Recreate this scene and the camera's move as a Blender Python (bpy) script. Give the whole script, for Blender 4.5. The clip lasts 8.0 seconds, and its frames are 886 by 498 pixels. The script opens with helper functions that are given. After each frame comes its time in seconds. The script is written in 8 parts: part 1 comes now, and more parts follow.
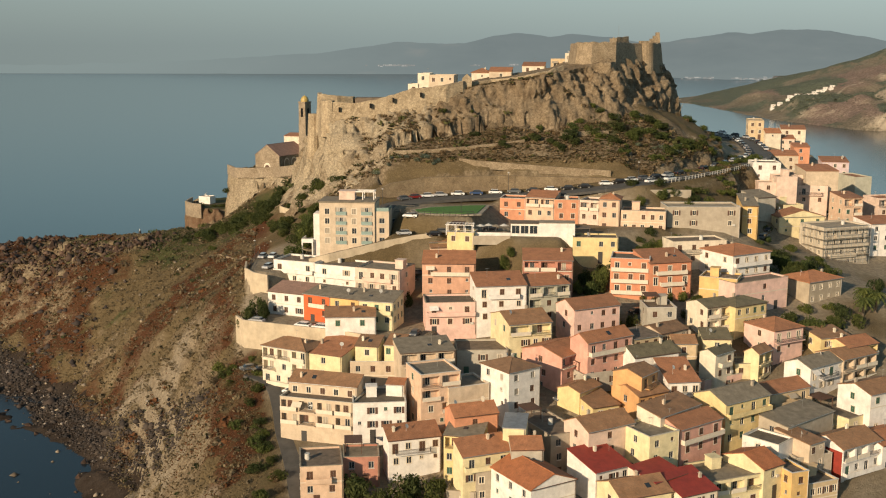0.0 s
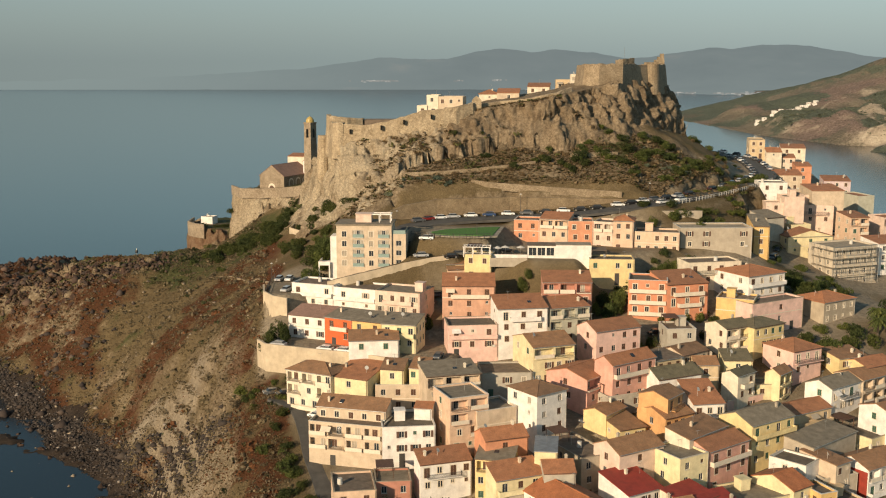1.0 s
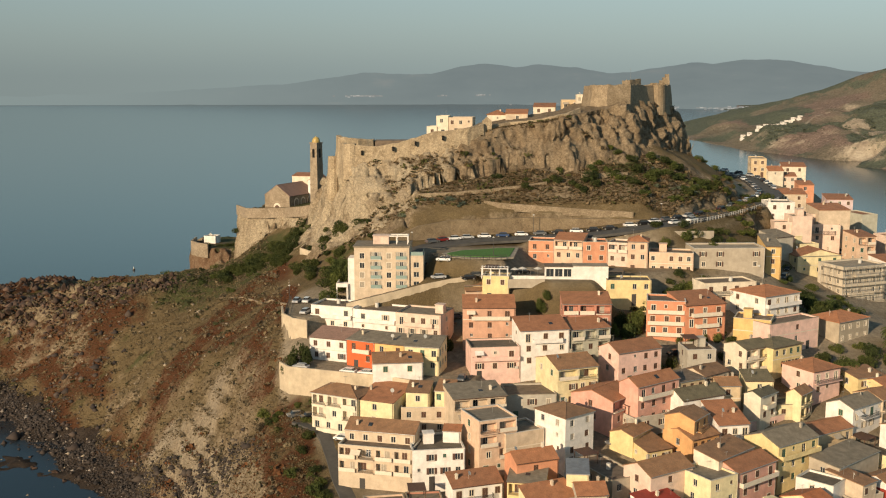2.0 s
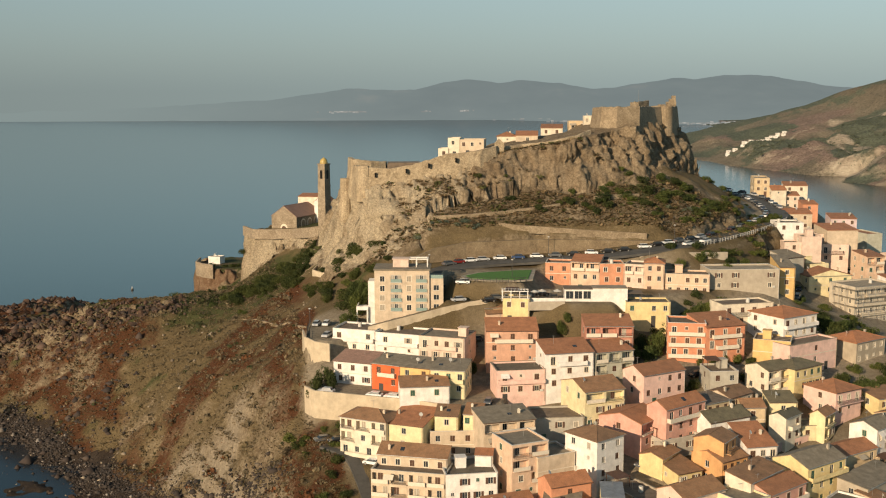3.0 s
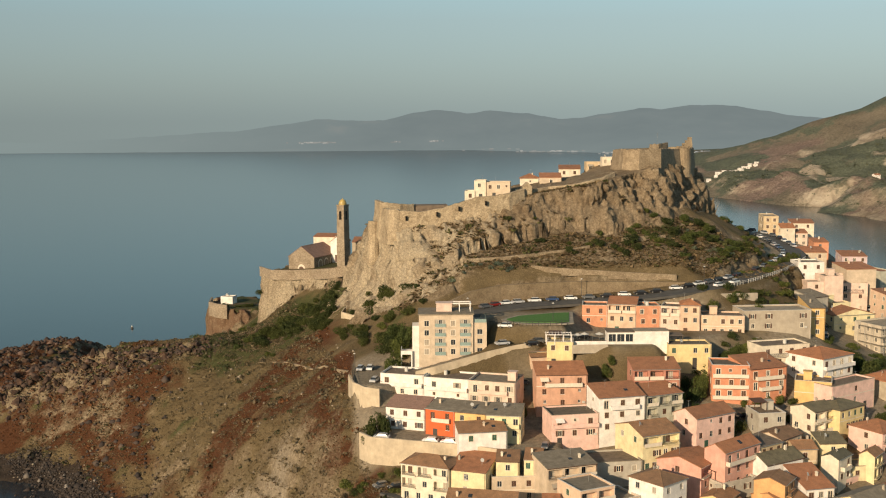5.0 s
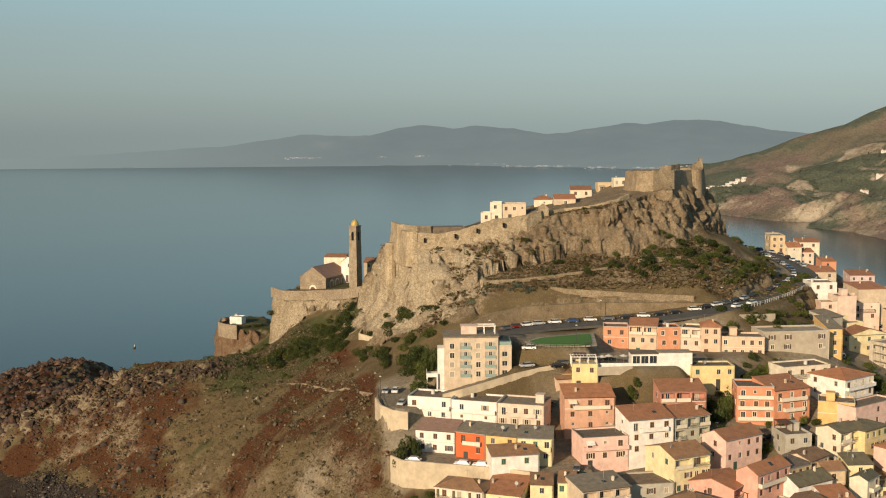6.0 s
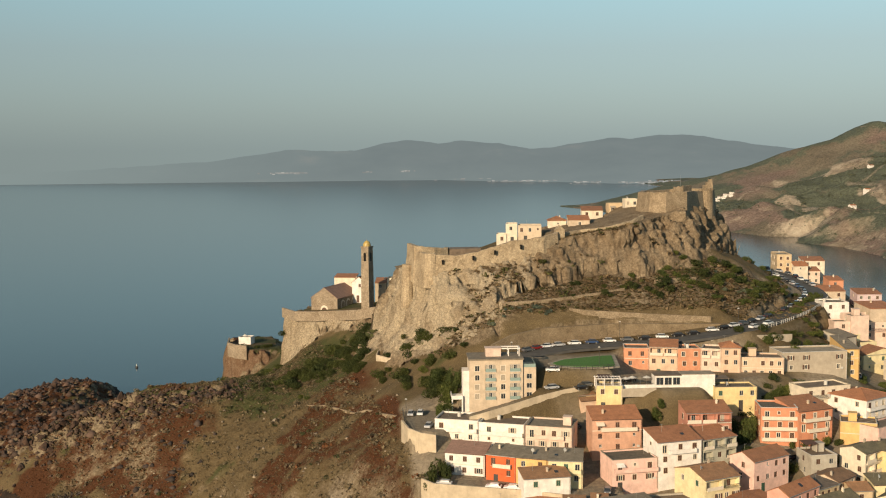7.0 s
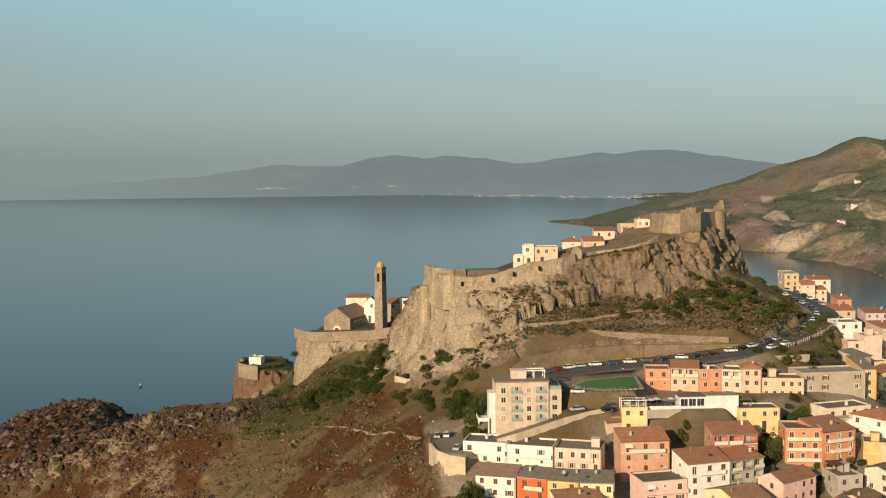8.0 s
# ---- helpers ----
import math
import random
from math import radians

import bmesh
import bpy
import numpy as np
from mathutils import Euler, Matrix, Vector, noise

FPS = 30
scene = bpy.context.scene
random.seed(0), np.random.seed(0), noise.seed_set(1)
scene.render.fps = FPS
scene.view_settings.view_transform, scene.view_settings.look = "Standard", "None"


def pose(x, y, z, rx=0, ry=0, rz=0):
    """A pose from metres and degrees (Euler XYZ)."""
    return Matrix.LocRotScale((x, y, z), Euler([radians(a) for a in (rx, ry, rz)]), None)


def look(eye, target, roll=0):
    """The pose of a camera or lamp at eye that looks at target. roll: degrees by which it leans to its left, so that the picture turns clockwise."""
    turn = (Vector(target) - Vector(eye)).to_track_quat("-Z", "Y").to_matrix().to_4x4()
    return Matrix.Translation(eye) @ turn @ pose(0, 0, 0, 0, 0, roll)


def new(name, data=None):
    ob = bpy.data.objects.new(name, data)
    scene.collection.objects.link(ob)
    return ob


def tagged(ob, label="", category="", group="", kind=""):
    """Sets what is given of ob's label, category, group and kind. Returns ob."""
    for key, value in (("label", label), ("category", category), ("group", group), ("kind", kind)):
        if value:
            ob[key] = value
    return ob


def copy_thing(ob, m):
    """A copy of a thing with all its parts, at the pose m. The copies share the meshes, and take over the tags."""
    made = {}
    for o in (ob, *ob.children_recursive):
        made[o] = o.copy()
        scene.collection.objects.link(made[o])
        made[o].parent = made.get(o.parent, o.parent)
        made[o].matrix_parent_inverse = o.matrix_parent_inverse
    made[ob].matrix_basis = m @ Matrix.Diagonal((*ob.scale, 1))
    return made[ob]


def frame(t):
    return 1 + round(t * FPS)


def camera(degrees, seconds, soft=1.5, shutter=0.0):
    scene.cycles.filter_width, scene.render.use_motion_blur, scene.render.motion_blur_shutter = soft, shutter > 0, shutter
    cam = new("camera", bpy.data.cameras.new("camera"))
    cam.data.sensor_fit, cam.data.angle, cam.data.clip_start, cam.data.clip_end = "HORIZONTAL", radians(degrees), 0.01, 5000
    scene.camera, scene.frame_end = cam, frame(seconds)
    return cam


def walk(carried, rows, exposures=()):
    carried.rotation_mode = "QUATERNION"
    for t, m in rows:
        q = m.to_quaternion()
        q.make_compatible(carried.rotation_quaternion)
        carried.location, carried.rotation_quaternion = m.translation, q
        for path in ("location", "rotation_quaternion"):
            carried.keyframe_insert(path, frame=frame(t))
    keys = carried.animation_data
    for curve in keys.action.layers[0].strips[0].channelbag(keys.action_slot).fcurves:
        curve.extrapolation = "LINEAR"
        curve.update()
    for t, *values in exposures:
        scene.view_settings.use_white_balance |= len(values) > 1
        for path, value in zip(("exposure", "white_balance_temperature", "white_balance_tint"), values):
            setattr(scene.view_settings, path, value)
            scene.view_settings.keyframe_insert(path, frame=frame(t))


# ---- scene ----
cam = camera(44.53, 8.0, 1.1)
PATH = [
    # seconds, eye, yaw (left), pitch (up), roll
    (0, (0.02, -0.02, 114.50), 0.014, -10.591, 0.107),
    (0.5, (-4.29, -0.67, 115.54), -0.518, -10.261, 0.068),
    (1, (-9.61, -1.37, 116.87), -0.957, -9.819, 0.009),
    (1.5, (-14.07, -1.87, 117.88), -1.368, -9.472, -0.013),
    (2, (-19.41, -2.61, 119.22), -1.909, -9.074, -0.049),
    (2.5, (-24.71, -3.22, 120.47), -2.402, -8.678, -0.091),
    (3, (-30.07, -3.72, 121.75), -2.880, -8.289, -0.149),
    (3.5, (-34.91, -4.31, 122.83), -3.328, -7.941, -0.172),
    (4, (-41.19, -4.93, 124.23), -3.852, -7.506, -0.204),
    (4.5, (-46.66, -5.43, 125.52), -4.294, -7.132, -0.245),
    (5, (-52.35, -5.96, 126.90), -4.746, -6.769, -0.302),
    (5.5, (-58.26, -6.51, 128.30), -5.204, -6.390, -0.345),
    (6, (-64.41, -7.09, 129.78), -5.640, -6.016, -0.372),
    (6.5, (-70.14, -7.59, 131.18), -6.091, -5.656, -0.431),
    (7, (-76.52, -8.19, 132.75), -6.537, -5.273, -0.466),
    (7.5, (-82.44, -8.79, 134.16), -6.951, -4.911, -0.510),
    (8, (-89.07, -9.38, 135.74), -7.415, -4.527, -0.542),
]


def gaze(eye, yaw, pitch, roll):
    """Camera pose from a heading to the left of north, a pitch upwards and a lean to the left."""
    yaw, pitch = radians(yaw), radians(pitch)
    way = Vector((-math.sin(yaw) * math.cos(pitch), math.cos(yaw) * math.cos(pitch), math.sin(pitch)))
    return look(eye, Vector(eye) + 100 * way, roll)


walk(cam, [(t, gaze(eye, yaw, pitch, roll)) for t, eye, yaw, pitch, roll in PATH])


# ---- world, sun, exposure ----
SUN_AZIMUTH, SUN_ELEVATION = 217.5, 18.5  # degrees clockwise from +y, above the horizon
world = bpy.data.worlds.new("evening_sky")
scene.world = world
world.use_nodes = True
wn = world.node_tree
sky = wn.nodes.new("ShaderNodeTexSky")
sky.sky_type, sky.sun_disc = "NISHITA", False
sky.sun_elevation, sky.sun_rotation = radians(SUN_ELEVATION), radians(SUN_AZIMUTH)
sky.altitude, sky.air_density, sky.dust_density, sky.ozone_density = 100, 1.0, 2.4, 3.0
haze = wn.nodes.new("ShaderNodeMix")
haze.data_type = "RGBA"
haze.inputs[0].default_value = 0.72
# sea haze over the clear sky: grey and thick at the horizon, thinning upwards
up = wn.nodes.new("ShaderNodeSeparateXYZ")
wn.links.new(wn.nodes.new("ShaderNodeTexCoord").outputs["Generated"], up.inputs[0])
veil = wn.nodes.new("ShaderNodeValToRGB")
veil_stops = veil.color_ramp.elements
for p in (0.09, 0.16, 0.32):
    veil_stops.new(p)
for el, (p, c) in zip(veil_stops, ((0.0, (0.232, 0.282, 0.275)), (0.09, (0.25, 0.32, 0.312)), (0.16, (0.264, 0.425, 0.43)), (0.32, (0.115, 0.20, 0.235)), (1.0, (0.045, 0.085, 0.12)))):
    el.position, el.color = p, (*c, 1)
wn.links.new(up.outputs[2], veil.inputs[0])
thick = wn.nodes.new("ShaderNodeVectorMath")
thick.operation = "SCALE"
# the haze is a little brighter away from the sun
away = wn.nodes.new("ShaderNodeMath")
away.operation = "MULTIPLY_ADD"
away.inputs[1].default_value, away.inputs[2].default_value = 4.4, 10.6
wn.links.new(up.outputs[0], away.inputs[0])
wn.links.new(away.outputs[0], thick.inputs[3])
wn.links.new(veil.outputs[0], thick.inputs[0])
wn.links.new(thick.outputs[0], haze.inputs[7])
wn.links.new(sky.outputs[0], haze.inputs[6])
wn.links.new(haze.outputs[2], wn.nodes["Background"].inputs[0])
wn.nodes["Background"].inputs[1].default_value = 0.12

sun_data = bpy.data.lights.new("sun", "SUN")
sun_data.energy, sun_data.angle, sun_data.color = 5.0, radians(0.6), (1.0, 0.79, 0.545)
sun = new("sun", sun_data)
_a, _e = radians(SUN_AZIMUTH), radians(SUN_ELEVATION)
sun.matrix_world = look((0, 0, 400), Vector((0, 0, 400)) - Vector((math.sin(_a) * math.cos(_e), math.cos(_a) * math.cos(_e), math.sin(_e))))
scene.view_settings.exposure = 0.21


# ---- materials ----
def material(name, rough=0.85, metal=0.0):
    m = bpy.data.materials.new(name)
    m.use_nodes = True
    b = m.node_tree.nodes["Principled BSDF"]
    b.inputs["Roughness"].default_value, b.inputs["Metallic"].default_value = rough, metal
    return m, m.node_tree, b


def noise_node(nt, scale, detail=4.0, rough=0.6, coords=None, kind="ShaderNodeTexNoise"):
    n = nt.nodes.new(kind)
    n.inputs["Scale"].default_value = scale
    if kind == "ShaderNodeTexNoise":
        n.inputs["Detail"].default_value, n.inputs["Roughness"].default_value = detail, rough
    if coords is not None:
        nt.links.new(coords, n.inputs["Vector"])
    return n


def ramp(nt, source, stops):
    r = nt.nodes.new("ShaderNodeValToRGB")
    e = r.color_ramp.elements
    while len(e) < len(stops):
        e.new(0.5)
    for el, (p, c) in zip(e, stops):
        el.position, el.color = p, (*c, 1)
    nt.links.new(source, r.inputs[0])
    return r.outputs[0]


def blend(nt, factor, a, b, mode="MIX"):
    m = nt.nodes.new("ShaderNodeMix")
    m.data_type, m.blend_type = "RGBA", mode
    for socket, v in ((0, factor), (6, a), (7, b)):
        if isinstance(v, (int, float)):
            m.inputs[socket].default_value = v
        elif isinstance(v, tuple):
            m.inputs[socket].default_value = (*v, 1)
        else:
            nt.links.new(v, m.inputs[socket])
    return m.outputs[2]


def relief(nt, bsdf, height, strength=0.4, distance=0.05):
    b = nt.nodes.new("ShaderNodeBump")
    b.inputs["Strength"].default_value, b.inputs["Distance"].default_value = strength, distance
    nt.links.new(height, b.inputs["Height"])
    nt.links.new(b.outputs[0], bsdf.inputs["Normal"])


def place_coords(nt):
    """World position, so that neighbours never share a pattern."""
    return nt.nodes.new("ShaderNodeNewGeometry").outputs["Position"]


def mottled(name, c, spread=0.18, scale=0.5, rough=0.85, streak=0.14, bump=0.3, metal=0.0):
    """A worn surface: broad patches, fine grain, and faint vertical streaks of dirt."""
    m, nt, b = material(name, rough, metal)
    p = place_coords(nt)
    lo, hi = tuple(v * (1 - spread) for v in c), tuple(min(0.9, v * (1 + spread)) for v in c)
    broad = ramp(nt, noise_node(nt, scale, 5, 0.65, p).outputs[0], [(0.3, lo), (0.7, hi)])
    grain = ramp(nt, noise_node(nt, 9.0, 3, 0.7, p).outputs[0], [(0.3, (0.82, 0.81, 0.79)), (0.7, (1, 1, 1))])
    col = blend(nt, 0.7, broad, grain, "MULTIPLY")
    mp = nt.nodes.new("ShaderNodeMapping")
    mp.inputs["Scale"].default_value = (0.9, 0.9, 0.14)
    nt.links.new(p, mp.inputs[0])
    dirt = ramp(nt, noise_node(nt, 1.4, 4, 0.7, mp.outputs[0]).outputs[0], [(0.40, (0.66, 0.60, 0.52)), (0.60, (1, 1, 1))])
    col = blend(nt, streak, col, dirt, "MULTIPLY")
    nt.links.new(col, b.inputs["Base Color"])
    relief(nt, b, noise_node(nt, 6.0, 4, 0.7, p).outputs[0], bump, 0.04)
    return m


def tiled(name, c, dark=0.55, moss=0.25):
    """Weathered clay roof tiles: courses as relief, patches of lichen, each roof its own tone."""
    m, nt, b = material(name, 0.9)
    tc = nt.nodes.new("ShaderNodeTexCoord").outputs["Object"]
    p = place_coords(nt)
    wave = nt.nodes.new("ShaderNodeTexWave")
    wave.wave_type, wave.bands_direction = "BANDS", "X"
    wave.inputs["Scale"].default_value, wave.inputs["Distortion"].default_value = 1.3, 0.3
    nt.links.new(tc, wave.inputs["Vector"])
    broad = ramp(nt, noise_node(nt, 0.6, 6, 0.7, p).outputs[0], [(0.28, tuple(v * dark for v in c)), (0.72, tuple(v * 1.25 for v in c))])
    spots = ramp(nt, noise_node(nt, 5.0, 3, 0.6, p).outputs[0], [(0.35, (0.7, 0.68, 0.66)), (0.7, (1.1, 1.05, 1.0))])
    col = blend(nt, 0.8, broad, spots, "MULTIPLY")
    lichen = ramp(nt, noise_node(nt, 1.3, 5, 0.75, p).outputs[0], [(0.5, (0, 0, 0)), (0.72, (1, 1, 1))])
    dim = blend(nt, moss, (0, 0, 0), lichen)
    col = blend(nt, dim, col, (0.16, 0.14, 0.10))
    rows = ramp(nt, wave.outputs[0], [(0.0, (0.8, 0.8, 0.8)), (0.4, (1, 1, 1))])
    col = blend(nt, 0.28, col, rows, "MULTIPLY")
    oi = nt.nodes.new("ShaderNodeObjectInfo")
    own = ramp(nt, oi.outputs["Random"], [(0.0, (0.78, 0.8, 0.82)), (1.0, (1.15, 1.08, 1.0))])
    col = blend(nt, 1.0, col, own, "MULTIPLY")
    nt.links.new(col, b.inputs["Base Color"])
    relief(nt, b, wave.outputs[0], 0.3, 0.07)
    return m


def glass_pane(name, c=(0.03, 0.035, 0.04)):
    m, nt, b = material(name, 0.2)
    b.inputs["Base Color"].default_value = (*c, 1)
    b.inputs["Specular IOR Level"].default_value = 0.3
    return m


WALLS = {
    "WHITE": ((0.74, 0.695, 0.635), "white"), "CREAM": ((0.67, 0.59, 0.46), "cream"), "BLUSH": ((0.66, 0.50, 0.40), "pale pink"),
    "ROSE": ((0.72, 0.48, 0.40), "rose pink"), "PINK": ((0.62, 0.34, 0.26), "dusty pink"), "PEACH": ((0.62, 0.44, 0.31), "peach"),
    "SALMON": ((0.56, 0.325, 0.22), "salmon"), "ORANGE": ((0.58, 0.265, 0.15), "orange"), "TERRACOTTA": ((0.58, 0.245, 0.135), "terracotta-orange"),
    "REDORANGE": ((0.58, 0.12, 0.035), "bright red-orange"), "BRICKRED": ((0.46, 0.21, 0.145), "brick-red"), "AMBER": ((0.64, 0.42, 0.17), "amber"),
    "APRICOT": ((0.60, 0.33, 0.14), "apricot"), "YELLOW": ((0.68, 0.54, 0.27), "yellow"), "PALEYELLOW": ((0.70, 0.60, 0.36), "pale yellow"),
    "SAND": ((0.55, 0.42, 0.26), "sand-coloured"), "BEIGE": ((0.55, 0.44, 0.32), "beige"), "SAGE": ((0.44, 0.42, 0.33), "grey-green"),
    "LILAC": ((0.56, 0.44, 0.44), "lilac"), "GREYWALL": ((0.42, 0.38, 0.31), "grey"), "CONCRETE": ((0.40, 0.34, 0.26), "bare concrete"),
    "RAW": ((0.52, 0.45, 0.35), "unfinished"), "STONEWALL": ((0.40, 0.33, 0.24), "stone-built"),
}
ROOFS = {
    "TILE": "terracotta tile roof", "TILE2": "orange clay tile roof", "BROWNTILE": "brown clay tile roof", "PINKTILE": "faded pink tile roof",
    "BROWNFLAT": "flat brown roof terrace", "DARKFLAT": "flat dark roof", "GREYROOF": "grey roof", "CONCRETEROOF": "flat concrete roof",
    "OLIVEROOF": "olive-grey tile roof", "METALROOF": "grey sheet-metal roof", "CRIMSON": "red-painted roof",
}
MAT = {k: mottled("stucco_" + k.lower(), c) for k, (c, _) in WALLS.items()}
MAT["TILE"] = tiled("clay_tile", (0.37, 0.17, 0.085), 0.7, 0.2)
MAT["TILE2"] = tiled("orange_tile", (0.36, 0.14, 0.06), 0.65, 0.15)
MAT["BROWNTILE"] = tiled("brown_tile", (0.30, 0.17, 0.09), 0.65, 0.35)
MAT["PINKTILE"] = tiled("faded_tile", (0.34, 0.21, 0.16), 0.75, 0.2)
MAT["OLIVEROOF"] = tiled("olive_tile", (0.15, 0.135, 0.085), 0.6, 0.4)
MAT["BROWNFLAT"] = mottled("brown_terrace", (0.16, 0.12, 0.085), 0.35, 0.8, 0.9)
MAT["DARKFLAT"] = mottled("dark_felt", (0.12, 0.098, 0.07), 0.35, 0.8, 0.9)
MAT["GREYROOF"] = mottled("grey_sheathing", (0.21, 0.175, 0.125), 0.3, 0.7, 0.9)
MAT["CONCRETEROOF"] = mottled("concrete_slab", (0.30, 0.25, 0.18), 0.3, 0.7, 0.9)
MAT["METALROOF"] = mottled("sheet_metal", (0.36, 0.36, 0.36), 0.15, 0.5, 0.45, 0.4, 0.1, 0.6)
MAT["CRIMSON"] = mottled("red_roof_paint", (0.27, 0.035, 0.02), 0.2, 0.8, 0.7)
for _k in MAT:
    MAT[_k]["key"] = _k
WHITE = MAT["WHITE"]
CREAM = MAT["CREAM"]
BLUSH = MAT["BLUSH"]
ROSE = MAT["ROSE"]
PINK = MAT["PINK"]
PEACH = MAT["PEACH"]
SALMON = MAT["SALMON"]
ORANGE = MAT["ORANGE"]
TERRACOTTA = MAT["TERRACOTTA"]
REDORANGE = MAT["REDORANGE"]
BRICKRED = MAT["BRICKRED"]
AMBER = MAT["AMBER"]
APRICOT = MAT["APRICOT"]
YELLOW = MAT["YELLOW"]
PALEYELLOW = MAT["PALEYELLOW"]
SAND = MAT["SAND"]
BEIGE = MAT["BEIGE"]
SAGE = MAT["SAGE"]
LILAC = MAT["LILAC"]
GREYWALL = MAT["GREYWALL"]
CONCRETE = MAT["CONCRETE"]
RAW = MAT["RAW"]
STONEWALL = MAT["STONEWALL"]
TILE = MAT["TILE"]
TILE2 = MAT["TILE2"]
BROWNTILE = MAT["BROWNTILE"]
PINKTILE = MAT["PINKTILE"]
OLIVEROOF = MAT["OLIVEROOF"]
BROWNFLAT = MAT["BROWNFLAT"]
DARKFLAT = MAT["DARKFLAT"]
GREYROOF = MAT["GREYROOF"]
CONCRETEROOF = MAT["CONCRETEROOF"]
METALROOF = MAT["METALROOF"]
CRIMSON = MAT["CRIMSON"]
GLASS = glass_pane("window_glass")
PALEST = mottled("pale_coping", (0.52, 0.47, 0.38), 0.15, 1.0)
TRIM = mottled("pale_window_trim", (0.66, 0.58, 0.46), 0.08, 2.0, 0.8, 0.1)
CURTAIN = mottled("pale_blind", (0.36, 0.31, 0.24), 0.1, 2.0)
FRAME = mottled("white_joinery", (0.56, 0.53, 0.47), 0.08, 2.0, 0.5, 0.1)
SHUTTER = mottled("brown_shutter", (0.10, 0.05, 0.03), 0.25, 2.0, 0.6, 0.2)
GREENSHUT = mottled("green_shutter", (0.05, 0.11, 0.075), 0.25, 2.0, 0.6, 0.2)
TEALSHUT = mottled("teal_shutter", (0.05, 0.27, 0.24), 0.2, 2.0, 0.6, 0.2)
IRON = mottled("dark_iron", (0.05, 0.045, 0.04), 0.2, 3.0, 0.6, 0.2, 0.1)
STEEL = mottled("galvanised_steel", (0.42, 0.41, 0.38), 0.15, 2.0, 0.45, 0.3, 0.1, 0.7)
ASPHALT = mottled("asphalt", (0.075, 0.07, 0.062), 0.3, 0.4, 0.9, 0.1)
PAVING = mottled("pale_paving", (0.30, 0.26, 0.20), 0.25, 0.5, 0.9, 0.1)


# ---- mesh helpers ----
def part(name, bm, mat, parent=None, label="", smooth=False):
    me = bpy.data.meshes.new(name)
    bm.normal_update()
    bm.to_mesh(me)
    bm.free()
    me.materials.append(mat)
    if smooth:
        me.shade_smooth()
    ob = new(name, me)
    ob.parent = parent
    return tagged(ob, label)


def shared(name, me, parent, m=None, label=""):
    ob = new(name, me)
    ob.parent = parent
    if m is not None:
        ob.matrix_local = m
    return tagged(ob, label)


def box(bm, x0, y0, z0, x1, y1, z1):
    v = [bm.verts.new(c) for c in ((x0, y0, z0), (x1, y0, z0), (x1, y1, z0), (x0, y1, z0), (x0, y0, z1), (x1, y0, z1), (x1, y1, z1), (x0, y1, z1))]
    for f in ((0, 3, 2, 1), (4, 5, 6, 7), (0, 1, 5, 4), (1, 2, 6, 5), (2, 3, 7, 6), (3, 0, 4, 7)):
        bm.faces.new([v[i] for i in f])
    return v


def poly(bm, *pts):
    return bm.faces.new([bm.verts.new(p) for p in pts])


def slab(bm, pts, thick):
    """A plate of some thickness below the given upper outline."""
    top = [bm.verts.new(p) for p in pts]
    low = [bm.verts.new((p[0], p[1], p[2] - thick)) for p in pts]
    bm.faces.new(top)
    bm.faces.new(low[::-1])
    n = len(pts)
    for i in range(n):
        bm.faces.new((top[i], low[i], low[(i + 1) % n], top[(i + 1) % n]))


def tube(bm, a, b, r0, r1=None, n=6):
    r1 = r0 if r1 is None else r1
    a, b = Vector(a), Vector(b)
    q = (b - a).to_track_quat("Z", "Y")
    rings = []
    for c, r in ((a, r0), (b, r1)):
        rings.append([bm.verts.new(c + q @ Vector((r * math.cos(2 * math.pi * i / n), r * math.sin(2 * math.pi * i / n), 0))) for i in range(n)])
    for i in range(n):
        j = (i + 1) % n
        bm.faces.new((rings[0][i], rings[0][j], rings[1][j], rings[1][i]))
    bm.faces.new(rings[0][::-1])
    bm.faces.new(rings[1])


def thing(name, m, label, category, group="", kind=""):
    ob = new(name)
    ob.empty_display_size = 0.3
    ob.matrix_world = m
    return tagged(ob, label, category, group, kind)


# ---- noise on arrays ----
def hash3(i, j, k):
    n = (i * 374761393 + j * 668265263 + k * 2147483647) & 0xFFFFFFFF
    n = ((n ^ (n >> 13)) * 1274126177) & 0xFFFFFFFF
    return ((n ^ (n >> 16)) & 0xFFFF) / 65535.0


def vnoise(x, y, z=0.0):
    x, y, z = np.broadcast_arrays(np.asarray(x, float), np.asarray(y, float), np.asarray(z, float))
    i, j, k = np.floor(x).astype(np.int64), np.floor(y).astype(np.int64), np.floor(z).astype(np.int64)
    u, v, w = x - i, y - j, z - k
    u, v, w = u * u * (3 - 2 * u), v * v * (3 - 2 * v), w * w * (3 - 2 * w)
    out = 0
    for a in (0, 1):
        for b in (0, 1):
            for c in (0, 1):
                out = out + hash3(i + a, j + b, k + c) * (u if a else 1 - u) * (v if b else 1 - v) * (w if c else 1 - w)
    return out * 2 - 1


def fbm(x, y, z=0.0, octaves=4, gain=0.5):
    s, a, f = 0, 1.0, 1.0
    for o in range(octaves):
        s = s + a * vnoise(x * f + 17.3 * o, y * f - 9.1 * o, np.asarray(z) * f + 3.7 * o)
        a, f = a * gain, f * 2.03
    return s


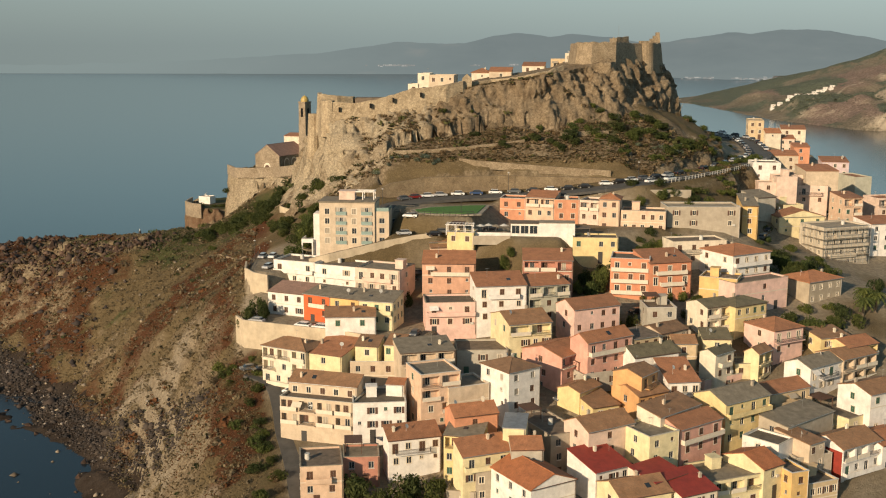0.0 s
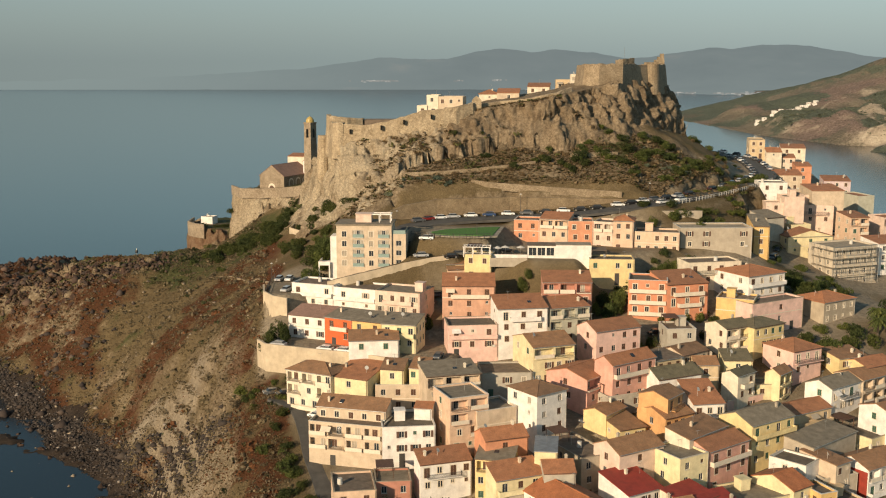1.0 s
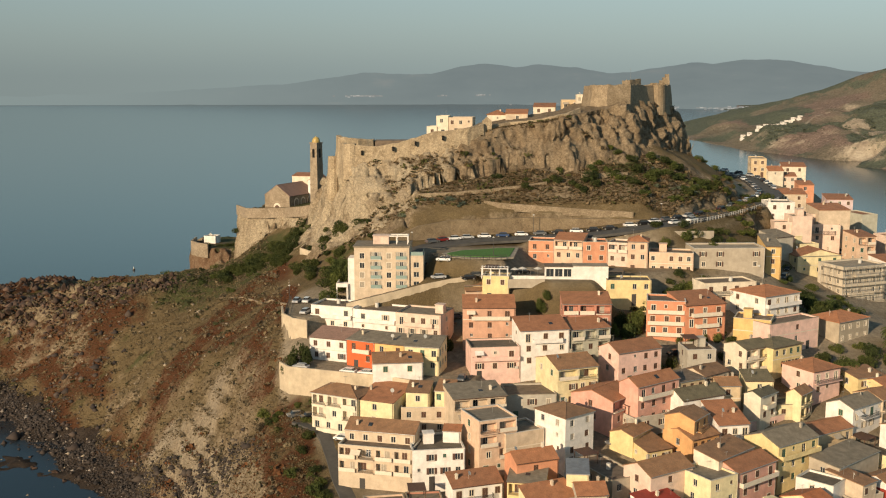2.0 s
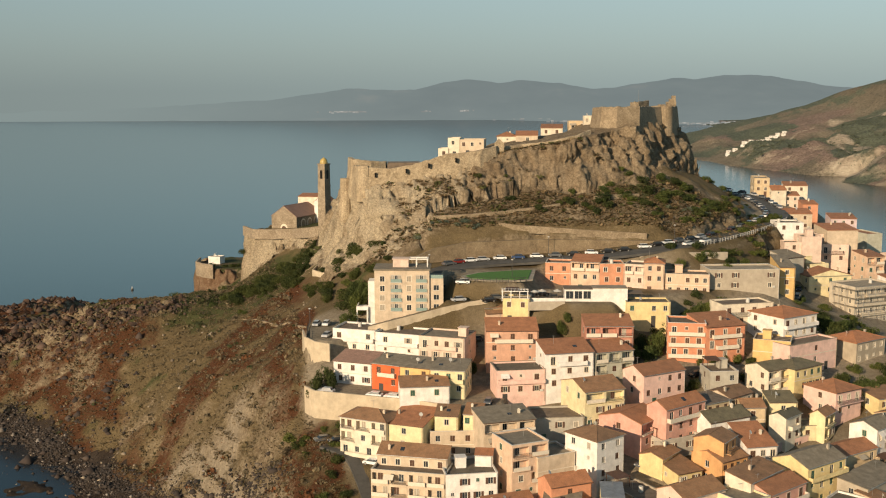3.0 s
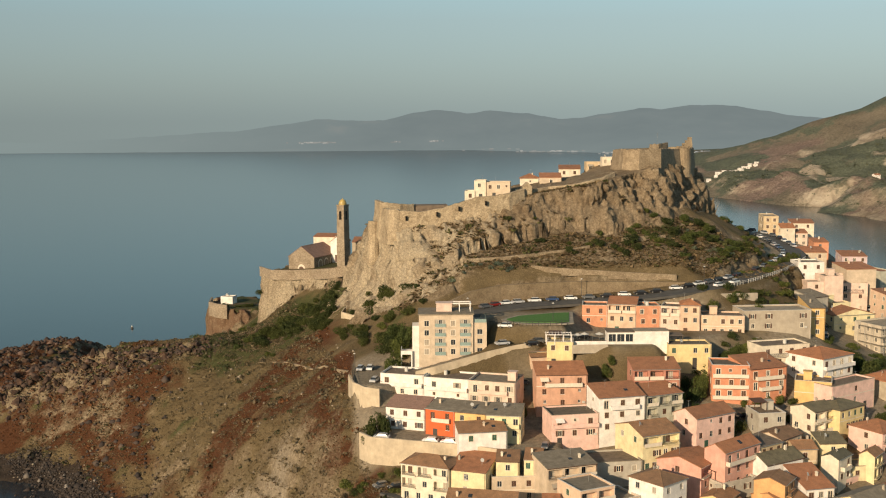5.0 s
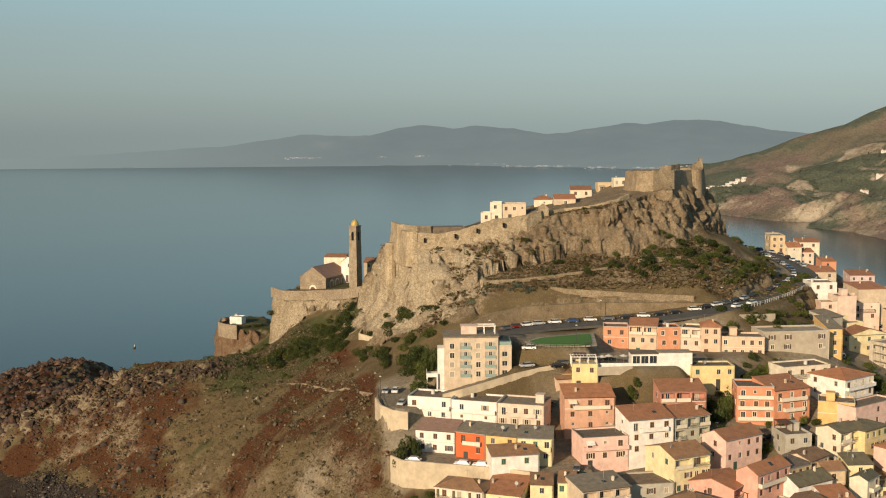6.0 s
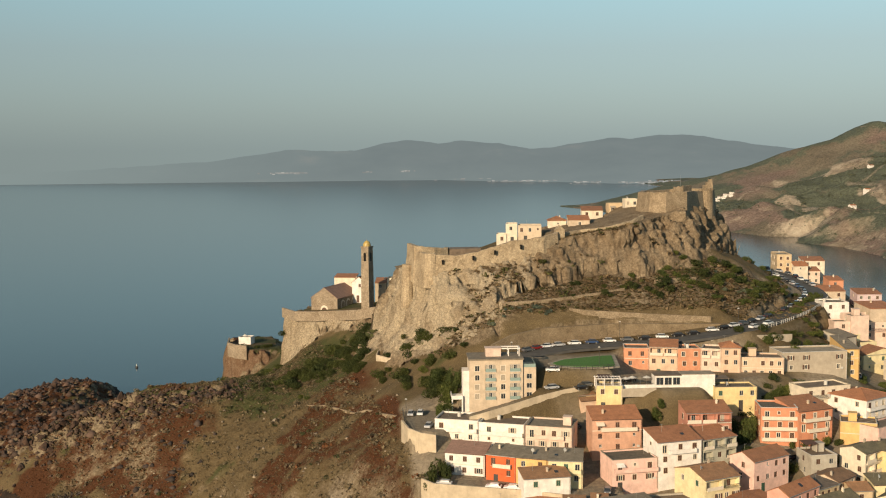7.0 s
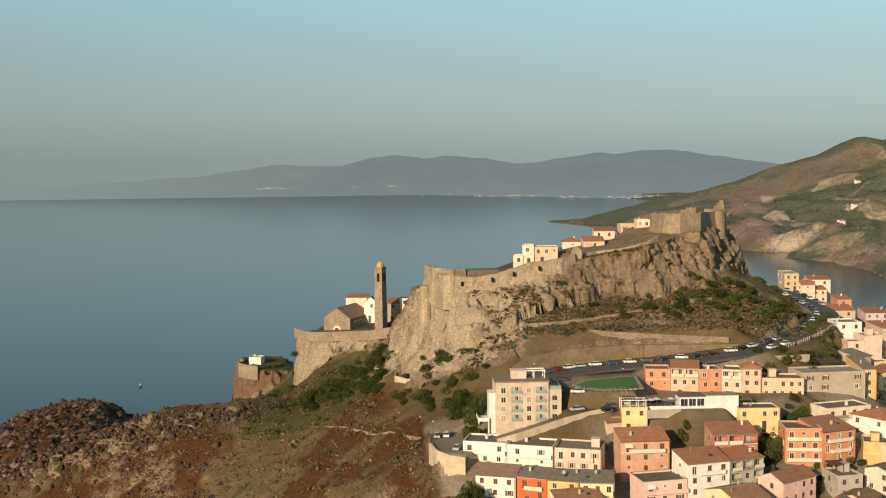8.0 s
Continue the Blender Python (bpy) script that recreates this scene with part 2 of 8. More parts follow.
def blocks(x, y, z):
    """Angular blocks: every place takes the value of its nearest scattered centre."""
    i, j, k = np.floor(x).astype(np.int64), np.floor(y).astype(np.int64), np.floor(z).astype(np.int64)
    best, value = np.full(x.shape, 1e9), np.zeros(x.shape)
    for a in (-1, 0, 1):
        for b in (-1, 0, 1):
            for c in (-1, 0, 1):
                p, q, r = i + a, j + b, k + c
                d = (p + hash3(p, q, r) - x) ** 2 + (q + hash3(p + 91, q, r) - y) ** 2 + (r + hash3(p, q + 57, r) - z) ** 2
                near = d < best
                best, value = np.where(near, d, best), np.where(near, hash3(p, q, r + 33), value)
    return value * 2 - 1


def ease(t):
    t = np.clip(t, 0, 1)
    return t * t * (3 - 2 * t)


def inside(px, py, outline):
    """Signed distance to a closed outline, positive inside."""
    best, odd = np.full(px.shape, 1e9), np.zeros(px.shape, bool)
    for (ax, ay), (bx, by) in zip(outline, outline[1:] + outline[:1]):
        dx, dy = bx - ax, by - ay
        t = np.clip(((px - ax) * dx + (py - ay) * dy) / (dx * dx + dy * dy), 0, 1)
        best = np.minimum(best, np.hypot(px - ax - t * dx, py - ay - t * dy))
        odd ^= ((ay > py) != (by > py)) & (px < (bx - ax) * (py - ay) / (by - ay + 1e-12) + ax)
    return np.where(odd, best, -best)


def along(px, py, line):
    """Distance to an open line of (x, y, z), and the height of its nearest place."""
    best, height = np.full(px.shape, 1e9), np.zeros(px.shape)
    for (ax, ay, az), (bx, by, bz) in zip(line, line[1:]):
        dx, dy = bx - ax, by - ay
        t = np.clip(((px - ax) * dx + (py - ay) * dy) / (dx * dx + dy * dy), 0, 1)
        d = np.hypot(px - ax - t * dx, py - ay - t * dy)
        near = d < best
        best, height = np.where(near, d, best), np.where(near, az + t * (bz - az), height)
    return best, height


# ---- the lie of the land: cross-sections from west to east, (x, height), at rising distances ----
SECTIONS = [
    (60, [(-120, -3), (-80, 4), (-50, 22), (0, 26), (80, 22), (160, 16), (260, 10)]),
    (150, [(-85, -3), (-66, 0), (-54, 10), (-45, 24), (0, 27), (60, 25), (100, 21), (160, 17), (260, 10)]),
    (200, [(-85, -3), (-68, 0), (-58, 6), (-50, 20), (-44, 27), (-36, 28.5), (0, 29), (30, 31), (60, 28), (90, 25), (140, 20), (260, 10)]),
    (232, [(-95, -3), (-78, 0), (-69, 5), (-60, 20), (-51, 32), (-44, 34), (-20, 37), (0, 38.5), (30, 41), (55, 39), (75, 37), (100, 36), (150, 30), (260, 12)]),
    (255, [(-105, -3), (-87, 0), (-76, 5), (-70, 14), (-60, 29), (-52, 38), (-42, 42), (-10, 45), (10, 46), (30, 46), (60, 46), (80, 45), (110, 44), (150, 38), (260, 14)]),
    (275, [(-118, -3), (-99, 0), (-83, 5), (-74, 18), (-64, 33), (-56, 45), (-48, 50), (-10, 51.5), (20, 55), (45, 53), (70, 52), (90, 49), (120, 49), (160, 42), (260, 15)]),
    (300, [(-130, -3), (-113, 0), (-97, 5), (-85, 20), (-72, 36), (-62, 47), (-52, 54.5), (-40, 57), (-20, 60), (0, 63), (20, 63.5), (60, 62), (80, 61), (92, 57), (120, 49), (170, 42), (270, 15)]),
    (325, [(-145, -3), (-127, 0), (-108, 6), (-98, 17), (-85, 31), (-70, 43), (-55, 54), (-40, 60), (-24, 68), (0, 69.5), (40, 71.5), (70, 73), (86, 66), (98, 57.5), (125, 50.5), (140, 49), (180, 43), (280, 10)]),
    (345, [(-158, -3), (-141, 0), (-121, 5), (-105, 20), (-88, 33), (-65, 47), (-50, 57), (-40, 64), (-30, 73), (-18, 80), (0, 84), (30, 84), (60, 80), (80, 77), (90, 73), (99, 64), (112, 58), (135, 56), (150, 52), (190, 42), (280, 5)]),
    (375, [(-185, -3), (-167, 0), (-146, 6), (-125, 20), (-100, 33), (-80, 43), (-64, 53), (-54, 60), (-38, 80), (-20, 90), (0, 95), (40, 97), (70, 94), (88, 85), (98, 78), (109, 69), (125, 62), (140, 59), (155, 54), (190, 42), (270, 0)]),
    (400, [(-210, -3), (-188, 2), (-170, 7), (-150, 19), (-138, 29), (-118, 37.5), (-85, 44), (-65, 55), (-50, 70), (-20, 90), (30, 98), (70, 96), (90, 88), (108, 77), (120, 72), (130, 67), (154, 57), (200, 35), (250, -2)]),
    (425, [(-238, -3), (-215, 10), (-185, 24), (-168, 33), (-155, 38), (-142, 40), (-130, 40.5), (-100, 41.5), (-70, 52), (-52, 66), (-20, 88), (40, 96), (80, 90), (105, 79), (120, 77), (132, 71), (150, 65), (190, 42), (240, -2)]),
    (455, [(-248, -2), (-228, 13), (-205, 19), (-175, 23), (-150, 25), (-125, 28), (-105, 31), (-90, 43), (-70, 62), (-40, 72), (0, 72), (60, 72), (100, 75), (125, 77), (145, 72), (155, 70), (185, 45), (230, -2)]),
    (485, [(-250, -2), (-232, 15), (-212, 21), (-186, 20), (-168, 13), (-150, 6), (-138, 5), (-124, 16), (-114, 27), (-95, 42), (-75, 56), (-40, 55), (0, 50), (80, 46), (110, 66), (150, 66), (180, 40), (220, -3)]),
    (520, [(-248, -2), (-232, 13), (-218, 19), (-200, 23.5), (-187, 22.5), (-176, 15), (-167, 4), (-160, -3), (-142, -3), (-130, 4), (-116, 30), (-85, 42), (-40, 36), (60, 26), (140, 30), (175, 10), (200, -4)]),
    (560, [(-244, -2), (-228, 10), (-208, 14.5), (-194, 13.5), (-182, 6), (-175, -3), (-130, -5), (-105, 6), (-60, 12), (60, 6), (120, -2), (200, -5)]),
    (600, [(-236, -3), (-220, 6), (-205, 7.5), (-192, 3), (-185, -3), (0, -6), (200, -6)]),
    (640, [(-250, -6), (0, -6), (200, -6)]),
]
# foot and brink of the crag's face from west to east: x, y, height
CLIFF_FOOT = [(-56, 398, 60), (-52, 388, 64), (-44, 369, 66), (-37.5, 353, 68.5), (-31, 347.5, 73), (-25, 341.5, 76), (-19, 346, 84), (-12, 350.5, 87.5), (0, 352.5, 89.8), (15, 358.5, 93), (24, 358.5, 92), (34, 357.5, 90.5), (48, 361, 91.5), (58, 365.5, 91.5), (66, 372, 92.5), (72, 384, 95), (80, 394, 96), (88, 404, 94)]
CLIFF_TOP = [(-56, 404, 68), (-52, 396, 76), (-46, 387, 87), (-40, 366, 89.5), (-36.5, 362, 90.5), (-30, 360.5, 91), (-22, 361, 92.5), (-12, 360.5, 95), (0, 360.5, 98), (8, 364, 101), (17, 366.5, 102.5), (25, 365, 103.5), (35, 366, 105.2), (42, 370, 106.5), (50, 375.5, 108), (56, 380, 110), (63, 386, 110.5), (73, 399.5, 109), (80, 408, 107), (88, 420, 98)]
WEST_CLIFF = [(-58, 400), (-52, 386), (-44, 366), (-37, 350), (-25, 338), (-14, 344), (-10, 360), (-36, 364), (-44, 388)]
CHURCH_TERRACE = [(-92, 462), (-86, 452), (-70, 446), (-60, 430), (-46, 424), (-40, 445), (-52, 470), (-80, 478)]
POINT = [(-122, 528), (-122, 500), (-118, 493), (-104, 484), (-94, 492), (-98, 528)]
LOWER_TERRACE = [(-53, 268), (-49.5, 259.4), (-12, 243.8), (-2, 246), (0, 262), (-38, 280)]
UPPER_ROAD = [(-34, 309, 62), (-22, 311, 66), (-12, 320, 68.5), (0, 325, 69.3), (20, 325, 70.3), (40, 322.5, 72), (58, 324.5, 74), (76, 338, 74.6), (96, 359, 75.5), (112, 385, 76), (119, 415, 76.5), (121, 445, 77.5), (112, 480, 78)]
FLATS = [
    ([(-14, 300), (-7, 296.3), (2, 294.5), (9, 296), (16, 316), (16, 324), (-14, 324)], 68.5, 5.0),
    ([(-15.5, 299), (-15, 290.5), (-2, 291), (1, 294), (-7, 295.5)], 63.6, 4.0),
    ([(8, 290), (18, 281.8), (33, 280), (35, 288), (48, 292), (64, 299), (64, 303), (50, 315), (40, 317.5), (20, 318), (12, 304)], 64.3, 8.0),
    ([(-54, 306), (-53, 283), (-46, 279), (-36, 290), (-36, 306)], 55.6, 1.2),
]
RAMP = [(-37, 287.5, 57.6), (-31, 287.5, 59.0), (-24, 289.3, 60.3), (-16, 291.6, 61.9), (-8, 293, 63.2), (-3, 293.5, 63.8)]
RETAINING = [(-20, 328.5), (-6, 333), (17, 335.5), (40, 334), (58, 333), (70, 344), (50, 350), (0, 352), (-16, 345)]


def lay(px, py):
    """Height of the land."""
    ys = [s[0] for s in SECTIONS]
    cuts = [np.interp(px, [k[0] for k in s[1]], [k[1] for k in s[1]]) for s in SECTIONS]
    h = np.zeros(px.shape)
    for i in range(len(ys) - 1):
        t = (py - ys[i]) / (ys[i + 1] - ys[i])
        m = (t >= 0) & (t < 1)
        h = np.where(m, cuts[i] + (cuts[i + 1] - cuts[i]) * t, h)
    h = np.where(py >= ys[-1], cuts[-1], np.where(py < ys[0], cuts[0], h))
    wild = ease((-px - 48) / 8) + ease((py - 330) / 10) * ease((110 - px) / 12)
    wild = np.clip(wild, 0, 1)
    h = h + wild * (1.6 * fbm(px / 26, py / 26, 0, 4) + 0.35 * fbm(px / 4, py / 4, 5, 3))
    # gullies that run down the seaward slope
    gully = ease((-px - 52) / 10) * ease((350 - py) / 30)
    h = h + gully * 2.2 * np.abs(fbm((px + py) / 16, (px - py) / 60, 2, 3)) - gully * 0.8
    # strata that step down the clay scar above the beach
    scar = np.maximum(ease(1.5 - np.hypot((px + 80) / 13, (py - 284) / 16)), ease(1.5 - np.hypot((px + 73) / 9, (py - 258) / 16)))
    ledge = np.floor(h / 4.5) * 4.5 + 4.5 * ease((h / 4.5 - np.floor(h / 4.5)) * 3.2 - 1.5)
    h = h + scar * 0.85 * (ledge - h) * (h > 4)
    # the broken outcrop along the headland's crest
    crest = ease(1.6 - np.abs(py - (408 - 0.26 * (px + 112))) / 7) * ease((-104 - px) / 10) + ease((-165 - px) / 10) * ease((py - 440) / 10) * 0.8
    h = h + np.clip(crest, 0, 1) * (1.1 * blocks(px / 3.6, py / 3.6, px * 0) + 0.7 * blocks(px / 1.9, py / 1.9, px * 0 + 5)) * (h > 3)
    d, z = along(px, py, UPPER_ROAD)
    h = h + (z - h) * ease((8.5 - d) / 3.5)
    d, z2 = along(px, py, RAMP)
    h = h + (z2 - h) * ease((5.2 - d) / 2.6)
    for outline, level, soft in FLATS:
        h = h + (level - h) * ease(inside(px, py, outline) / soft + 0.5)
    s = inside(px, py, LOWER_TERRACE)
    h = h + (47.4 - h) * ease(s / 1.2 + 0.5) * (h < 54)
    s = inside(px, py, RETAINING)
    step = np.minimum(74.6 + 1.1 * (py - 334), 80 + 0.5 * (py - 339))
    verge = ease((s + 9) / 2) * (s < 0.2) * (py < 337) * ease((px + 21) / 4) * ease((60 - px) / 4)
    h = h + (np.minimum(h, z + 0.5) - h) * verge
    h = np.where(s > -0.6, h + (np.where(py < 342, step, np.maximum(h, step)) - h) * ease(s / 1.0 + 0.5) * ease((62 - px) / 8), h)
    # the crag: a broken face between its foot and its brink, level ground behind
    rough = 2.6 * fbm(px / 7, py / 7, 1, 3) + 1.3 * fbm(px / 2.4, py / 2.4, 4, 2)
    sx = px + 1.3 * fbm(px / 5, py / 5, 6, 3)
    foot_y, foot_z, top_y, top_z = (np.interp(sx, [k[0] for k in line], [k[i] for k in line]) for line, i in ((CLIFF_FOOT, 1), (CLIFF_FOOT, 2), (CLIFF_TOP, 1), (CLIFF_TOP, 2)))
    up = (py + 0.45 * rough - foot_y) / np.maximum(top_y - foot_y, 1.0)
    level = top_z + 0.1 * np.clip(py - top_y, 0, 12) - 14 * ease((py - np.maximum(400, top_y + 6)) / 35) * ease((46 - px) / 20)
    face = np.where(up < 1, foot_z + (top_z - foot_z) * np.clip(up, 0, 1), level)
    face = np.where((up > 0) & (px > -56) & (px < 88) & (py < 440), face, -9.0)
    h = np.maximum(h, face - 30 * ease((py - 425) / 15))
    s = inside(px, py, CHURCH_TERRACE) + 0.5 * rough
    h = h + np.maximum(63.0 + 0.09 * np.clip(px + 85, 0, 60) - h, 0) * ease(s / 4.0 + 0.4)
    s = inside(px, py, POINT) + 0.6 * rough
    h = h + np.maximum(41.5 - h, 0) * ease(s / 4.0 + 0.4)
    return h


def ground_height(x, y):
    return float(lay(np.array([float(x)]), np.array([float(y)]))[0])


def grid_mesh(name, X, Y, Z, keep=None):
    ny, nx = X.shape
    co = np.stack([X, Y, Z], -1).reshape(-1, 3)
    i = np.arange(ny * nx).reshape(ny, nx)
    q = np.stack([i[:-1, :-1], i[:-1, 1:], i[1:, 1:], i[1:, :-1]], -1).reshape(-1, 4)
    if keep is not None:
        q = q[keep.reshape(-1)]
        used = np.unique(q)
        back = np.zeros(ny * nx, np.int64)
        back[used] = np.arange(len(used))
        co, q = co[used], back[q]
    else:
        used = None
    me = bpy.data.meshes.new(name)
    me.vertices.add(len(co))
    me.vertices.foreach_set("co", co.ravel())
    me.loops.add(q.size)
    me.loops.foreach_set("vertex_index", q.ravel().astype(np.int32))
    me.polygons.add(len(q))
    me.polygons.foreach_set("loop_start", np.arange(0, q.size, 4, dtype=np.int32))
    me.update(calc_edges=True)
    return me, used


def set_cover(me, used, rock, green, red, paved):
    a = me.attributes.new("cover", "FLOAT_COLOR", "POINT")
    d = np.stack([rock, green, red, paved], -1).reshape(-1, 4)
    a.data.foreach_set("color", (d if used is None else d[used]).astype(np.float32).ravel())


def land_material(name, dry, rock_lo, rock_hi, red, green, paved, fine=1.0):
    """Ground whose cover (bare rock, green scrub, red-brown scrub, paving) follows the map laid on the mesh."""
    m, nt, b = material(name, 0.95)
    b.inputs["Specular IOR Level"].default_value = 0.15
    p = place_coords(nt)
    at = nt.nodes.new("ShaderNodeAttribute")
    at.attribute_name = "cover"
    sep = nt.nodes.new("ShaderNodeSeparateColor")
    nt.links.new(at.outputs["Color"], sep.inputs[0])
    n1 = noise_node(nt, 0.12 * fine, 6, 0.7, p).outputs[0]
    n2 = noise_node(nt, 0.9 * fine, 5, 0.7, p).outputs[0]
    n3 = noise_node(nt, 4.0 * fine, 4, 0.7, p).outputs[0]

    def edge(channel):
        a = nt.nodes.new("ShaderNodeMath")
        a.operation = "MULTIPLY_ADD"
        nt.links.new(blend(nt, 0.5, n2, n3), a.inputs[0])
        a.inputs[1].default_value = 1.1
        nt.links.new(channel, a.inputs[2])
        return ramp(nt, a.outputs[0], [(0.66, (0, 0, 0)), (1.0, (1, 1, 1))])

    base = ramp(nt, n1, [(0.3, tuple(v * 0.7 for v in dry)), (0.7, tuple(v * 1.2 for v in dry))])
    tuft = ramp(nt, n3, [(0.32, (0.45, 0.42, 0.38)), (0.62, (1.15, 1.12, 1.05))])
    base = blend(nt, 0.85, base, tuft, "MULTIPLY")
    redc = ramp(nt, n3, [(0.3, tuple(v * 0.4 for v in red)), (0.7, tuple(v * 1.3 for v in red))])
    base = blend(nt, edge(sep.outputs[2]), base, redc)
    grc = ramp(nt, n3, [(0.3, tuple(v * 0.5 for v in green)), (0.7, tuple(v * 1.5 for v in green))])
    base = blend(nt, edge(sep.outputs[1]), base, grc)
    vor = nt.nodes.new("ShaderNodeTexVoronoi")
    vor.feature = "DISTANCE_TO_EDGE"
    vor.inputs["Scale"].default_value = 0.5 * fine
    nt.links.new(p, vor.inputs["Vector"])
    rk = ramp(nt, n2, [(0.25, rock_lo), (0.5, tuple((a + c) / 2 for a, c in zip(rock_lo, rock_hi))), (0.75, rock_hi)])
    crack = ramp(nt, vor.outputs[0], [(0.0, (0.5, 0.47, 0.44)), (0.12, (1, 1, 1))])
    rk = blend(nt, 0.5, rk, crack, "MULTIPLY")
    stain = ramp(nt, n1, [(0.35, (0.62, 0.56, 0.5)), (0.65, (1.1, 1.08, 1.05))])
    rk = blend(nt, 0.9, rk, stain, "MULTIPLY")
    base = blend(nt, edge(sep.outputs[0]), base, rk)
    pv = ramp(nt, n2, [(0.3, tuple(v * 0.62 for v in paved)), (0.7, tuple(v * 1.25 for v in paved))])
    if fine > 1.2:
        pv = blend(nt, 0.55, pv, crack, "MULTIPLY")
        pv = blend(nt, 0.6, pv, ramp(nt, n3, [(0.34, (0.55, 0.5, 0.45)), (0.6, (1.15, 1.13, 1.1))]), "MULTIPLY")
    base = blend(nt, at.outputs["Alpha"], base, pv)
    nt.links.new(base, b.inputs["Base Color"])
    add = nt.nodes.new("ShaderNodeMath")
    add.operation = "ADD"
    nt.links.new(n2, add.inputs[0])
    nt.links.new(n3, add.inputs[1])
    relief(nt, b, add.outputs[0], 0.8, 0.35 / fine)
    return m


LAND = land_material("hillside", (0.15, 0.112, 0.06), (0.10, 0.072, 0.046), (0.36, 0.295, 0.20), (0.09, 0.038, 0.017), (0.062, 0.064, 0.024), (0.27, 0.22, 0.155))
CRAG_ROCK = land_material("crag_rock", (0.235, 0.175, 0.105), (0.115, 0.086, 0.056), (0.35, 0.28, 0.19), (0.15, 0.078, 0.045), (0.06, 0.065, 0.025), (0.39, 0.33, 0.235), 1.5)
STEP = 0.95
gx, gy = np.meshgrid(np.arange(-262, 282, STEP), np.arange(60, 656, STEP))
gz = lay(gx, gy)
slope = np.hypot(*np.gradient(gz, STEP))
steep = ease((slope - 0.75) / 1.0)
# crack and bulge the steep faces sideways, so that they stand as rock rather than as a smooth slope
wobble = steep * ease((gy - 330) / 12)
col = vnoise(gx / 3.4, gy / 3.4, gz / 16)
gx2 = gx + wobble * (2.2 * fbm(gx / 6, gy / 6, gz / 5, 4, 0.6) + 1.2 * col)
gy2 = gy + wobble * (2.4 * fbm(gx / 6 + 40, gy / 6, gz / 5, 4, 0.6) + 1.8 * np.abs(col))
gz2 = gz + wobble * 1.1 * fbm(gx / 3, gy / 3 + 9, gz / 2, 3)
edge_x = np.interp(gy, [185, 200, 222, 240, 247, 258, 268], [-29, -31, -37, -41.5, -48.5, -51, -53])
town = ease((gx - edge_x) / 2 + 0.5) * ease((322 - gy) / 6) * (gy > 100)
town = np.maximum(town, ease((gx - 92) / 8) * ease((470 - gy) / 10))
town = town * (1 - ease(1.5 - np.hypot((gx + 46) / 8, (gy - 251) / 6)))
shore = ease((5.5 + 2.0 * fbm(gx / 9, gy / 9, 3, 3) - gz) / 2.5) * (1 - town)
patch = fbm(gx / 30, gy / 30, 9, 4)
redm = (1 - 0.62 * ease((gy - 335) / 8) * ease((gx + 60) / 14)) * np.clip(0.35 + 0.9 * fbm((gx + gy * 0.6) / 22, (gy - gx * 0.6) / 70, 11, 4), 0, 1) * (1 - town) * ease((-gx - 50) / 6 + ease((gy - 338) / 10))


def stain(ax, ay, bx, by, half):
    """How deep inside a ragged streak between two places on the slope."""
    dx, dy = bx - ax, by - ay
    t = np.clip(((gx - ax) * dx + (gy - ay) * dy) / (dx * dx + dy * dy), 0, 1)
    return 0.8 * ease((1.5 - np.hypot(gx - ax - t * dx, gy - ay - t * dy) / half + 1.1 * fbm(gx / 7, gy / 7, 61, 5, 0.65)) / 1.6)


rust = np.maximum.reduce([stain(-77, 364, -103, 316, 9), stain(-51, 250, -46, 205, 6), stain(-135, 402, -185, 408, 9), stain(-85, 285, -80, 272, 6), stain(-58, 240, -50, 214, 6), stain(-64, 300, -56, 268, 3.5), stain(-62, 344, -80, 352, 3.5), stain(-190, 440, -215, 560, 26)])
straw = np.maximum.reduce([stain(-108, 372, -120, 345, 13), stain(-70, 320, -92, 306, 7)])
redm = np.clip(np.maximum(redm * (1 - straw), rust) * (1 - town), 0, 1)
greenm = np.clip(-0.6 + 0.9 * fbm(gx / 14, gy / 14, 21, 4), 0, 1) * (1 - town)
below_church = ease((gy - 376) / 12) * ease((gx + 118) / 10) * ease((-48 - gx) / 6) * (gz > 30)
redm = redm * (1 - 0.8 * below_church)
greenm = np.maximum(greenm, 0.62 * below_church * np.clip(0.55 + 0.9 * fbm(gx / 9, gy / 9, 81, 4), 0, 1))
greenm = np.maximum(greenm, np.maximum(stain(-148, 420, -128, 414, 6), stain(-112, 404, -92, 396, 6) * 0.6))
greenm = np.maximum(greenm, ease((7 - np.abs(gx - edge_x + 6)) / 4) * 0.3 * ease((258 - gy) / 6) * (gy > 150) * np.clip(0.3 + fbm(gx / 5, gy / 5, 71, 3), 0, 1))
greenm = np.maximum(greenm, 0.75 * ease((gy - 340) / 10) * ease((372 - gy) / 8) * ease((gx - 25) / 20) * ease((100 - gx) / 6) * np.clip(0.5 + 1.2 * fbm(gx / 6, gy / 6, 31, 3), 0, 1))
clay = np.maximum.reduce([stain(-86, 294, -79, 286, 4), stain(-79, 286, -73, 262, 4), stain(-73, 300, -70, 285, 2.5), stain(-66, 262, -53, 218, 3)])
gully_scar = np.maximum(0.8 * clay, 0.35 * ease(1.5 - np.hypot((gx + 66 + 0.25 * (gy - 250)) / 9, (gy - 250) / 26)) * np.clip(0.5 + fbm(gx / 7, gy / 16, 41, 3), 0, 1))
west_face = ease((inside(gx, gy, WEST_CLIFF) + 7) / 4) * (gz > 60)
rockm = np.clip(steep * 0.9 * ease((gy - 335) / 10) + steep * 0.35 + gully_scar + west_face * 0.75 + ease((gz - 99) / 6) * 0.8, 0, 1) * (1 - town * 0.9)
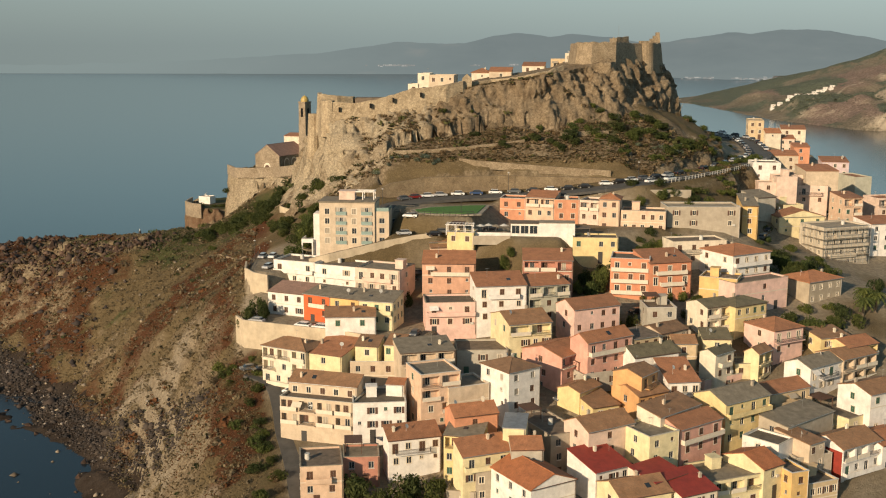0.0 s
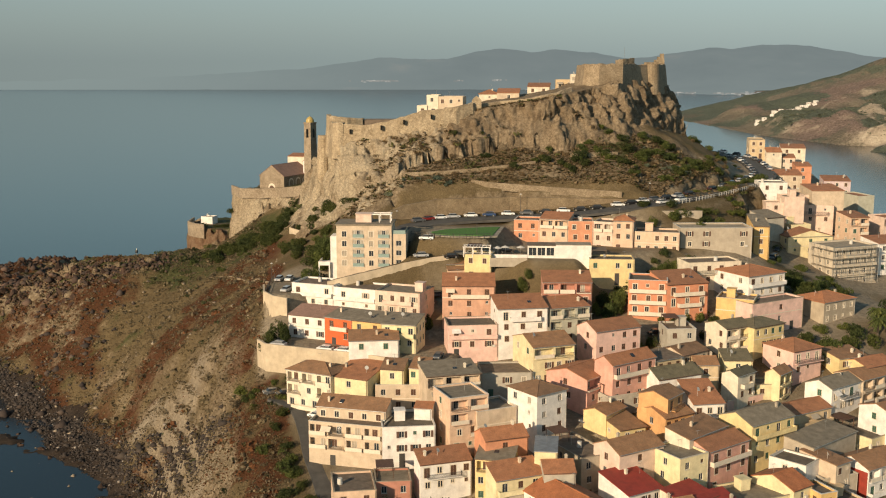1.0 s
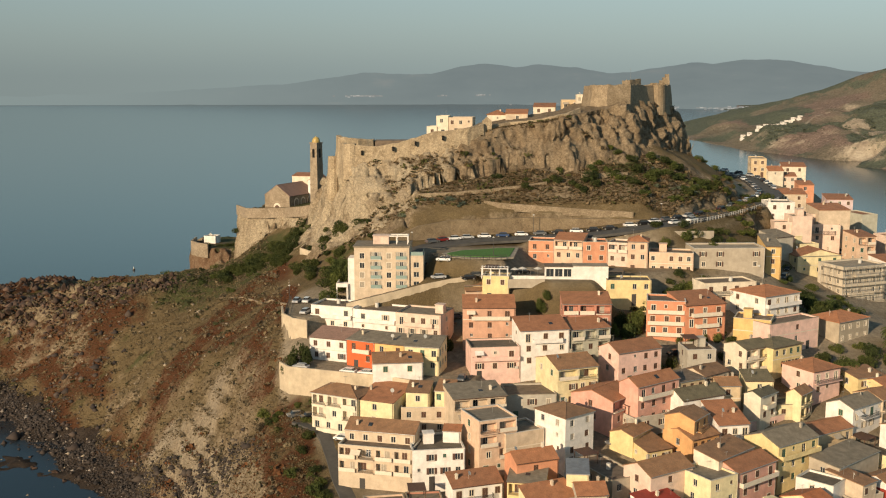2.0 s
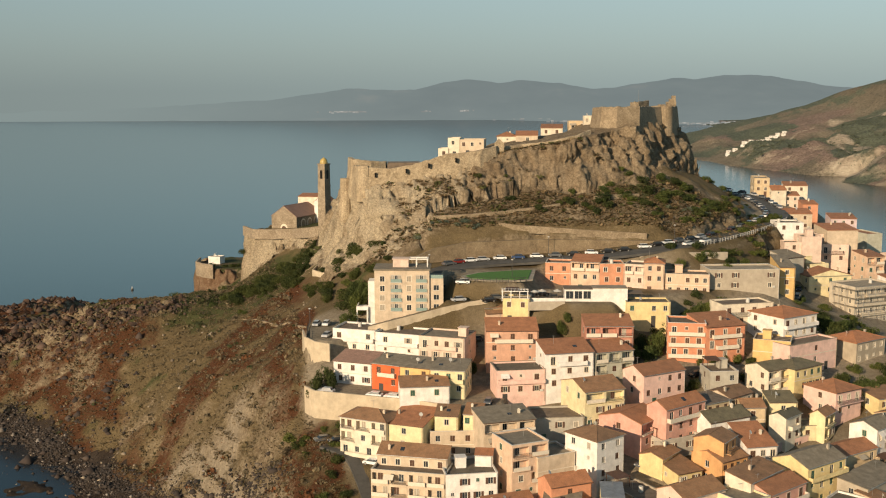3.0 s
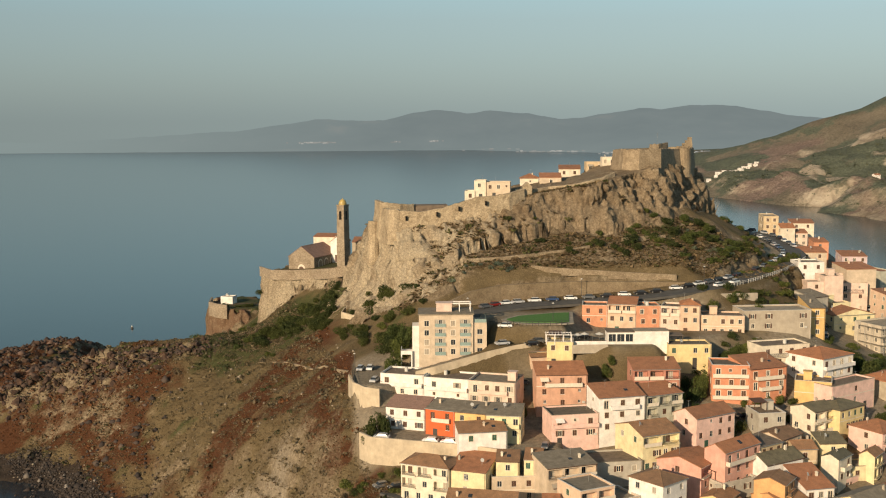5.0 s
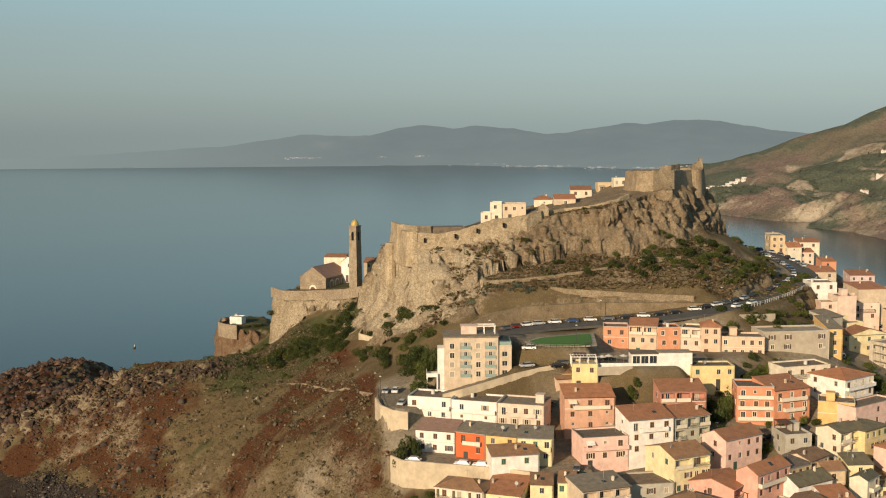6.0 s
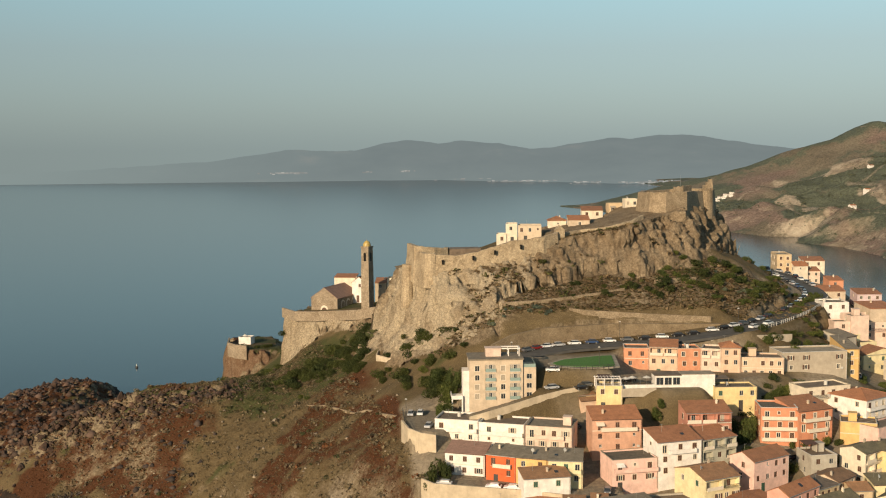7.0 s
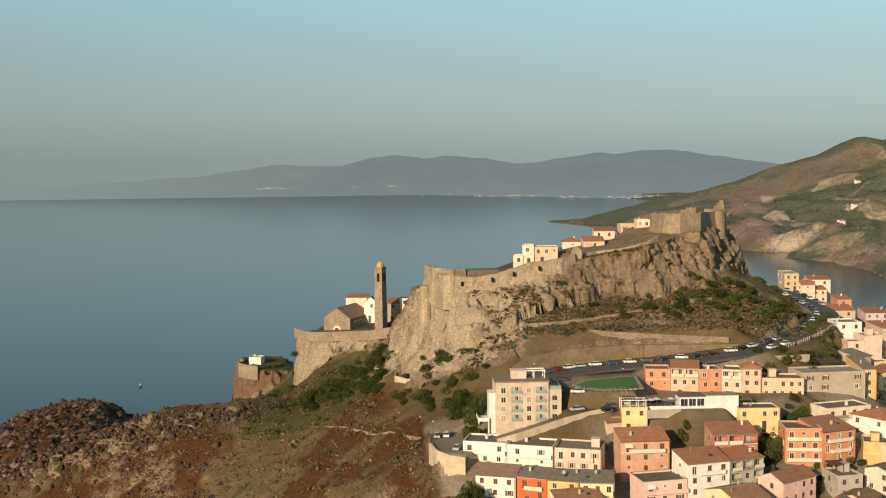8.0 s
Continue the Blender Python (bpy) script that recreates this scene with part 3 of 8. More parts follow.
empty_lot = ease(1.4 - np.hypot((gx - 26) / 22, (gy - 277) / 9)) + ease(1.4 - np.hypot((gx - 76) / 20, (gy - 318) / 8)) + ease(1.4 - np.hypot((gx + 18) / 14, (gy - 284) / 5)) + ease(1.3 - np.hypot((gx - 97) / 9, (gy - 342) / 9))
empty_lot = empty_lot + np.clip(1.2 * fbm(gx / 16, gy / 16, 51, 3) - 0.1, 0, 1) + ease(1.3 - np.hypot((gx + 8) / 14, (gy - 294) / 7))
pale_clay = np.maximum.reduce([stain(-92, 303, -75, 279, 5), stain(-76, 276, -72, 262, 3), stain(-80, 268, -69, 252, 5), stain(-74, 250, -64, 236, 4), stain(-73, 296, -75, 284, 2.5), stain(-50, 212, -46, 200, 3)])
paved = np.clip(np.maximum(town * (1 - empty_lot), 1.15 * pale_clay), 0, 1)
is_beach = shore > 0.5
cell = lambda a: a[:-1, :-1]
beach_cells = cell(is_beach) & cell(gx < -40)
rock_cells = (cell(inside(gx, gy, [(-128, 512), (-125, 488), (-98, 462), (-80, 425), (-66, 372), (-42, 336), (-16, 337), (0, 348), (60, 352), (92, 374), (100, 440), (40, 470), (-60, 490), (-95, 520)])) > 0) & (cell(steep) + cell(rockm) > 0.25) & ~beach_cells
near = rock_cells.astype(float)
for _ in range(3):
    pad = np.pad(near, 2)
    near = sum(pad[2 + a:pad.shape[0] - 2 + a, 2 + b3:pad.shape[1] - 2 + b3] for a in (-2, -1, 0, 1, 2) for b3 in (-2, -1, 0, 1, 2)) / 25
    near = (near > 0.42).astype(float)
rock_cells = (near > 0) & ~beach_cells
# stony tan earth on the terraced hillside below the crag
stony = ease((gy - 336) / 6) * ease((378 - gy) / 6) * ease((gx + 40) / 8) * ease((104 - gx) / 6)
rockm = np.maximum(rockm, 0.5 * stony * np.clip(0.75 + 0.7 * fbm(gx / 8, gy / 8, 91, 4), 0, 1))
core = rock_cells.copy()
for a in (-2, -1, 1, 2):
    core &= np.roll(rock_cells, a, 0) & np.roll(rock_cells, a, 1)
me, used = grid_mesh("ground", gx2, gy2, gz2, ~beach_cells & ~core)
set_cover(me, used, rockm, greenm, redm, paved)
me.materials.append(LAND)
me.shade_smooth()
ground = tagged(new("ground", me), "dry scrubby hillside and town ground above the sea", "ground", kind="structure")
# the crag itself on a finer net, broken into blocks along its face
fx, fy = np.meshgrid(np.arange(-134, 106, 0.5), np.arange(332, 534, 0.5))
fz = lay(fx, fy)
at = (np.clip(((fy - 60) / STEP).astype(int), 0, rock_cells.shape[0] - 1), np.clip(((fx + 262) / STEP).astype(int), 0, rock_cells.shape[1] - 1))
dy, dx = np.gradient(fz, 0.5)
size = np.sqrt(dx * dx + dy * dy + 1)
bare = ease((np.hypot(dx, dy) - 0.45) / 0.8)
brink = ease((fz - 96 - 3 * fbm(fx / 9, fy / 9, 2, 2)) / 4) * ease((fx - 22) / 10)
push = bare * (1 + 0.5 * ease((inside(fx, fy, WEST_CLIFF) + 9) / 6)) * ((0.75 + 1.3 * brink) * blocks(fx / 4.2, fy / 4.2, fz / 7.0) + (0.6 + 0.4 * brink) * blocks(fx / 1.9, fy / 1.9, fz / 3.2) + 0.35 * fbm(fx / 5, fy / 5, fz / 9, 4, 0.6)) + 0.15 * fbm(fx, fy, fz, 2)
flank = np.clip(ease((inside(fx, fy, WEST_CLIFF) + 9) / 6) + ease((-58 - fx) / 8) * ease((fx + 96) / 6), 0, 1)
me, used = grid_mesh("castle_rock", fx - dx / size * push, fy - dy / size * push, fz + push / size, rock_cells[at][:-1, :-1])
set_cover(me, used, np.maximum(rockm[at], 0.25 + 0.6 * bare) * (1 - 0.75 * ease((-93 - fx) / 5)), greenm[at] * 0.4, np.maximum(redm[at] * 0.3, ease((-90 - fx) / 5)), flank * np.clip(0.75 + 0.5 * fbm(fx / 6, fy / 6, fz / 8, 4, 0.6), 0, 1) * ease((bare - 0.1) / 0.3))
me.materials.append(CRAG_ROCK)
castle_rock = tagged(new("castle_rock", me), "tall weathered brown rock crag under the castle", "rock crag", kind="structure")
PEBBLE = land_material("pebbles", (0.036, 0.026, 0.02), (0.02, 0.016, 0.013), (0.075, 0.056, 0.042), (0.12, 0.07, 0.04), (0.06, 0.06, 0.03), (0.1, 0.1, 0.1), 2.0)
me, used = grid_mesh("beach", gx2, gy2, gz2 + 0.25 * vnoise(gx / 1.3, gy / 1.3), beach_cells)
set_cover(me, used, shore * 0.6, 0 * shore, 0.2 * shore, 0 * shore)
me.materials.append(PEBBLE)
beach = tagged(new("beach", me), "dark pebble beach strewn with stones", "beach", kind="structure")

# ---- sea ----
m, nt, b = material("sea_water", 0.15)
p = place_coords(nt)
b.inputs["Base Color"].default_value = (0.013, 0.022, 0.029, 1)
b.inputs["IOR"].default_value = 1.33
b.inputs["Specular IOR Level"].default_value = 0.5
mp = nt.nodes.new("ShaderNodeMapping")
mp.inputs["Scale"].default_value = (1.0, 0.55, 1.0)
mp.inputs["Rotation"].default_value = (0, 0, 0.5)
nt.links.new(p, mp.inputs[0])
add = nt.nodes.new("ShaderNodeMath")
add.operation = "ADD"
nt.links.new(noise_node(nt, 0.09, 4, 0.6, mp.outputs[0]).outputs[0], add.inputs[0])
nt.links.new(noise_node(nt, 0.5, 4, 0.65, mp.outputs[0]).outputs[0], add.inputs[1])
relief(nt, b, add.outputs[0], 0.18, 0.09)
WATER = m
bm = bmesh.new()
poly(bm, (-9000, -3000, 0), (9000, -3000, 0), (9000, 9000, 0), (-9000, 9000, 0))
tagged(part("water", bm, WATER), "calm hazy blue-grey sea", "sea", kind="structure")
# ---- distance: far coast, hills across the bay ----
# far mountains glow by themselves, with the haze painted into their tint
m = bpy.data.materials.new("far_haze_glow")
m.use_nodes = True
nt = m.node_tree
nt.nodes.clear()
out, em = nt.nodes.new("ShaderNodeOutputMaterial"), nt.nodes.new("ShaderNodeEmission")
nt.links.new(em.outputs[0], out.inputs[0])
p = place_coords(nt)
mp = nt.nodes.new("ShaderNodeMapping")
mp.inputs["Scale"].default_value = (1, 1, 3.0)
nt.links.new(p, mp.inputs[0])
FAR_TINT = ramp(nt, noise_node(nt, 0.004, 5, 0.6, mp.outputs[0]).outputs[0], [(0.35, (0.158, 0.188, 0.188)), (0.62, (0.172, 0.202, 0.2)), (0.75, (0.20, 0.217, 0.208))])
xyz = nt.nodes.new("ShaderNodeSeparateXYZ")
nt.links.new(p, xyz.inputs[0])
# painted haze thickens to the sky's tone westward and low over the water
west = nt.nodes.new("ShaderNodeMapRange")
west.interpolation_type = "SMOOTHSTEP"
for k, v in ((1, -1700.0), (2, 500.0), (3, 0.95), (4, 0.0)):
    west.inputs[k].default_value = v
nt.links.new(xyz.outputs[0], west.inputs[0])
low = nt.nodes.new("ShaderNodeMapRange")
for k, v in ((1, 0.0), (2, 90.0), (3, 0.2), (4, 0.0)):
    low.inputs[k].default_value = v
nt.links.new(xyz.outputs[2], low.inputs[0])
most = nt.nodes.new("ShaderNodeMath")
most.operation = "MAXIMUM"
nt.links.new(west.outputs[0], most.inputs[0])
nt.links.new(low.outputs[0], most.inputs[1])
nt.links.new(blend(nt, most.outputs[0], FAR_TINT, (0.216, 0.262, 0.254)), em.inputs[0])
FARHAZE = m


# the far shore: x and y of its water line, and the skyline as x and height at a distance of 4750
COAST = [(-3600, 6400), (-1840, 6124), (-341, 5385), (242, 4938), (506, 4555), (662, 4329), (861, 4177), (1013, 3905), (1500, 3700), (3600, 3600)]
SKYLINE = [(-3600, 25), (-1700, 34), (-1330, 45), (-1000, 58), (-524, 88), (-307, 120), (-210, 134), (84, 127), (208, 161), (332, 175), (456, 159), (557, 171), (733, 152), (860, 131), (988, 140), (1219, 179), (1323, 173), (1453, 193), (1663, 186), (1876, 149), (2090, 127), (3600, 100)]


def far_shore():
    """Mountains behind a low coast, haze painted on, as one sheet that rises from the water line."""
    way = np.arange(-0.62, 0.62, 0.0022)
    cx, cy = np.array([k[0] for k in COAST], float), np.array([k[1] for k in COAST], float)
    near = np.minimum(np.interp(way, cx / cy, cy), 4640)
    crest = np.interp(way, [k[0] / 4750 for k in SKYLINE], [k[1] for k in SKYLINE])
    rows = []
    for t in np.linspace(0, 1, 14):
        y = near + (4880 - near) * t
        full = 132 + (crest + 3 * fbm(way * 60, way * 0 + 3, 0, 4) - 132) * y / 4750
        z = 4 * min(1, t * 30) + (full - 4) * ease((t - 0.25) / 0.75) + 14 * fbm(way * 25, t * 6 + way * 0, 7, 3) * math.sin(t * math.pi)
        rows.append((way * y, y, z if t else z * 0 - 2))
    X, Y, Z = (np.stack([r[i] for r in rows]) for i in range(3))
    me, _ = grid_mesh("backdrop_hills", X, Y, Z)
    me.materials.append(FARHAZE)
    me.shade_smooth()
    tagged(new("backdrop_hills", me), "blue-grey mountains on the far shore, haze painted into their glow", "far hills", kind="structure")


far_shore()


def far_town(name, spots, label):
    """Pale specks of far houses on the coast, glowing, with haze painted into their colours."""
    m = bpy.data.materials.new("far_house_haze_glow")
    m.use_nodes = True
    nt = m.node_tree
    nt.nodes.clear()
    out, em = nt.nodes.new("ShaderNodeOutputMaterial"), nt.nodes.new("ShaderNodeEmission")
    g = nt.nodes.new("ShaderNodeNewGeometry")
    nt.links.new(ramp(nt, g.outputs["Random Per Island"], [(0.0, (0.2, 0.21, 0.2)), (0.6, (0.27, 0.27, 0.25)), (1.0, (0.42, 0.41, 0.37))]), em.inputs[0])
    nt.links.new(em.outputs[0], out.inputs[0])
    rng = random.Random(3)
    bm = bmesh.new()
    for x, y, z, sx, sz, n in spots:
        for _ in range(n):
            a, c, w, h = x + rng.gauss(0, sx), z + rng.gauss(0, sz), rng.uniform(4, 16), rng.uniform(3, 6)
            box(bm, a - w / 2, y, c, a + w / 2, y + 8, c + h)
    tagged(part(name, bm, m), label, "far houses", kind="stuff")


far_town("far_town", [(672, 4285, 1, 36, 1.0, 16), (760, 4225, 2, 50, 1.5, 14), (950, 3990, 2, 70, 2, 16), (1130, 3840, 3, 50, 2.5, 44), (1230, 3780, 5, 50, 3, 34), (-205, 4655, 34, 55, 1.6, 46), (135, 4655, 36, 12, 1.5, 8), (300, 4645, 37, 14, 1.5, 12), (520, 4530, 4, 60, 2, 6)], "pale far-off houses along the coast, glowing in painted haze tones")

# ground colours lifted to stand in for the haze over the bay
HILL = land_material("hazed_bay_hillside", (0.21, 0.18, 0.135), (0.26, 0.21, 0.16), (0.54, 0.47, 0.36), (0.25, 0.18, 0.14), (0.105, 0.115, 0.08), (0.2, 0.18, 0.15), 0.07)


def bay(px, py):
    """Height of the hills across the bay, and the distance inland."""
    shore_x = np.interp(py, [1000, 1133, 1225, 1337, 1420, 1501, 1536, 1640, 1740, 2020, 2250, 2430, 2470, 2600, 2900, 3700, 4100], [640, 565, 596, 606, 580, 622, 578, 556, 530, 520, 510, 470, 560, 740, 1000, 1100, 1150])
    inland = px - shore_x
    crest_y = np.interp(px, [480, 720, 950, 1400], [2430, 2250, 2000, 1990])
    crest = np.interp(px, [480, 559, 624, 720, 781, 833, 882, 951, 1009, 1054, 1120, 1500, 2000, 3400], [0, 6, 22, 51, 74, 94, 122, 148, 178, 170, 184, 215, 230, 250])
    rise = np.clip((py - 1250) / (crest_y - 1250), 0, 1)
    h = crest * ease(inland / 90) * (0.26 + 0.44 * rise + 0.3 * rise ** 3) * (1 - 0.95 * ease((py - crest_y - 20) / 500))
    bank = 25 * ease(inland / 70) * ease((px - 500) / 70) * (1 - ease((py - 2100) / 150)) * (0.75 + 0.45 * fbm(px / 60, py / 60, 14, 3)) * 1.2 * (1 - rise ** 2)
    return h + bank + ease(inland / 120) * (9 * fbm(px / 150, py / 150, 3, 4) + 3 * fbm(px / 45, py / 45, 8, 3)) * (1 - 0.7 * rise ** 2) + np.where(inland < 0, -3.0, 1.5), inland


hx, hy = np.meshgrid(np.concatenate([np.arange(440, 1250, 5.0), np.arange(1250, 3400, 25.0)]), np.concatenate([np.arange(1000, 2500, 6.0), np.arange(2500, 4100, 25.0)]))
hz, inland = bay(hx, hy)
hslope = np.abs(bay(hx + 4, hy)[0] - hz) / 4 + np.abs(bay(hx, hy + 4)[0] - hz) / 4
me, used = grid_mesh("bay_hills", hx, hy, hz, (inland > -60)[:-1, :-1])


def spot(x, y, rx, ry):
    """A ragged patch on the hills across the bay."""
    return ease(1.6 - np.hypot((hx - x) / rx, (hy - y) / ry) + 0.7 * fbm(hx / 25, hy / 25, 17, 4))


bare_earth = np.maximum.reduce([spot(879, 1850, 26, 45), spot(628, 1495, 17, 24), spot(608, 1330, 16, 40), spot(700, 1640, 16, 60), spot(800, 1560, 10, 70)])
lanes = ease((0.055 - np.abs(fbm(hx / 150, hy / 260, 33, 3))) / 0.05) * 0.35
wood = np.clip(0.42 + 1.0 * fbm(hx / 60, hy / 110, 2, 5, 0.65) - 0.5 * spot(790, 2000, 60, 50) - 0.5 * spot(612, 1660, 40, 45) - 0.4 * spot(690, 1450, 50, 50), 0, 1)
set_cover(me, used, np.clip(0.3 * ease((hslope - 0.6) / 0.3) * (inland < 90) + 0.9 * bare_earth + lanes, 0, 1), wood, np.clip(0.1 + 0.9 * fbm(hx / 120, hy / 150, 5, 4) + 0.6 * spot(612, 1660, 40, 45) + 0.6 * spot(790, 2000, 60, 50), 0, 1), 0 * hx)
me.materials.append(HILL)
me.shade_smooth()
tagged(new("bay_hills", me), "scrub-covered hills across the bay", "hills", kind="structure")


# ---- houses ----
rnd = random.Random(7)
WINDOW_MESH = {}


def open_leaf(mat, w, h):
    """One louvred shutter leaf folded back against the wall."""
    key = ("leaves", mat.name, round(w, 2), round(h, 2))
    if key not in WINDOW_MESH:
        bm = bmesh.new()
        rows = [(0.0, -0.02), (0.0, -0.05)]
        for k in range(6):
            z0, z1 = 0.06 + (h - 0.12) * k / 6, 0.06 + (h - 0.12) * (k + 0.75) / 6
            rows += [(z0, -0.05), (z0 + 0.01, -0.085), (z1, -0.05)]
        rows += [(h, -0.05), (h, -0.02)]
        lines = [[bm.verts.new((xx, yy, z)) for z, yy in rows] for xx in (0.0, 0.52)]
        for k in range(len(rows)):
            j = (k + 1) % len(rows)
            bm.faces.new((lines[0][k], lines[1][k], lines[1][j], lines[0][j]))
        bm.faces.new(lines[0][::-1])
        bm.faces.new(lines[1])
        me = bpy.data.meshes.new("shutter")
        bm.to_mesh(me)
        bm.free()
        me.materials.append(mat)
        WINDOW_MESH[key] = me
    return WINDOW_MESH[key]


def window_mesh(kind, w, h, trim=False, joined=False):
    """Meshes of one window: frame, and its pane or shutters; made once for each size."""
    key = (kind, round(w, 2), round(h, 2), trim, joined)
    if key in WINDOW_MESH:
        return WINDOW_MESH[key]
    def plate(bm, xs, zs, keep, y0, y1):
        """One joined plate of kept cells, as thick as y0 to y1."""
        vs = {}

        def at(i, k, y):
            if (i, k, y) not in vs:
                vs[i, k, y] = bm.verts.new((xs[i], y, zs[k]))
            return vs[i, k, y]

        for i in range(len(xs) - 1):
            for k in range(len(zs) - 1):
                if not keep(i, k):
                    continue
                bm.faces.new((at(i, k, y0), at(i + 1, k, y0), at(i + 1, k + 1, y0), at(i, k + 1, y0)))
                bm.faces.new((at(i, k + 1, y1), at(i + 1, k + 1, y1), at(i + 1, k, y1), at(i, k, y1)))
                for di, dk, a, c in ((-1, 0, (i, k + 1), (i, k)), (1, 0, (i + 1, k), (i + 1, k + 1)), (0, -1, (i, k), (i + 1, k)), (0, 1, (i + 1, k + 1), (i, k + 1))):
                    ni, nk = i + di, k + dk
                    if not (0 <= ni < len(xs) - 1 and 0 <= nk < len(zs) - 1 and keep(ni, nk)):
                        bm.faces.new((at(*c, y0), at(*c, y1), at(*a, y1), at(*a, y0)))

    def done(bm, name, mat):
        me = bpy.data.meshes.new(name)
        bmesh.ops.recalc_face_normals(bm, faces=bm.faces)
        bm.to_mesh(me)
        bm.free()
        me.materials.append(mat)
        return me

    def ribs(bm, x0, x1, z0, z1, y, n):
        """A louvred or slatted sheet in one piece."""
        rows = []
        for k in range(n):
            za, zb = z0 + (z1 - z0) * k / n, z0 + (z1 - z0) * (k + 0.8) / n
            rows += [(za, y), (zb, y - 0.03), (zb, y)]
        rows.append((z1, y))
        vs = [(bm.verts.new((x0, yy, z)), bm.verts.new((x1, yy, z))) for z, yy in rows]
        for (a, b2), (c, d2) in zip(vs, vs[1:]):
            bm.faces.new((a, b2, d2, c))

    t, o = 0.07, 0.11 if trim else 0.0
    xs = [-w / 2 - o, -w / 2 + t, -t / 2, t / 2, w / 2 - t, w / 2 + o]
    zs = [0, t, h - t, h + o]
    bm = bmesh.new()
    plate(bm, xs, zs, lambda i, k: i in (0, 2, 4) or k in (0, 2), -0.03 if trim else 0.09, 0.17)
    if joined:
        box(bm, -w / 2 - 0.1, -0.1, -0.08, w / 2 + 0.1, 0.08, -0.004)
    frame_me = done(bm, "window", TRIM if trim else FRAME)
    bm = bmesh.new()
    box(bm, -w / 2 - 0.1, -0.1, -0.08, w / 2 + 0.1, 0.08, -0.004)
    sill_me = done(bm, "sill", TRIM if trim else FRAME)
    fills = []
    bm = bmesh.new()
    if kind == "glass":
        box(bm, -w / 2 + 0.03, 0.125, 0.03, w / 2 - 0.03, 0.145, h - 0.03)
        fills.append(("pane", done(bm, "pane", GLASS)))
    elif kind == "blind":
        ribs(bm, -w / 2 + 0.03, w / 2 - 0.03, 0.03, h - 0.03, 0.12, 6)
        fills.append(("blind", done(bm, "blind", CURTAIN)))
    else:
        bm.free()
        mat = {"shutter": SHUTTER, "green": GREENSHUT, "teal": TEALSHUT}[kind]
        y = -0.035 if trim else 0.085
        for a, b2 in ((-w / 2 + 0.02, -0.015), (0.015, w / 2 - 0.02)):
            bm = bmesh.new()
            ribs(bm, a, b2, 0.02, h - 0.02, y, 7)
            fills.append(("shutter", done(bm, "shutter", mat)))
    WINDOW_MESH[key] = (frame_me, sill_me, fills)
    return WINDOW_MESH[key]


def add_window(root, kind, w, h, m, trim=False, leaves=None):
    near = root.matrix_world.translation.y < 238
    frame_me, sill_me, fills = window_mesh(kind, w, h, trim, not near)
    win = shared("window", frame_me, root, m)
    if near:
        shared("sill", sill_me, win)
    if leaves:
        for xx in (-w / 2 - 0.56, w / 2 + 0.04):
            shared("shutter", open_leaf(leaves, w, h), win, pose(xx, 0, 0), "open louvred shutter")
    for name, me in fills:
        shared(name, me, win)
    return win


def facade(bm, base, u, width, z0, z1, openings, inward, depth=0.2):
    """A wall face with real openings, and the reveals that line them."""
    xs = sorted({0.0, width, *(o[0] for o in openings), *(o[2] for o in openings)})
    zs = sorted({z0, z1, *(o[1] for o in openings), *(o[3] for o in openings)})
    base, u, inward = Vector(base), Vector(u), Vector(inward)

    def at(x, z, d=0.0):
        return base + u * x + inward * d + Vector((0, 0, z))

    for xa, xb in zip(xs, xs[1:]):
        for za, zb in zip(zs, zs[1:]):
            xm, zm = (xa + xb) / 2, (za + zb) / 2
            if not any(o[0] < xm < o[2] and o[1] < zm < o[3] for o in openings):
                poly(bm, at(xa, za), at(xb, za), at(xb, zb), at(xa, zb))
    for x0, a, x1, b2, *deep in openings:
        depth = deep[0] if deep else 0.2
        for p0, p1 in (((x0, a), (x0, b2)), ((x0, b2), (x1, b2)), ((x1, b2), (x1, a)), ((x1, a), (x0, a))):
            poly(bm, at(*p0), at(*p1), at(*p1, depth), at(*p0, depth))
        poly(bm, at(x0, a, depth), at(x1, a, depth), at(x1, b2, depth), at(x0, b2, depth))


def railing(root, x0, x1, y0, y1, z, solid, mat):
    """A balcony: its slab, and a parapet or an iron railing round it."""
    bm = bmesh.new()
    box(bm, x0, y0, z - 0.16, x1, y1, z)
    balcony = part("balcony", bm, mat, root)
    bm = bmesh.new()
    if solid:
        box(bm, x0, y0, z, x1, y0 + 0.12, z + 0.85)
        box(bm, x0, y0 + 0.12, z, x0 + 0.12, y1, z + 0.85)
        box(bm, x1 - 0.12, y0 + 0.12, z, x1, y1, z + 0.85)
        part("parapet", bm, mat, balcony)
    else:
        box(bm, x0, y0 + 0.02, z + 0.88, x1, y0 + 0.08, z + 0.95)
        n = max(3, int((x1 - x0) / 0.22))
        for i in range(n + 1):
            xx = x0 + 0.03 + (x1 - x0 - 0.06) * i / n
            box(bm, xx - 0.02, y0 + 0.03, z, xx + 0.02, y0 + 0.07, z + 0.88)
        for xx in (x0, x1 - 0.05):
            box(bm, xx, y0 + 0.08, z + 0.88, xx + 0.05, y1, z + 0.95)
            for k in range(4):
                yy = y0 + 0.1 + (y1 - y0 - 0.12) * k / 4
                box(bm, xx, yy, z, xx + 0.04, yy + 0.04, z + 0.88)
        part("railing", bm, IRON, balcony, "iron railing")


STOREY_WORDS = {1: "one-storey", 2: "two-storey", 3: "three-storey", 4: "four-storey"}


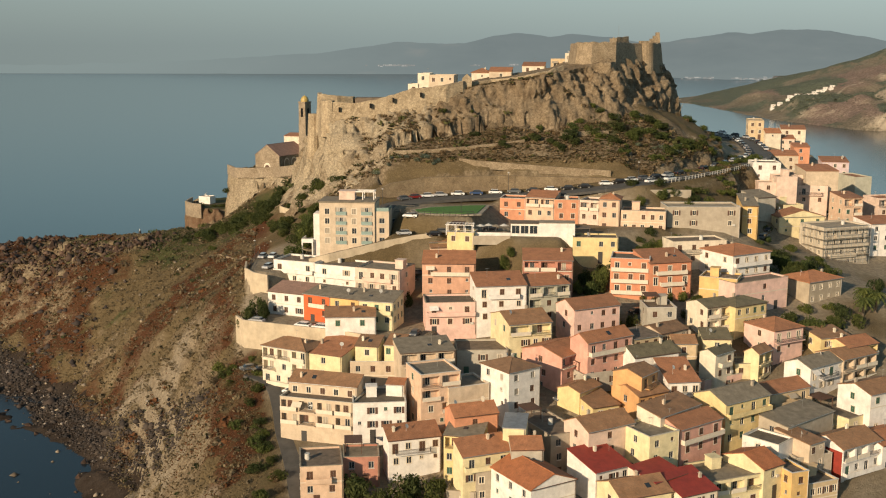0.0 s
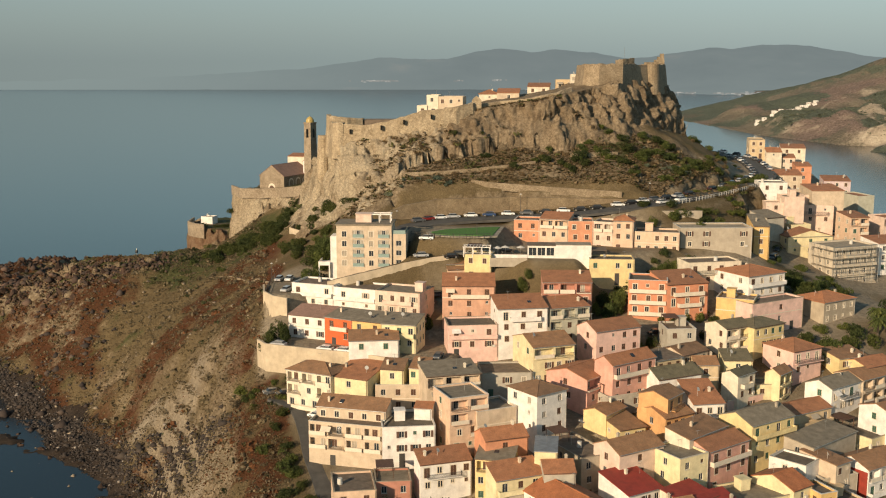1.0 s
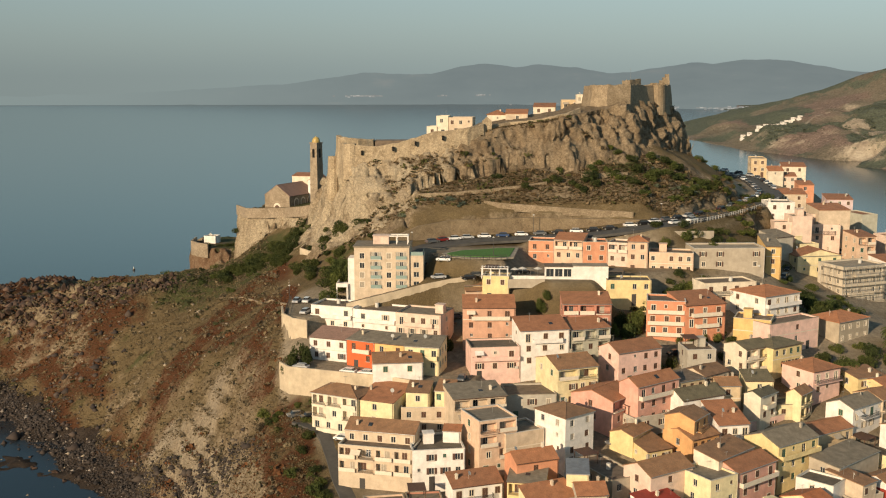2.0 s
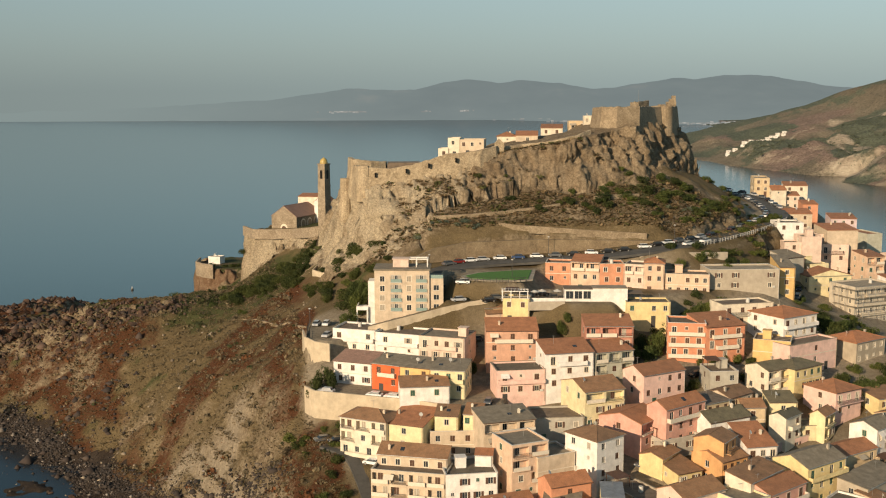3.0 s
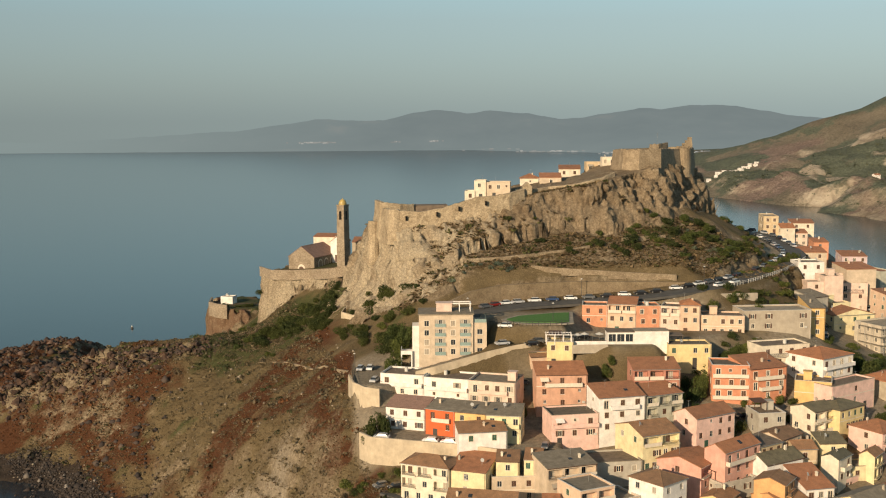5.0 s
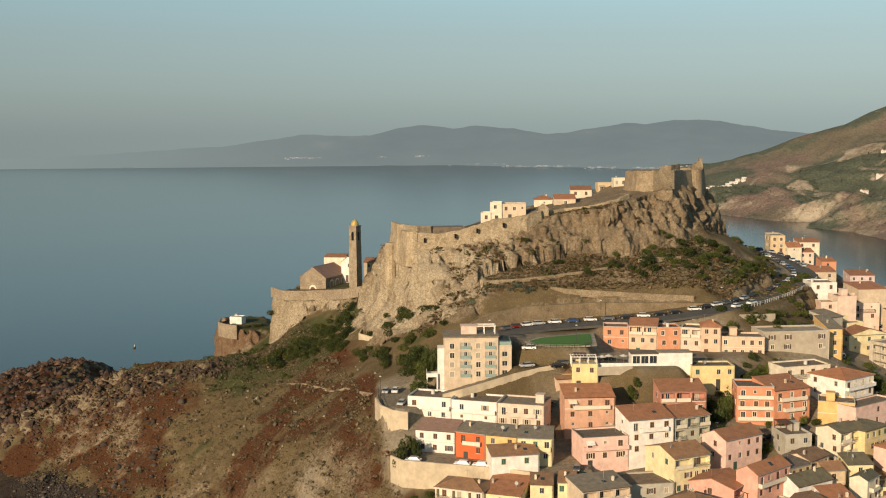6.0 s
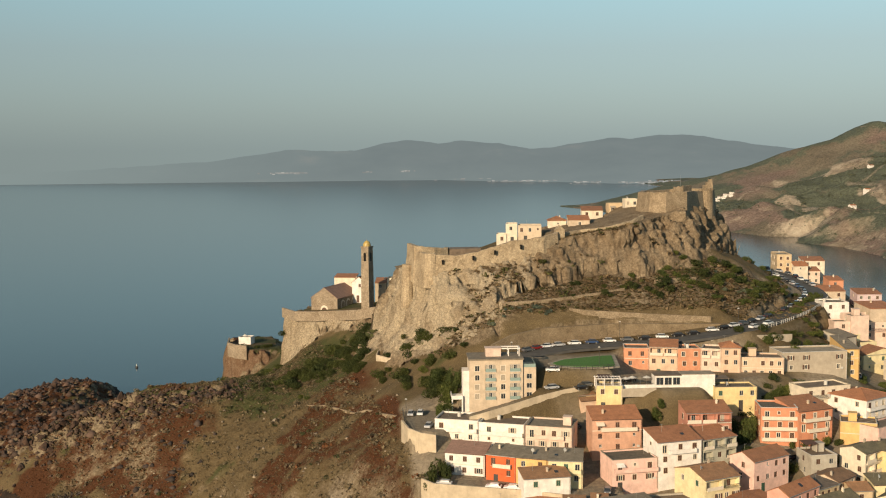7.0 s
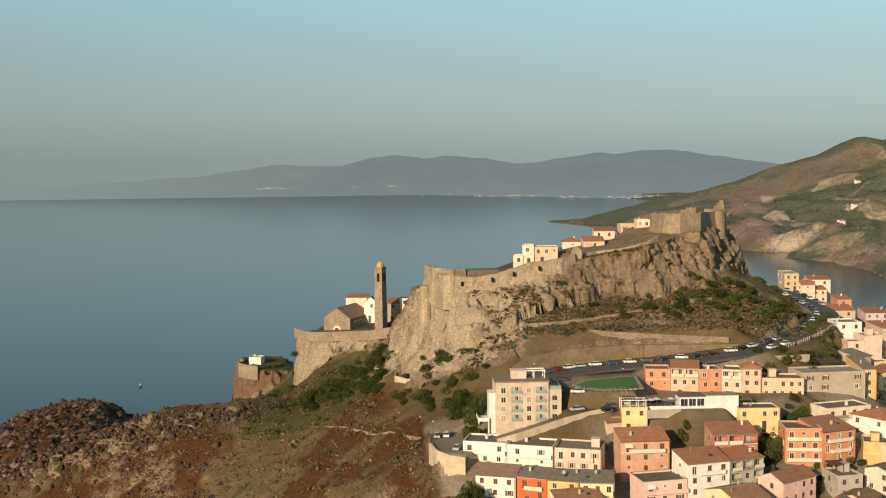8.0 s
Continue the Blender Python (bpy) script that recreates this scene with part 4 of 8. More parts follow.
def house(x, y, z, w, d, turn, h, wall, roof, shape, rise=0.0, cols=(2, 0, 0), floors=2, balconies=0, solid=None, name="house", label="", loggias=0):
    """A house from the middle of its front eaves (x, y, z), its width, depth, heading and height down to the ground."""
    wk, rk = wall["key"], roof["key"]
    root = thing(name, pose(x, y, z - h, 0, 0, turn), label or "%s %s stucco house with %s" % (STOREY_WORDS[floors], WALLS[wk][1], ROOFS[rk]), "house" if name == "house" else name.replace("_", " "))
    low = -4.0
    flat = shape == "flat"
    holes = {0: [], 1: [], 2: []}  # front, left, right
    made, open_bays = [], []
    lengths = (w, d, d)
    kinds = rnd.choice((("shutter", "shutter", "glass", "shutter"), ("glass", "shutter", "shutter"), ("glass", "glass", "shutter"), ("shutter", "glass", "glass"), ("shutter", "blind", "glass"), ("glass", "green", "glass")))
    leaf_mat = rnd.choice((SHUTTER, SHUTTER, SHUTTER, CURTAIN)) if rnd.random() < 0.4 and y < 330 else None
    if wk in ("CONCRETE", "RAW", "STONEWALL"):
        kinds = ("glass",)
    bold = wk in ("TERRACOTTA", "ORANGE", "BRICKRED", "PINK", "SALMON", "REDORANGE", "AMBER")
    if bold:
        kinds = ("shutter", "glass", "shutter")
    trim = rnd.random() < 0.5
    if cols[1] == 0 and d > 6.5 and rnd.random() < 0.55:
        cols = (cols[0], rnd.choice((1, 1, 2)), cols[2])
    for side in (0, 1, 2):
        n, length = cols[side], lengths[side]
        if side == 0 and loggias:
            bays = max(2, int(w / 3.6))
            for f in range(loggias):
                top = h - 0.45 - 2.95 * f - (0.2 if flat else 0)
                for i in range(bays):
                    cx = w * (i + 0.5) / bays
                    if rnd.random() < 0.25 and f:
                        holes[0].append((cx - 0.54, top - 1.75, cx + 0.54, top - 0.33))
                        made.append((0, cx, top - 1.75, 1.08, 1.42, rnd.choice(kinds)))
                        continue
                    hw = w / bays / 2 - 0.3
                    holes[0].append((cx - hw, top - 2.15, cx + hw, top, 1.3))
                    open_bays.append((cx, hw, top - 2.15))
        for f in range(floors):
            if side == 0 and f < loggias:
                continue
            head = h - 0.75 - 2.95 * f - (0.25 if flat else 0)
            for i in range(n):
                cx = length * (i + 0.5) / n + rnd.uniform(-0.06, 0.06) * length / n
                door = side == 0 and f < balconies and i % 2 == 0
                ww, hh = (1.2, 2.1) if door else (1.08, 1.42)
                if rnd.random() < 0.1 and not door:
                    ww, hh = 0.7, 0.8
                if head - hh < 0.25 or (rnd.random() < 0.07 and n > 1):
                    continue
                if length / n < ww + 0.3:
                    continue
                holes[side].append((cx - ww / 2, head - hh, cx + ww / 2, head))
                made.append((side, cx, head - hh, ww, hh, rnd.choice(kinds)))
    bm = bmesh.new()
    L, R = -w / 2, w / 2
    facade(bm, (L, 0, 0), (1, 0, 0), w, low, h, holes[0], (0, 1, 0))
    facade(bm, (L, d, 0), (0, -1, 0), d, low, h, [(d - o[2], o[1], d - o[0], o[3]) for o in holes[1]], (1, 0, 0))
    facade(bm, (R, 0, 0), (0, 1, 0), d, low, h, holes[2], (-1, 0, 0))
    facade(bm, (R, d, 0), (-1, 0, 0), w, low, h, [], (0, -1, 0))
    if shape == "mono":
        poly(bm, (L, d, h), (L, 0, h), (L, d, h + rise))
        poly(bm, (R, 0, h), (R, d, h), (R, d, h + rise))
        poly(bm, (R, d, h), (L, d, h), (L, d, h + rise), (R, d, h + rise))
    elif shape == "gable":
        poly(bm, (L, d, h), (L, 0, h), (L, d / 2, h + rise))
        poly(bm, (R, 0, h), (R, d, h), (R, d / 2, h + rise))
    elif shape == "cross":
        poly(bm, (L, 0, h), (R, 0, h), (0, 0, h + rise))
        poly(bm, (R, d, h), (L, d, h), (0, d, h + rise))
    elif flat:
        t = 0.22
        for a in ((L, 0, R, t), (L, d - t, R, d), (L, t, L + t, d - t), (R - t, t, R, d - t)):
            poly(bm, (a[0], a[1], h), (a[2], a[1], h), (a[2], a[3], h), (a[0], a[3], h))
        for a, b2 in (((L + t, t), (R - t, t)), ((R - t, t), (R - t, d - t)), ((R - t, d - t), (L + t, d - t)), ((L + t, d - t), (L + t, t))):
            poly(bm, (*b2, h - 0.5), (*a, h - 0.5), (*a, h), (*b2, h))
    part("wall", bm, wall, root)
    bm = bmesh.new()
    o = 0.3
    if flat:
        slab(bm, [(L + 0.22, 0.22, h - 0.4), (R - 0.22, 0.22, h - 0.4), (R - 0.22, d - 0.22, h - 0.4), (L + 0.22, d - 0.22, h - 0.4)], 0.15)
    elif shape == "mono":
        s = rise / d
        slab(bm, [(L - o * 0.5, -o, h + 0.12 - s * o), (R + o * 0.5, -o, h + 0.12 - s * o), (R + o * 0.5, d + o * 0.3, h + rise + 0.12 + s * o * 0.3), (L - o * 0.5, d + o * 0.3, h + rise + 0.12 + s * o * 0.3)], 0.16)
    elif shape == "gable":
        s = rise / (d / 2)
        slab(bm, [(L - o * 0.5, -o, h + 0.12 - s * o), (R + o * 0.5, -o, h + 0.12 - s * o), (R + o * 0.5, d / 2, h + rise + 0.12), (L - o * 0.5, d / 2, h + rise + 0.12)], 0.16)
        slab(bm, [(R + o * 0.5, d + o, h + 0.12 - s * o), (L - o * 0.5, d + o, h + 0.12 - s * o), (L - o * 0.5, d / 2, h + rise + 0.12), (R + o * 0.5, d / 2, h + rise + 0.12)], 0.16)
        tube(bm, (L - o * 0.5, d / 2, h + rise + 0.12), (R + o * 0.5, d / 2, h + rise + 0.12), 0.11)
    elif shape == "cross":
        s = rise / (w / 2)
        slab(bm, [(L - o, -o * 0.5, h + 0.12 - s * o), (0, -o * 0.5, h + rise + 0.12), (0, d + o * 0.5, h + rise + 0.12), (L - o, d + o * 0.5, h + 0.12 - s * o)], 0.16)
        slab(bm, [(0, -o * 0.5, h + rise + 0.12), (R + o, -o * 0.5, h + 0.12 - s * o), (R + o, d + o * 0.5, h + 0.12 - s * o), (0, d + o * 0.5, h + rise + 0.12)], 0.16)
        tube(bm, (0, -o * 0.5, h + rise + 0.12), (0, d + o * 0.5, h + rise + 0.12), 0.11)
    else:
        k = min(w, d) / 2
        e = [Vector((L - o, -o, h + 0.06)), Vector((R + o, -o, h + 0.06)), Vector((R + o, d + o, h + 0.06)), Vector((L - o, d + o, h + 0.06))]
        r = [Vector((L + k, k if w >= d else k, h + rise)), Vector((R - k, k if w >= d else d - k, h + rise))]
        if w >= d:
            r = [Vector((L + k, d / 2, h + rise)), Vector((R - k, d / 2, h + rise))]
            faces = [(e[0], e[1], r[1], r[0]), (e[1], e[2], r[1]), (e[2], e[3], r[0], r[1]), (e[3], e[0], r[0])]
        else:
            r = [Vector((0, k, h + rise)), Vector((0, d - k, h + rise))]
            faces = [(e[0], e[1], r[0]), (e[1], e[2], r[1], r[0]), (e[2], e[3], r[1]), (e[3], e[0], r[0], r[1])]
        for f in faces:
            poly(bm, *f)
        slab(bm, [(v.x, v.y, v.z - 0.002) for v in e], 0.14)
        for a, b2 in ((e[0], r[0]), (e[1], faces[0][2]), (r[0], r[1])):
            if (a - b2).length > 0.4:
                tube(bm, a, b2, 0.09)
    part("roof", bm, roof, root)
    for side, c, z0, ww, hh, kind in made:
        mt = {0: pose(L + c, 0, z0), 1: pose(L, c, z0, 0, 0, -90), 2: pose(R, c, z0, 0, 0, 90)}[side]
        add_window(root, kind, ww, hh, mt, trim, leaf_mat if kind == "glass" and hh < 1.5 and ww > 1 and side == 0 and rnd.random() < 0.6 else None)
    if y < 340 and name == "house":
        # coping, string course and rainwater pipe
        bm = bmesh.new()
        if flat:
            for a in ((L - 0.06, -0.06, R + 0.06, 0.26), (L - 0.06, d - 0.26, R + 0.06, d + 0.06), (L - 0.06, 0.26, L + 0.26, d - 0.26), (R - 0.26, 0.26, R + 0.06, d - 0.26)):
                box(bm, a[0], a[1], h + 0.003, a[2], a[3], h + 0.09)
        else:
            tube(bm, (L - 0.15, -0.34, h - 0.02), (R + 0.15, -0.34, h - 0.02), 0.08, n=6)
        px0 = R - 0.22
        tube(bm, (px0, -0.09, h - 0.1), (px0, -0.09, 0.0), 0.06, n=5)
        part("coping" if flat else "gutter", bm, rnd.choice((CONCRETEROOF, PALEST, FRAME)) if flat else rnd.choice((STEEL, SHUTTER)), root)
        if floors > 1 and rnd.random() < 0.4 and not loggias:
            zc = h - 2.95 - (0.25 if flat else 0)
            bm = bmesh.new()
            box(bm, L - 0.03, -0.05, zc - 0.09, R + 0.03, -0.003, zc + 0.09)
            part("string_course", bm, TRIM, root)
    if shape in ("mono", "gable") and rise > 0.9 and rnd.random() < 0.3 and y < 300:
        run = d if shape == "mono" else d / 2
        k0, k1, cx = 0.35, 0.35 + 1.0 / run, rnd.uniform(L + 1.2, R - 1.2)
        bm = bmesh.new()
        slab(bm, [(cx - 0.45, run * k0, h + rise * k0 + 0.22), (cx + 0.45, run * k0, h + rise * k0 + 0.22), (cx + 0.45, run * k1, h + rise * k1 + 0.22), (cx - 0.45, run * k1, h + rise * k1 + 0.22)], 0.14)
        part("skylight", bm, GLASS, root, "small roof window")
    for cx, hw, zf in open_bays:
        bm = bmesh.new()
        box(bm, L + cx - hw - 0.1, -0.55, zf - 0.14, L + cx + hw + 0.1, 0.02, zf + 0.02)
        bay = part("balcony", bm, TRIM if bold else wall, root)
        bm = bmesh.new()
        box(bm, L + cx - hw - 0.1, -0.55, zf + 0.02, L + cx + hw + 0.1, -0.45, zf + 0.85)
        if rnd.random() < 0.6:
            part("parapet", bm, TRIM, bay)
        else:
            bm.free()
            bm = bmesh.new()
            box(bm, L + cx - hw, -0.52, zf + 0.8, L + cx + hw, -0.47, zf + 0.86)
            for k in range(int(hw * 8) + 1):
                box(bm, L + cx - hw + k * 0.24, -0.51, zf + 0.02, L + cx - hw + k * 0.24 + 0.03, -0.48, zf + 0.8)
            part("railing", bm, IRON, bay, "iron railing")
        add_window(root, rnd.choice(("glass", "shutter", "glass", "blind")), 1.1, 1.95, pose(L + cx + rnd.uniform(-0.5, 0.5) * hw, 1.12, zf + 0.05))
    use_solid = rnd.random() < 0.6 if solid is None else solid
    for f in range(loggias, balconies):
        zb = h - 0.75 - 2.95 * f - 2.1 - (0.25 if flat else 0)
        if zb > 0.6:
            a, b2 = (L + 0.3, R - 0.3) if rnd.random() < 0.5 else (L + w * rnd.uniform(0.1, 0.3), R - w * rnd.uniform(0.1, 0.3))
            railing(root, a, b2, -1.05, 0.0, zb, use_solid, TRIM if bold else wall)
    if not flat and rise > 0.9:
        for k in range(rnd.choice((0, 1, 1))):
            cx, cy = rnd.uniform(L + 1, R - 1), d * rnd.uniform(0.35, 0.75)
            rz = h + (rise * cy / d if shape == "mono" else rise * (1 - abs(cy - d / 2) / (d / 2)) if shape == "gable" else rise * 0.4)
            bm = bmesh.new()
            box(bm, cx - 0.25, cy - 0.25, rz - 0.4, cx + 0.25, cy + 0.25, rz + 0.9)
            box(bm, cx - 0.33, cy - 0.33, rz + 0.9, cx + 0.33, cy + 0.33, rz + 1.0)
            box(bm, cx - 0.18, cy - 0.18, rz + 1.0, cx + 0.18, cy + 0.18, rz + 1.2)
            part("chimney", bm, rnd.choice((CREAM, CONCRETE, BEIGE, BEIGE)), root)
    # ground-floor door, awnings, dishes, cooling units, water tanks
    if cols[0] and h > 5.5 and floors * 2.95 + 2.4 < h + 2.6:
        cx = rnd.uniform(L + 1.2, R - 1.2)
        if not any(a - 1.3 < cx - L < c + 1.3 and b0 < 2.5 for a, b0, c, *_ in holes[0]):
            bm = bmesh.new()
            box(bm, cx - 0.6, -0.06, -1.0, cx + 0.6, 0.02, 2.2)
            part("door", bm, rnd.choice((SHUTTER, SHUTTER, GREENSHUT, IRON)), root, "dark painted front door")
    if balconies and rnd.random() < 0.3 and made:
        side, c, z0, ww, hh, _ = made[0]
        bm = bmesh.new()
        x0, x1, zt = L + c - 1.1, L + c + 1.1, z0 + hh + 0.12
        slab(bm, [(x0, -0.02, zt), (x1, -0.02, zt), (x1, -1.15, zt - 0.75), (x0, -1.15, zt - 0.75)], 0.05)
        part("awning", bm, rnd.choice((CURTAIN, WHITE, CREAM)), root, "pale cloth awning")
    if made and rnd.random() < 0.3:
        side, c, z0, ww, hh, _ = made[-1]
        if side == 0:
            bm = bmesh.new()
            box(bm, L + c + 0.75, -0.32, z0 - 0.1, L + c + 1.5, -0.002, z0 + 0.45)
            part("cooling_unit", bm, FRAME, root, "white box cooling unit")
    if rnd.random() < 0.22:
        cx, cy, zt = rnd.uniform(L + 0.8, R - 0.8), d * rnd.uniform(0.3, 0.7), h + (0.4 if flat else rise * 0.6 + 0.9)
        bm = bmesh.new()
        tube(bm, (cx, cy, h - 0.4), (cx, cy, zt), 0.03, n=4)
        tube(bm, (cx, cy, zt), (cx + 0.12, cy - 0.14, zt + 0.1), 0.06, 0.48, 10)
        part("satellite_dish", bm, FRAME, root, "white satellite dish")
    if flat and w > 6.5 and d > 5.5 and y < 300 and rnd.random() < 0.4:
        bm = bmesh.new()
        x0, x1, y0, y1 = L + 0.5, L + 0.5 + min(4.0, w * 0.45), d - 4.2 if d > 6 else 1.0, d - 0.6
        for xx in (x0, x1):
            for yy in (y0, y1):
                box(bm, xx - 0.06, yy - 0.06, h - 0.4, xx + 0.06, yy + 0.06, h + 1.9)
        slab(bm, [(x0 - 0.2, y0 - 0.2, h + 1.95), (x1 + 0.2, y0 - 0.2, h + 1.95), (x1 + 0.2, y1 + 0.2, h + 2.15), (x0 - 0.2, y1 + 0.2, h + 2.15)], 0.07)
        part("terrace_shade", bm, rnd.choice((SHUTTER, BROWNFLAT)), root, "dark slatted shade over the roof terrace")
    if flat and w > 6 and d > 6 and z < 95 and rnd.random() < 0.5:
        cx, cy = rnd.uniform(L + 1.5, R - 1.5), d * rnd.uniform(0.4, 0.75)
        bm = bmesh.new()
        if rnd.random() < 0.5:
            tube(bm, (cx, cy, h - 0.4), (cx, cy, h + 0.8), 0.55, 0.5, 12)
            part("water_tank", bm, FRAME, root, "pale round water tank")
        else:
            box(bm, cx - 1.1, cy - 1.1, h - 0.4, cx + 1.1, cy + 1.2, h + 1.8)
            box(bm, cx - 1.25, cy - 1.25, h + 1.8, cx + 1.25, cy + 1.35, h + 1.95)
            part("stair_head", bm, wall, root)
    if rnd.random() < 0.55:
        cx, cy = rnd.uniform(L + 0.8, R - 0.8), d * 0.6
        bm = bmesh.new()
        zt = h + rise + 1.6
        tube(bm, (cx, cy, h - 0.4), (cx, cy, zt), 0.03, n=4)
        tube(bm, (cx - 0.5, cy, zt - 0.1), (cx + 0.5, cy, zt - 0.1), 0.02, n=4)
        for k in range(4):
            tube(bm, (cx - 0.4 + k * 0.27, cy - 0.3, zt - 0.1), (cx - 0.4 + k * 0.27, cy + 0.3, zt - 0.1), 0.015, n=4)
        part("antenna", bm, STEEL, root, "thin metal aerial")
    return root



# ---- roads ----
def ribbon(name, line, half, lift, mat, label, category):
    pts = [Vector(q) for q in line]
    fine = []
    for i in range(len(pts) - 1):
        p0, p1, p2, p3 = pts[max(i - 1, 0)], pts[i], pts[i + 1], pts[min(i + 2, len(pts) - 1)]
        for k in range(6):
            t = k / 6
            fine.append(0.5 * ((2 * p1) + (p2 - p0) * t + (2 * p0 - 5 * p1 + 4 * p2 - p3) * t * t + (3 * p1 - p0 - 3 * p2 + p3) * t ** 3))
    fine.append(pts[-1])
    bm = bmesh.new()
    rows = []
    for i, c in enumerate(fine):
        dirn = (fine[min(i + 1, len(fine) - 1)] - fine[max(i - 1, 0)]).to_2d().normalized()
        nrm = Vector((-dirn.y, dirn.x, 0))
        rows.append([bm.verts.new(c + nrm * half * s + Vector((0, 0, dz))) for s, dz in ((-1, -0.6), (-1, lift), (0, lift + 0.06), (1, lift), (1, -0.6))])
    for a, b2 in zip(rows, rows[1:]):
        for k in range(4):
            bm.faces.new((a[k], a[k + 1], b2[k + 1], b2[k]))
    return tagged(part(name, bm, mat), label, category, kind="structure"), fine


_, ROAD_FINE = ribbon("road", UPPER_ROAD, 4.6, 0.12, ASPHALT, "asphalt road that curves round the castle hill", "road")


STREET = [(-45.5, 247), (-39, 240.5), (-36, 232), (-33.8, 222), (-30.3, 210), (-27.5, 198), (-24.5, 184)]
ribbon("road", [(x, y, ground_height(x, y)) for x, y in STREET], 2.3, 0.12, ASPHALT, "narrow asphalt lane between the houses and the slope", "road")


def wall_run(name, line, height, thick, mat, label, category="retaining wall"):
    """A wall along a line of (x, y, top)."""
    bm = bmesh.new()
    pts = [Vector(q) for q in line]
    rows = []
    for i, c in enumerate(pts):
        dirn = (pts[min(i + 1, len(pts) - 1)] - pts[max(i - 1, 0)]).to_2d().normalized()
        n = Vector((-dirn.y, dirn.x, 0)) * thick / 2
        rows.append([bm.verts.new(v) for v in (c - n - Vector((0, 0, height)), c - n, c + n, c + n - Vector((0, 0, height)))])
    for a, b2 in zip(rows, rows[1:]):
        for k in range(4):
            bm.faces.new((a[k], a[(k + 1) % 4], b2[(k + 1) % 4], b2[k]))
    bm.faces.new(rows[0][::-1])
    bm.faces.new(rows[-1])
    bmesh.ops.recalc_face_normals(bm, faces=bm.faces)
    return tagged(part(name, bm, mat), label, category)


def masonry(name, lo, hi, scale=1.6):
    """Rubble stonework: stones of differing tone, dark joints, broad weathering."""
    m, nt, b = material(name, 0.95)
    p = place_coords(nt)
    v = nt.nodes.new("ShaderNodeTexVoronoi")
    v.inputs["Scale"].default_value = scale
    e = nt.nodes.new("ShaderNodeTexVoronoi")
    e.feature = "DISTANCE_TO_EDGE"
    e.inputs["Scale"].default_value = scale
    for s in (v, e):
        nt.links.new(p, s.inputs["Vector"])
    sep = nt.nodes.new("ShaderNodeSeparateColor")
    nt.links.new(v.outputs["Color"], sep.inputs[0])
    col = ramp(nt, sep.outputs[0], [(0.0, lo), (1.0, hi)])
    joint = ramp(nt, e.outputs[0], [(0.0, (0.55, 0.5, 0.44)), (0.1, (1, 1, 1))])
    col = blend(nt, 0.8, col, joint, "MULTIPLY")
    w = ramp(nt, noise_node(nt, 0.25, 6, 0.7, p).outputs[0], [(0.3, (0.6, 0.55, 0.48)), (0.7, (1.12, 1.1, 1.06))])
    col = blend(nt, 0.9, col, w, "MULTIPLY")
    nt.links.new(col, b.inputs["Base Color"])
    relief(nt, b, e.outputs[0], 0.7, 0.15)
    return m


CASTLE_STONE = masonry("castle_masonry", (0.235, 0.185, 0.125), (0.355, 0.285, 0.195), 2.6)
CHURCH_STONE = masonry("church_masonry", (0.25, 0.205, 0.15), (0.37, 0.305, 0.225), 2.2)
CHURCH_STONE["key"] = "STONEWALL"
wall_run("retaining_wall", [(-23, 326.6, 70.8), (-16, 329.3, 73.4), (-6, 332.2, 74.8), (17, 334.8, 75.2), (40, 333.2, 74.9), (58, 332.2, 74.6)], 7, 1.0, masonry("earthy_masonry", (0.20, 0.155, 0.10), (0.265, 0.205, 0.13), 2.2), "tall earth-brown rendered retaining wall above the road")
wall_run("terrace_wall", [(-17, 341.2, 82.2), (-4.6, 342, 82.6), (6.6, 343.4, 83.4), (17.9, 345.2, 84.4), (26, 346.8, 85.4)], 2.6, 0.6, CASTLE_STONE, "low dry-stone terrace wall on the hillside")
wall_run("terrace_wall", [(38, 351.4, 87.2), (46, 353, 87.6), (54, 355, 87.6)], 1.6, 0.6, CASTLE_STONE, "low dry-stone terrace wall on the hillside")


